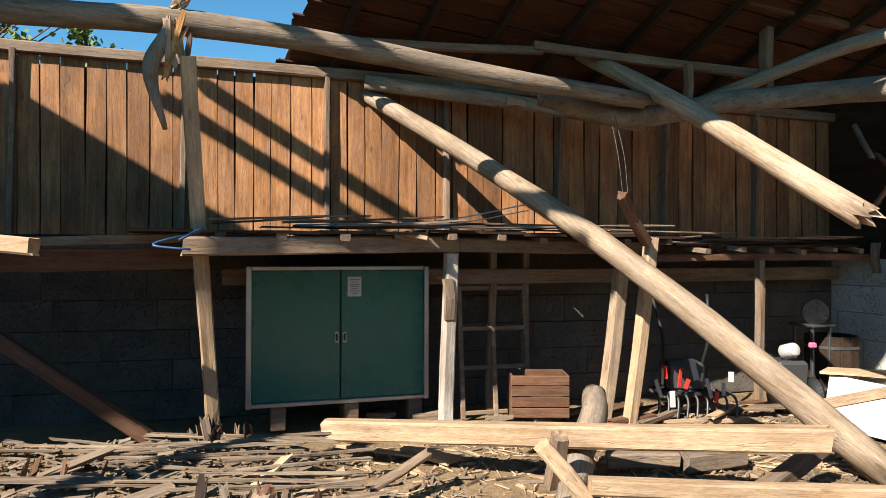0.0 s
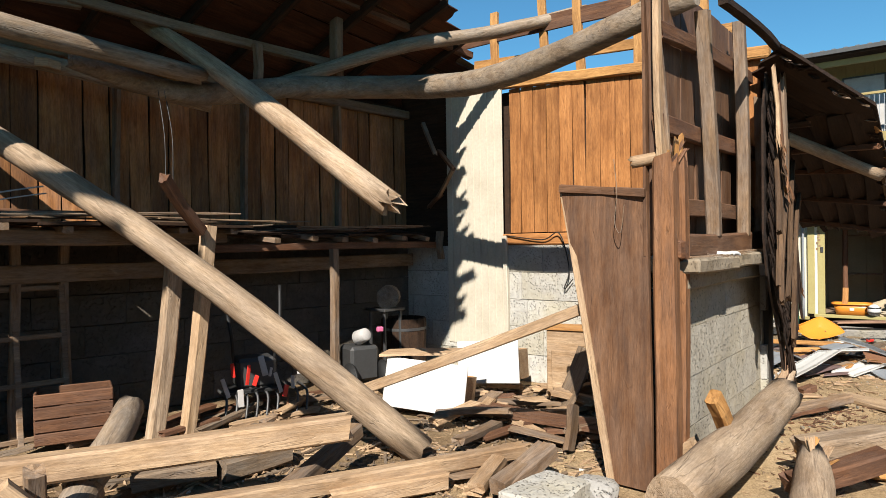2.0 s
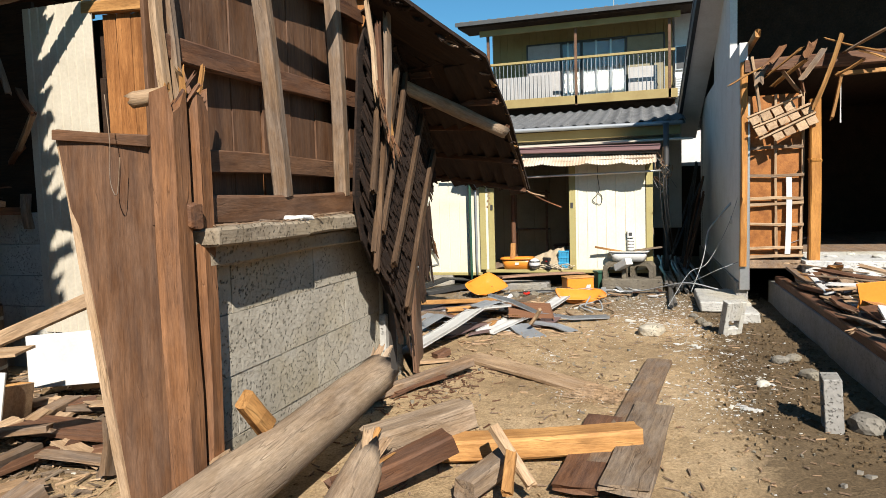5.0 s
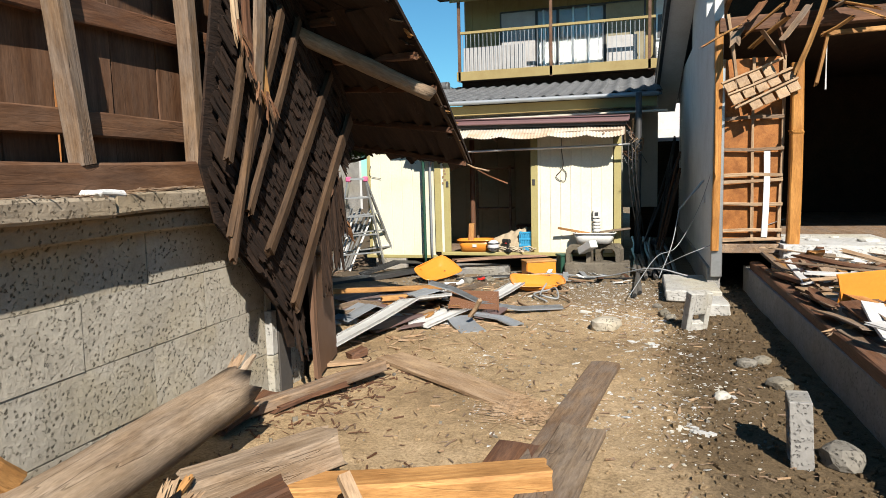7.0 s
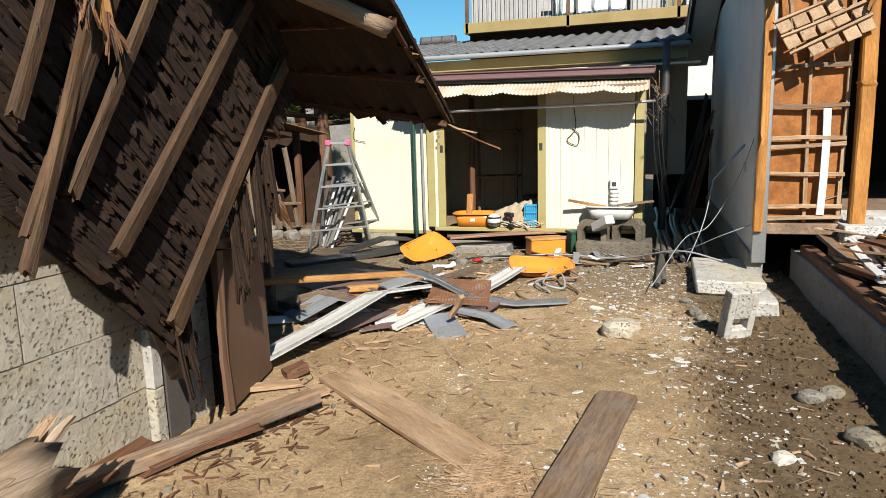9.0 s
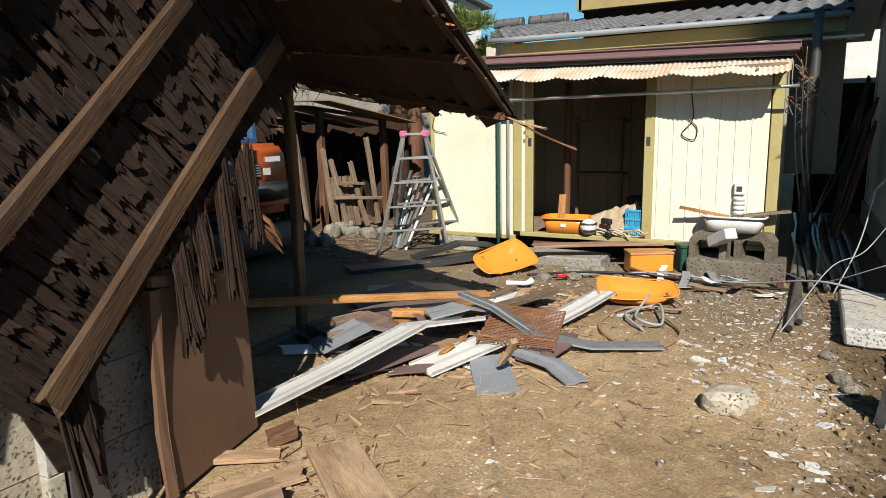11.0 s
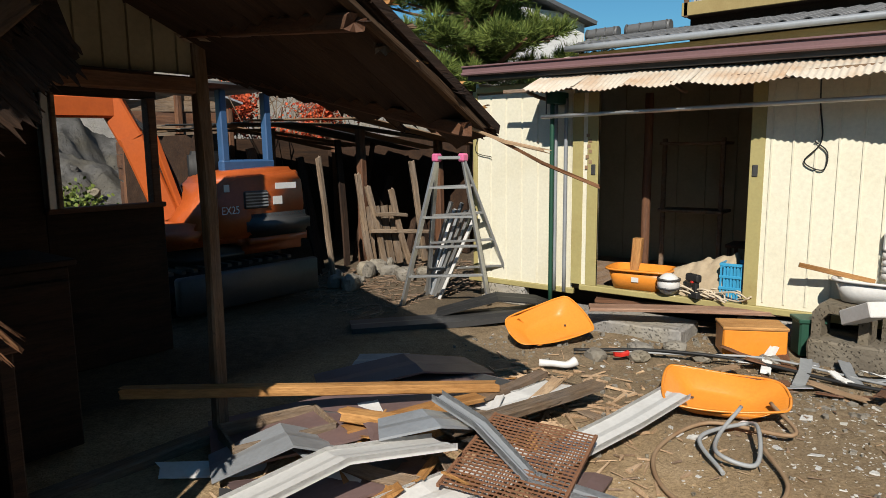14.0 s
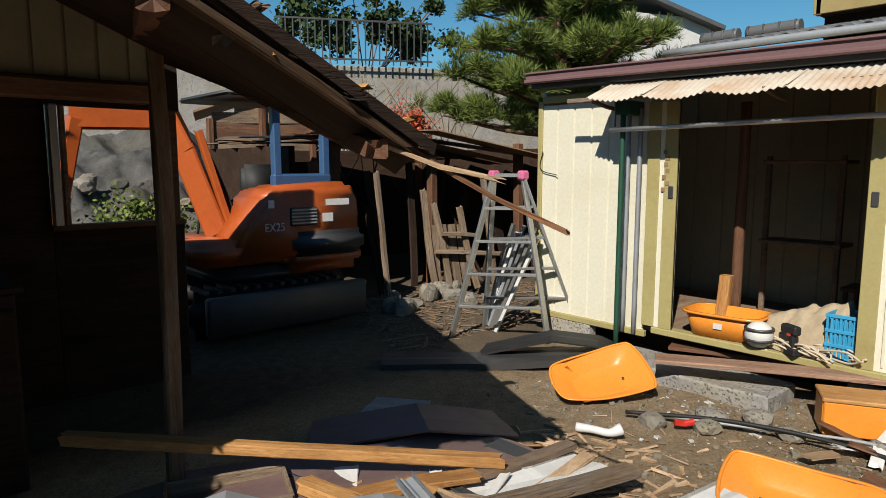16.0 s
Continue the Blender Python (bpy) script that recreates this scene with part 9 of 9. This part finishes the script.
boxpart("roof", (5.2, 4.6, 0.14), (0, 0, 5.15), M_TILE, nh, rx=12)
r_ = random.Random(77)
for k in range(120):
    x0 = Vector((15.0 + r_.uniform(-1.2, 1.6), 8.6 + r_.uniform(-0.8, 1.2), 1.0))
    if k < 60:
        wire("bare_twig", [x0, x0 + Vector((r_.uniform(-0.4, 0.4), r_.uniform(-0.3, 0.3), 0.9)), x0 + Vector((r_.uniform(-0.9, 0.9), r_.uniform(-0.6, 0.6), r_.uniform(1.3, 2.1)))], 0.008, M_GREYWOOD, "bare grey twig of a winter shrub", "twig", sides=4, steps=6)

me, base = tube_mesh("pipe_elbow", [(11.15, 1.30, 0.05), (11.19, 1.22, 0.05), (11.22, 1.13, 0.05), (11.27, 1.09, 0.07)], [0.026, 0.022, 0.022, 0.034], M_WHITE, 12, 14)
attach("pipe_elbow", me, None, base, "white plastic pipe elbow lying on the soil", "pipe")
boxpart("green_crate", (0.34, 0.26, 0.22), (7.86, 1.75, 0.95), M_DGREEN, None, 0.02, rz=8)
tagged(bpy.data.objects["green_crate"], "dark green plastic crate on the bay shelf", "crate")
shelf = empty("bay_shelf", pose(7.86, 1.75, 0.0), "rough dim shelf standing behind the brown door", "shelf")
boxpart("board", (0.7, 0.36, 0.03), (0, 0, 0.825), M_BROWN, shelf)
for dx in (-0.31, 0.31):
    boxpart("leg", (0.05, 0.30, 0.81), (dx, 0, 0.405), M_PLANK_DARK, shelf)

# unseen screens that close the place behind the walker, added to cut low skylight
wc = boxpart("wall_behind", (22.0, 0.2, 3.0), (3.0, -9.5, 1.5), M_PLANK_DARK, None, 0)
tagged(wc, "unseen dark screen added behind the walker to block skylight", "wall", kind="structure")
wc = boxpart("wall_side", (0.2, 16.0, 3.2), (-9.8, -1.5, 1.6), M_PLANK_DARK, None, 0)
tagged(wc, "unseen dark screen added beside the barn to block skylight", "wall", kind="structure")

# ---- chips, flakes and litter on the soil ----
def chips(name, n, area, size, mat, label, seed, flat=0.25, gauss=None, zbase=0.0):
    """Many small broken pieces strewn over an area (x0, y0, x1, y1), one mesh."""
    r = random.Random(seed)
    v, f = [], []
    for k in range(n):
        if gauss:
            gx, gy, sx, sy = r.choice(gauss)
            x, y = r.gauss(gx, sx), r.gauss(gy, sy)
        else:
            x, y = r.uniform(area[0], area[2]), r.uniform(area[1], area[3])
        s = r.uniform(size[0], size[1]) * (0.5 + r.random() ** 2)
        lx, ly, lz = s, s * r.uniform(0.25, 0.9), s * flat * r.uniform(0.4, 1.2)
        z = zbase + 0.028 * noise.noise(Vector((x * 1.3, y * 1.3, 0))) + 0.012 * noise.noise(Vector((x * 5, y * 5, 2))) + lz * 0.35
        m = pose(x, y, z, r.uniform(-14, 14), r.uniform(-14, 14), r.uniform(0, 360))
        b = len(v)
        c = [(-.5, -.4), (.35, -.5), (.5, .3), (-.2, .5)]
        c = [(a + r.uniform(-.15, .15), q + r.uniform(-.15, .15)) for a, q in c]
        for zz in (-0.5, 0.5):
            v += [m @ Vector((a * lx, q * ly, zz * lz)) for a, q in c]
        f += [tuple(b + i for i in q) for q in ((3, 2, 1, 0), (4, 5, 6, 7), (0, 1, 5, 4), (1, 2, 6, 5), (2, 3, 7, 6), (3, 0, 4, 7))]
    attach(name, mesh_of(name, v, f, mat), label=label, category="litter", kind="stuff")


def splints(name, n, area, L, w, mat, label, seed, gauss=None, zbase=0.0):
    r = random.Random(seed)
    v, f = [], []
    for k in range(n):
        if gauss:
            gx, gy, sx, sy = r.choice(gauss)
            x, y = r.gauss(gx, sx), r.gauss(gy, sy)
        else:
            x, y = r.uniform(area[0], area[2]), r.uniform(area[1], area[3])
        z = zbase + 0.028 * noise.noise(Vector((x * 1.3, y * 1.3, 0))) + 0.012 * noise.noise(Vector((x * 5, y * 5, 2))) + 0.008
        m = pose(x, y, z, r.uniform(-30, 30), r.uniform(-8, 8), r.uniform(0, 360))
        l, ww = r.uniform(*L), r.uniform(*w)
        b = len(v)
        for zz in (-0.5, 0.5):
            v += [m @ Vector((a * l, q * ww, zz * ww * 0.5)) for a, q in ((-.5, -.5), (.5, -.15), (.5, .2), (-.5, .5))]
        f += [tuple(b + i for i in q) for q in ((3, 2, 1, 0), (4, 5, 6, 7), (0, 1, 5, 4), (1, 2, 6, 5), (2, 3, 7, 6), (3, 0, 4, 7))]
    attach(name, mesh_of(name, v, f, mat), label=label, category="litter", kind="stuff")


WHITE_SPOTS = [(9.3, -0.2, 0.9, 0.5), (10.6, -0.5, 0.7, 0.4), (8.6, -1.3, 0.9, 0.3), (11.3, -0.6, 0.6, 0.5), (7.4, -1.3, 0.5, 0.25), (6.9, -0.9, 0.4, 0.3), (10.2, -0.9, 0.6, 0.3), (12.0, 0.6, 0.4, 0.6)]
chips("plaster_flakes", 2200, None, (0.006, 0.021), M_PLASTER, "white plaster flakes scattered over the soil", 1, 0.2, WHITE_SPOTS)
SMEARS = [(8.9, -1.15, 0.5, 0.16), (9.6, -1.0, 0.4, 0.2), (6.95, -0.22, 0.16, 0.09), (10.0, -0.45, 0.6, 0.25), (10.8, -0.75, 0.6, 0.25), (7.0, -1.25, 0.25, 0.12), (8.1, 0.1, 0.25, 0.1), (11.4, -0.3, 0.4, 0.3)]
chips("plaster_crumbs", 1900, None, (0.004, 0.017), M_PLASTER, "white plaster crumbs crushed into the soil", 24, 0.12, SMEARS)
chips("plaster_sheets", 60, None, (0.04, 0.10), M_PLASTER, "thin broken white plaster sheets on the soil", 25, 0.04, SMEARS)
chips("plaster_pieces", 130, None, (0.03, 0.085), M_PLASTER, "broken white plaster pieces on the soil", 2, 0.15, WHITE_SPOTS)
chips("soil_clods", 3600, (6.0, -2.2, 12.4, -1.2), (0.008, 0.034), M_GROUND, "dark damp soil clods along the foundation", 3, 0.6)
chips("soil_clods_yard", 2800, (4.2, -1.2, 12.4, 1.2), (0.006, 0.022), M_GROUND, "small dry soil clods over the yard", 4, 0.6)
chips("gravel", 900, (11.2, -1.0, 12.7, 2.1), (0.01, 0.04), M_ROCK, "grey gravel before the shed", 5, 0.55)
chips("stone_bits", 320, (5.5, -1.8, 11.5, 1.0), (0.01, 0.035), M_ROCK, "small grey stones in the soil", 6, 0.6)
chips("barn_dirt", 1500, (1.0, 1.8, 6.7, 4.9), (0.015, 0.05), M_GROUND, "crumbled earth over the barn floor", 7, 0.6)
chips("barn_plaster", 160, (1.5, 1.8, 6.5, 4.5), (0.015, 0.04), M_PLASTER, "white plaster crumbs on the barn floor", 8, 0.3)
splints("wood_chips", 1500, (1.2, 1.6, 6.7, 4.9), (0.05, 0.22), (0.008, 0.03), M_FRESH, "pale wood chips over the barn floor", 9)
splints("wood_chips_grey", 900, (1.2, 1.6, 6.7, 4.9), (0.06, 0.3), (0.01, 0.04), M_GREYWOOD, "grey wood chips over the barn floor", 10)
splints("yard_chips", 600, (4.6, -1.9, 12.0, 1.1), (0.02, 0.09), (0.004, 0.016), M_TIMBER, "brown wood splinters over the yard", 11)
splints("yard_chips_pale", 260, (4.6, -1.9, 12.0, 1.1), (0.02, 0.08), (0.005, 0.02), M_FRESH, "pale wood splinters over the yard", 12)
splints("wall_foot_chips", 300, None, (0.02, 0.11), (0.004, 0.016), M_BROWN, "reddish wood chips at the wall foot", 13, [(5.8, 0.6, 0.6, 0.3), (6.8, 0.8, 0.4, 0.2), (7.4, 0.8, 0.4, 0.2)])
splints("ledge_straw", 260, (4.70, 1.08, 6.28, 1.34), (0.04, 0.16), (0.003, 0.010), M_TIMBER, "dry straw and splinters on the stone ledge", 18, zbase=1.37)
splints("straw", 420, None, (0.06, 0.2), (0.003, 0.006), M_FRESH, "dry straw tuft on the sand", 14, [(7.0, -0.35, 0.10, 0.10), (6.9, -0.45, 0.08, 0.12)])
splints("ruin_litter", 500, (7.4, -4.2, 11.6, -2.45), (0.04, 0.2), (0.006, 0.03), M_TIMBER, "brown splinters over the ruined floor", 19, zbase=0.42)
chips("ruin_plaster", 420, (8.5, -4.4, 11.6, -2.45), (0.02, 0.08), M_PLASTER, "white plaster crumbs over the ruined floor", 21, 0.3, zbase=0.42)
chips("passage_flakes", 900, None, (0.012, 0.036), M_PLASTER, "white plaster flakes on the damp soil", 22, 0.15, [(10.4, -1.0, 0.7, 0.25), (9.6, -0.9, 0.6, 0.25), (8.2, -1.45, 0.7, 0.2), (11.2, -0.9, 0.5, 0.3)])
splints("rear_litter", 900, (11.5, 3.2, 14.5, 5.2), (0.05, 0.25), (0.004, 0.02), M_TIMBER, "dry brown litter in the rear lot", 16)
splints("heap_chips", 700, None, (0.04, 0.2), (0.006, 0.03), M_FRESH, "pale wood chips in the sheet heap", 17, [(9.6, 0.9, 0.6, 0.4), (10.5, 1.1, 0.4, 0.3)])

# shredded sheet and board in the yard heap
r_ = random.Random(91)
for k in range(46):
    x, y = r_.gauss(9.75, 0.5), r_.gauss(0.95, 0.38)
    a, L = r_.uniform(0, 3.14), r_.uniform(0.12, 0.45)
    z = max(0.02, 0.13 - 0.12 * (abs(x - 9.7) + abs(y - 0.95)))
    timber("sheet_scrap", (x, y, z), (x + L * math.cos(a), y + L * math.sin(a), z + r_.uniform(-0.02, 0.06)), r_.uniform(0.04, 0.16), 0.006, r_.choice([M_GREY, M_MAROON, M_WHITE, M_GREYWOOD, M_STEEL, M_ORANGE]), "torn scrap of sheet lying in the heap", "scrap", rag0=0.03, rag1=0.03, group="scraps in the heap", roll=r_.uniform(-25, 25))
for k in range(22):
    x, y = r_.uniform(11.6, 12.3), r_.uniform(-1.0, 0.3)
    a, L = r_.uniform(0, 3.14), r_.uniform(0.1, 0.4)
    timber("sheet_scrap", (x, y, 0.03), (x + L * math.cos(a), y + L * math.sin(a), 0.03 + r_.uniform(0, 0.05)), r_.uniform(0.03, 0.1), 0.006, r_.choice([M_GREY, M_WHITE, M_RUST, M_BROWN]), "torn scrap of sheet before the shed", "scrap", rag0=0.03, rag1=0.03, group="scraps before the shed", roll=r_.uniform(-15, 15))
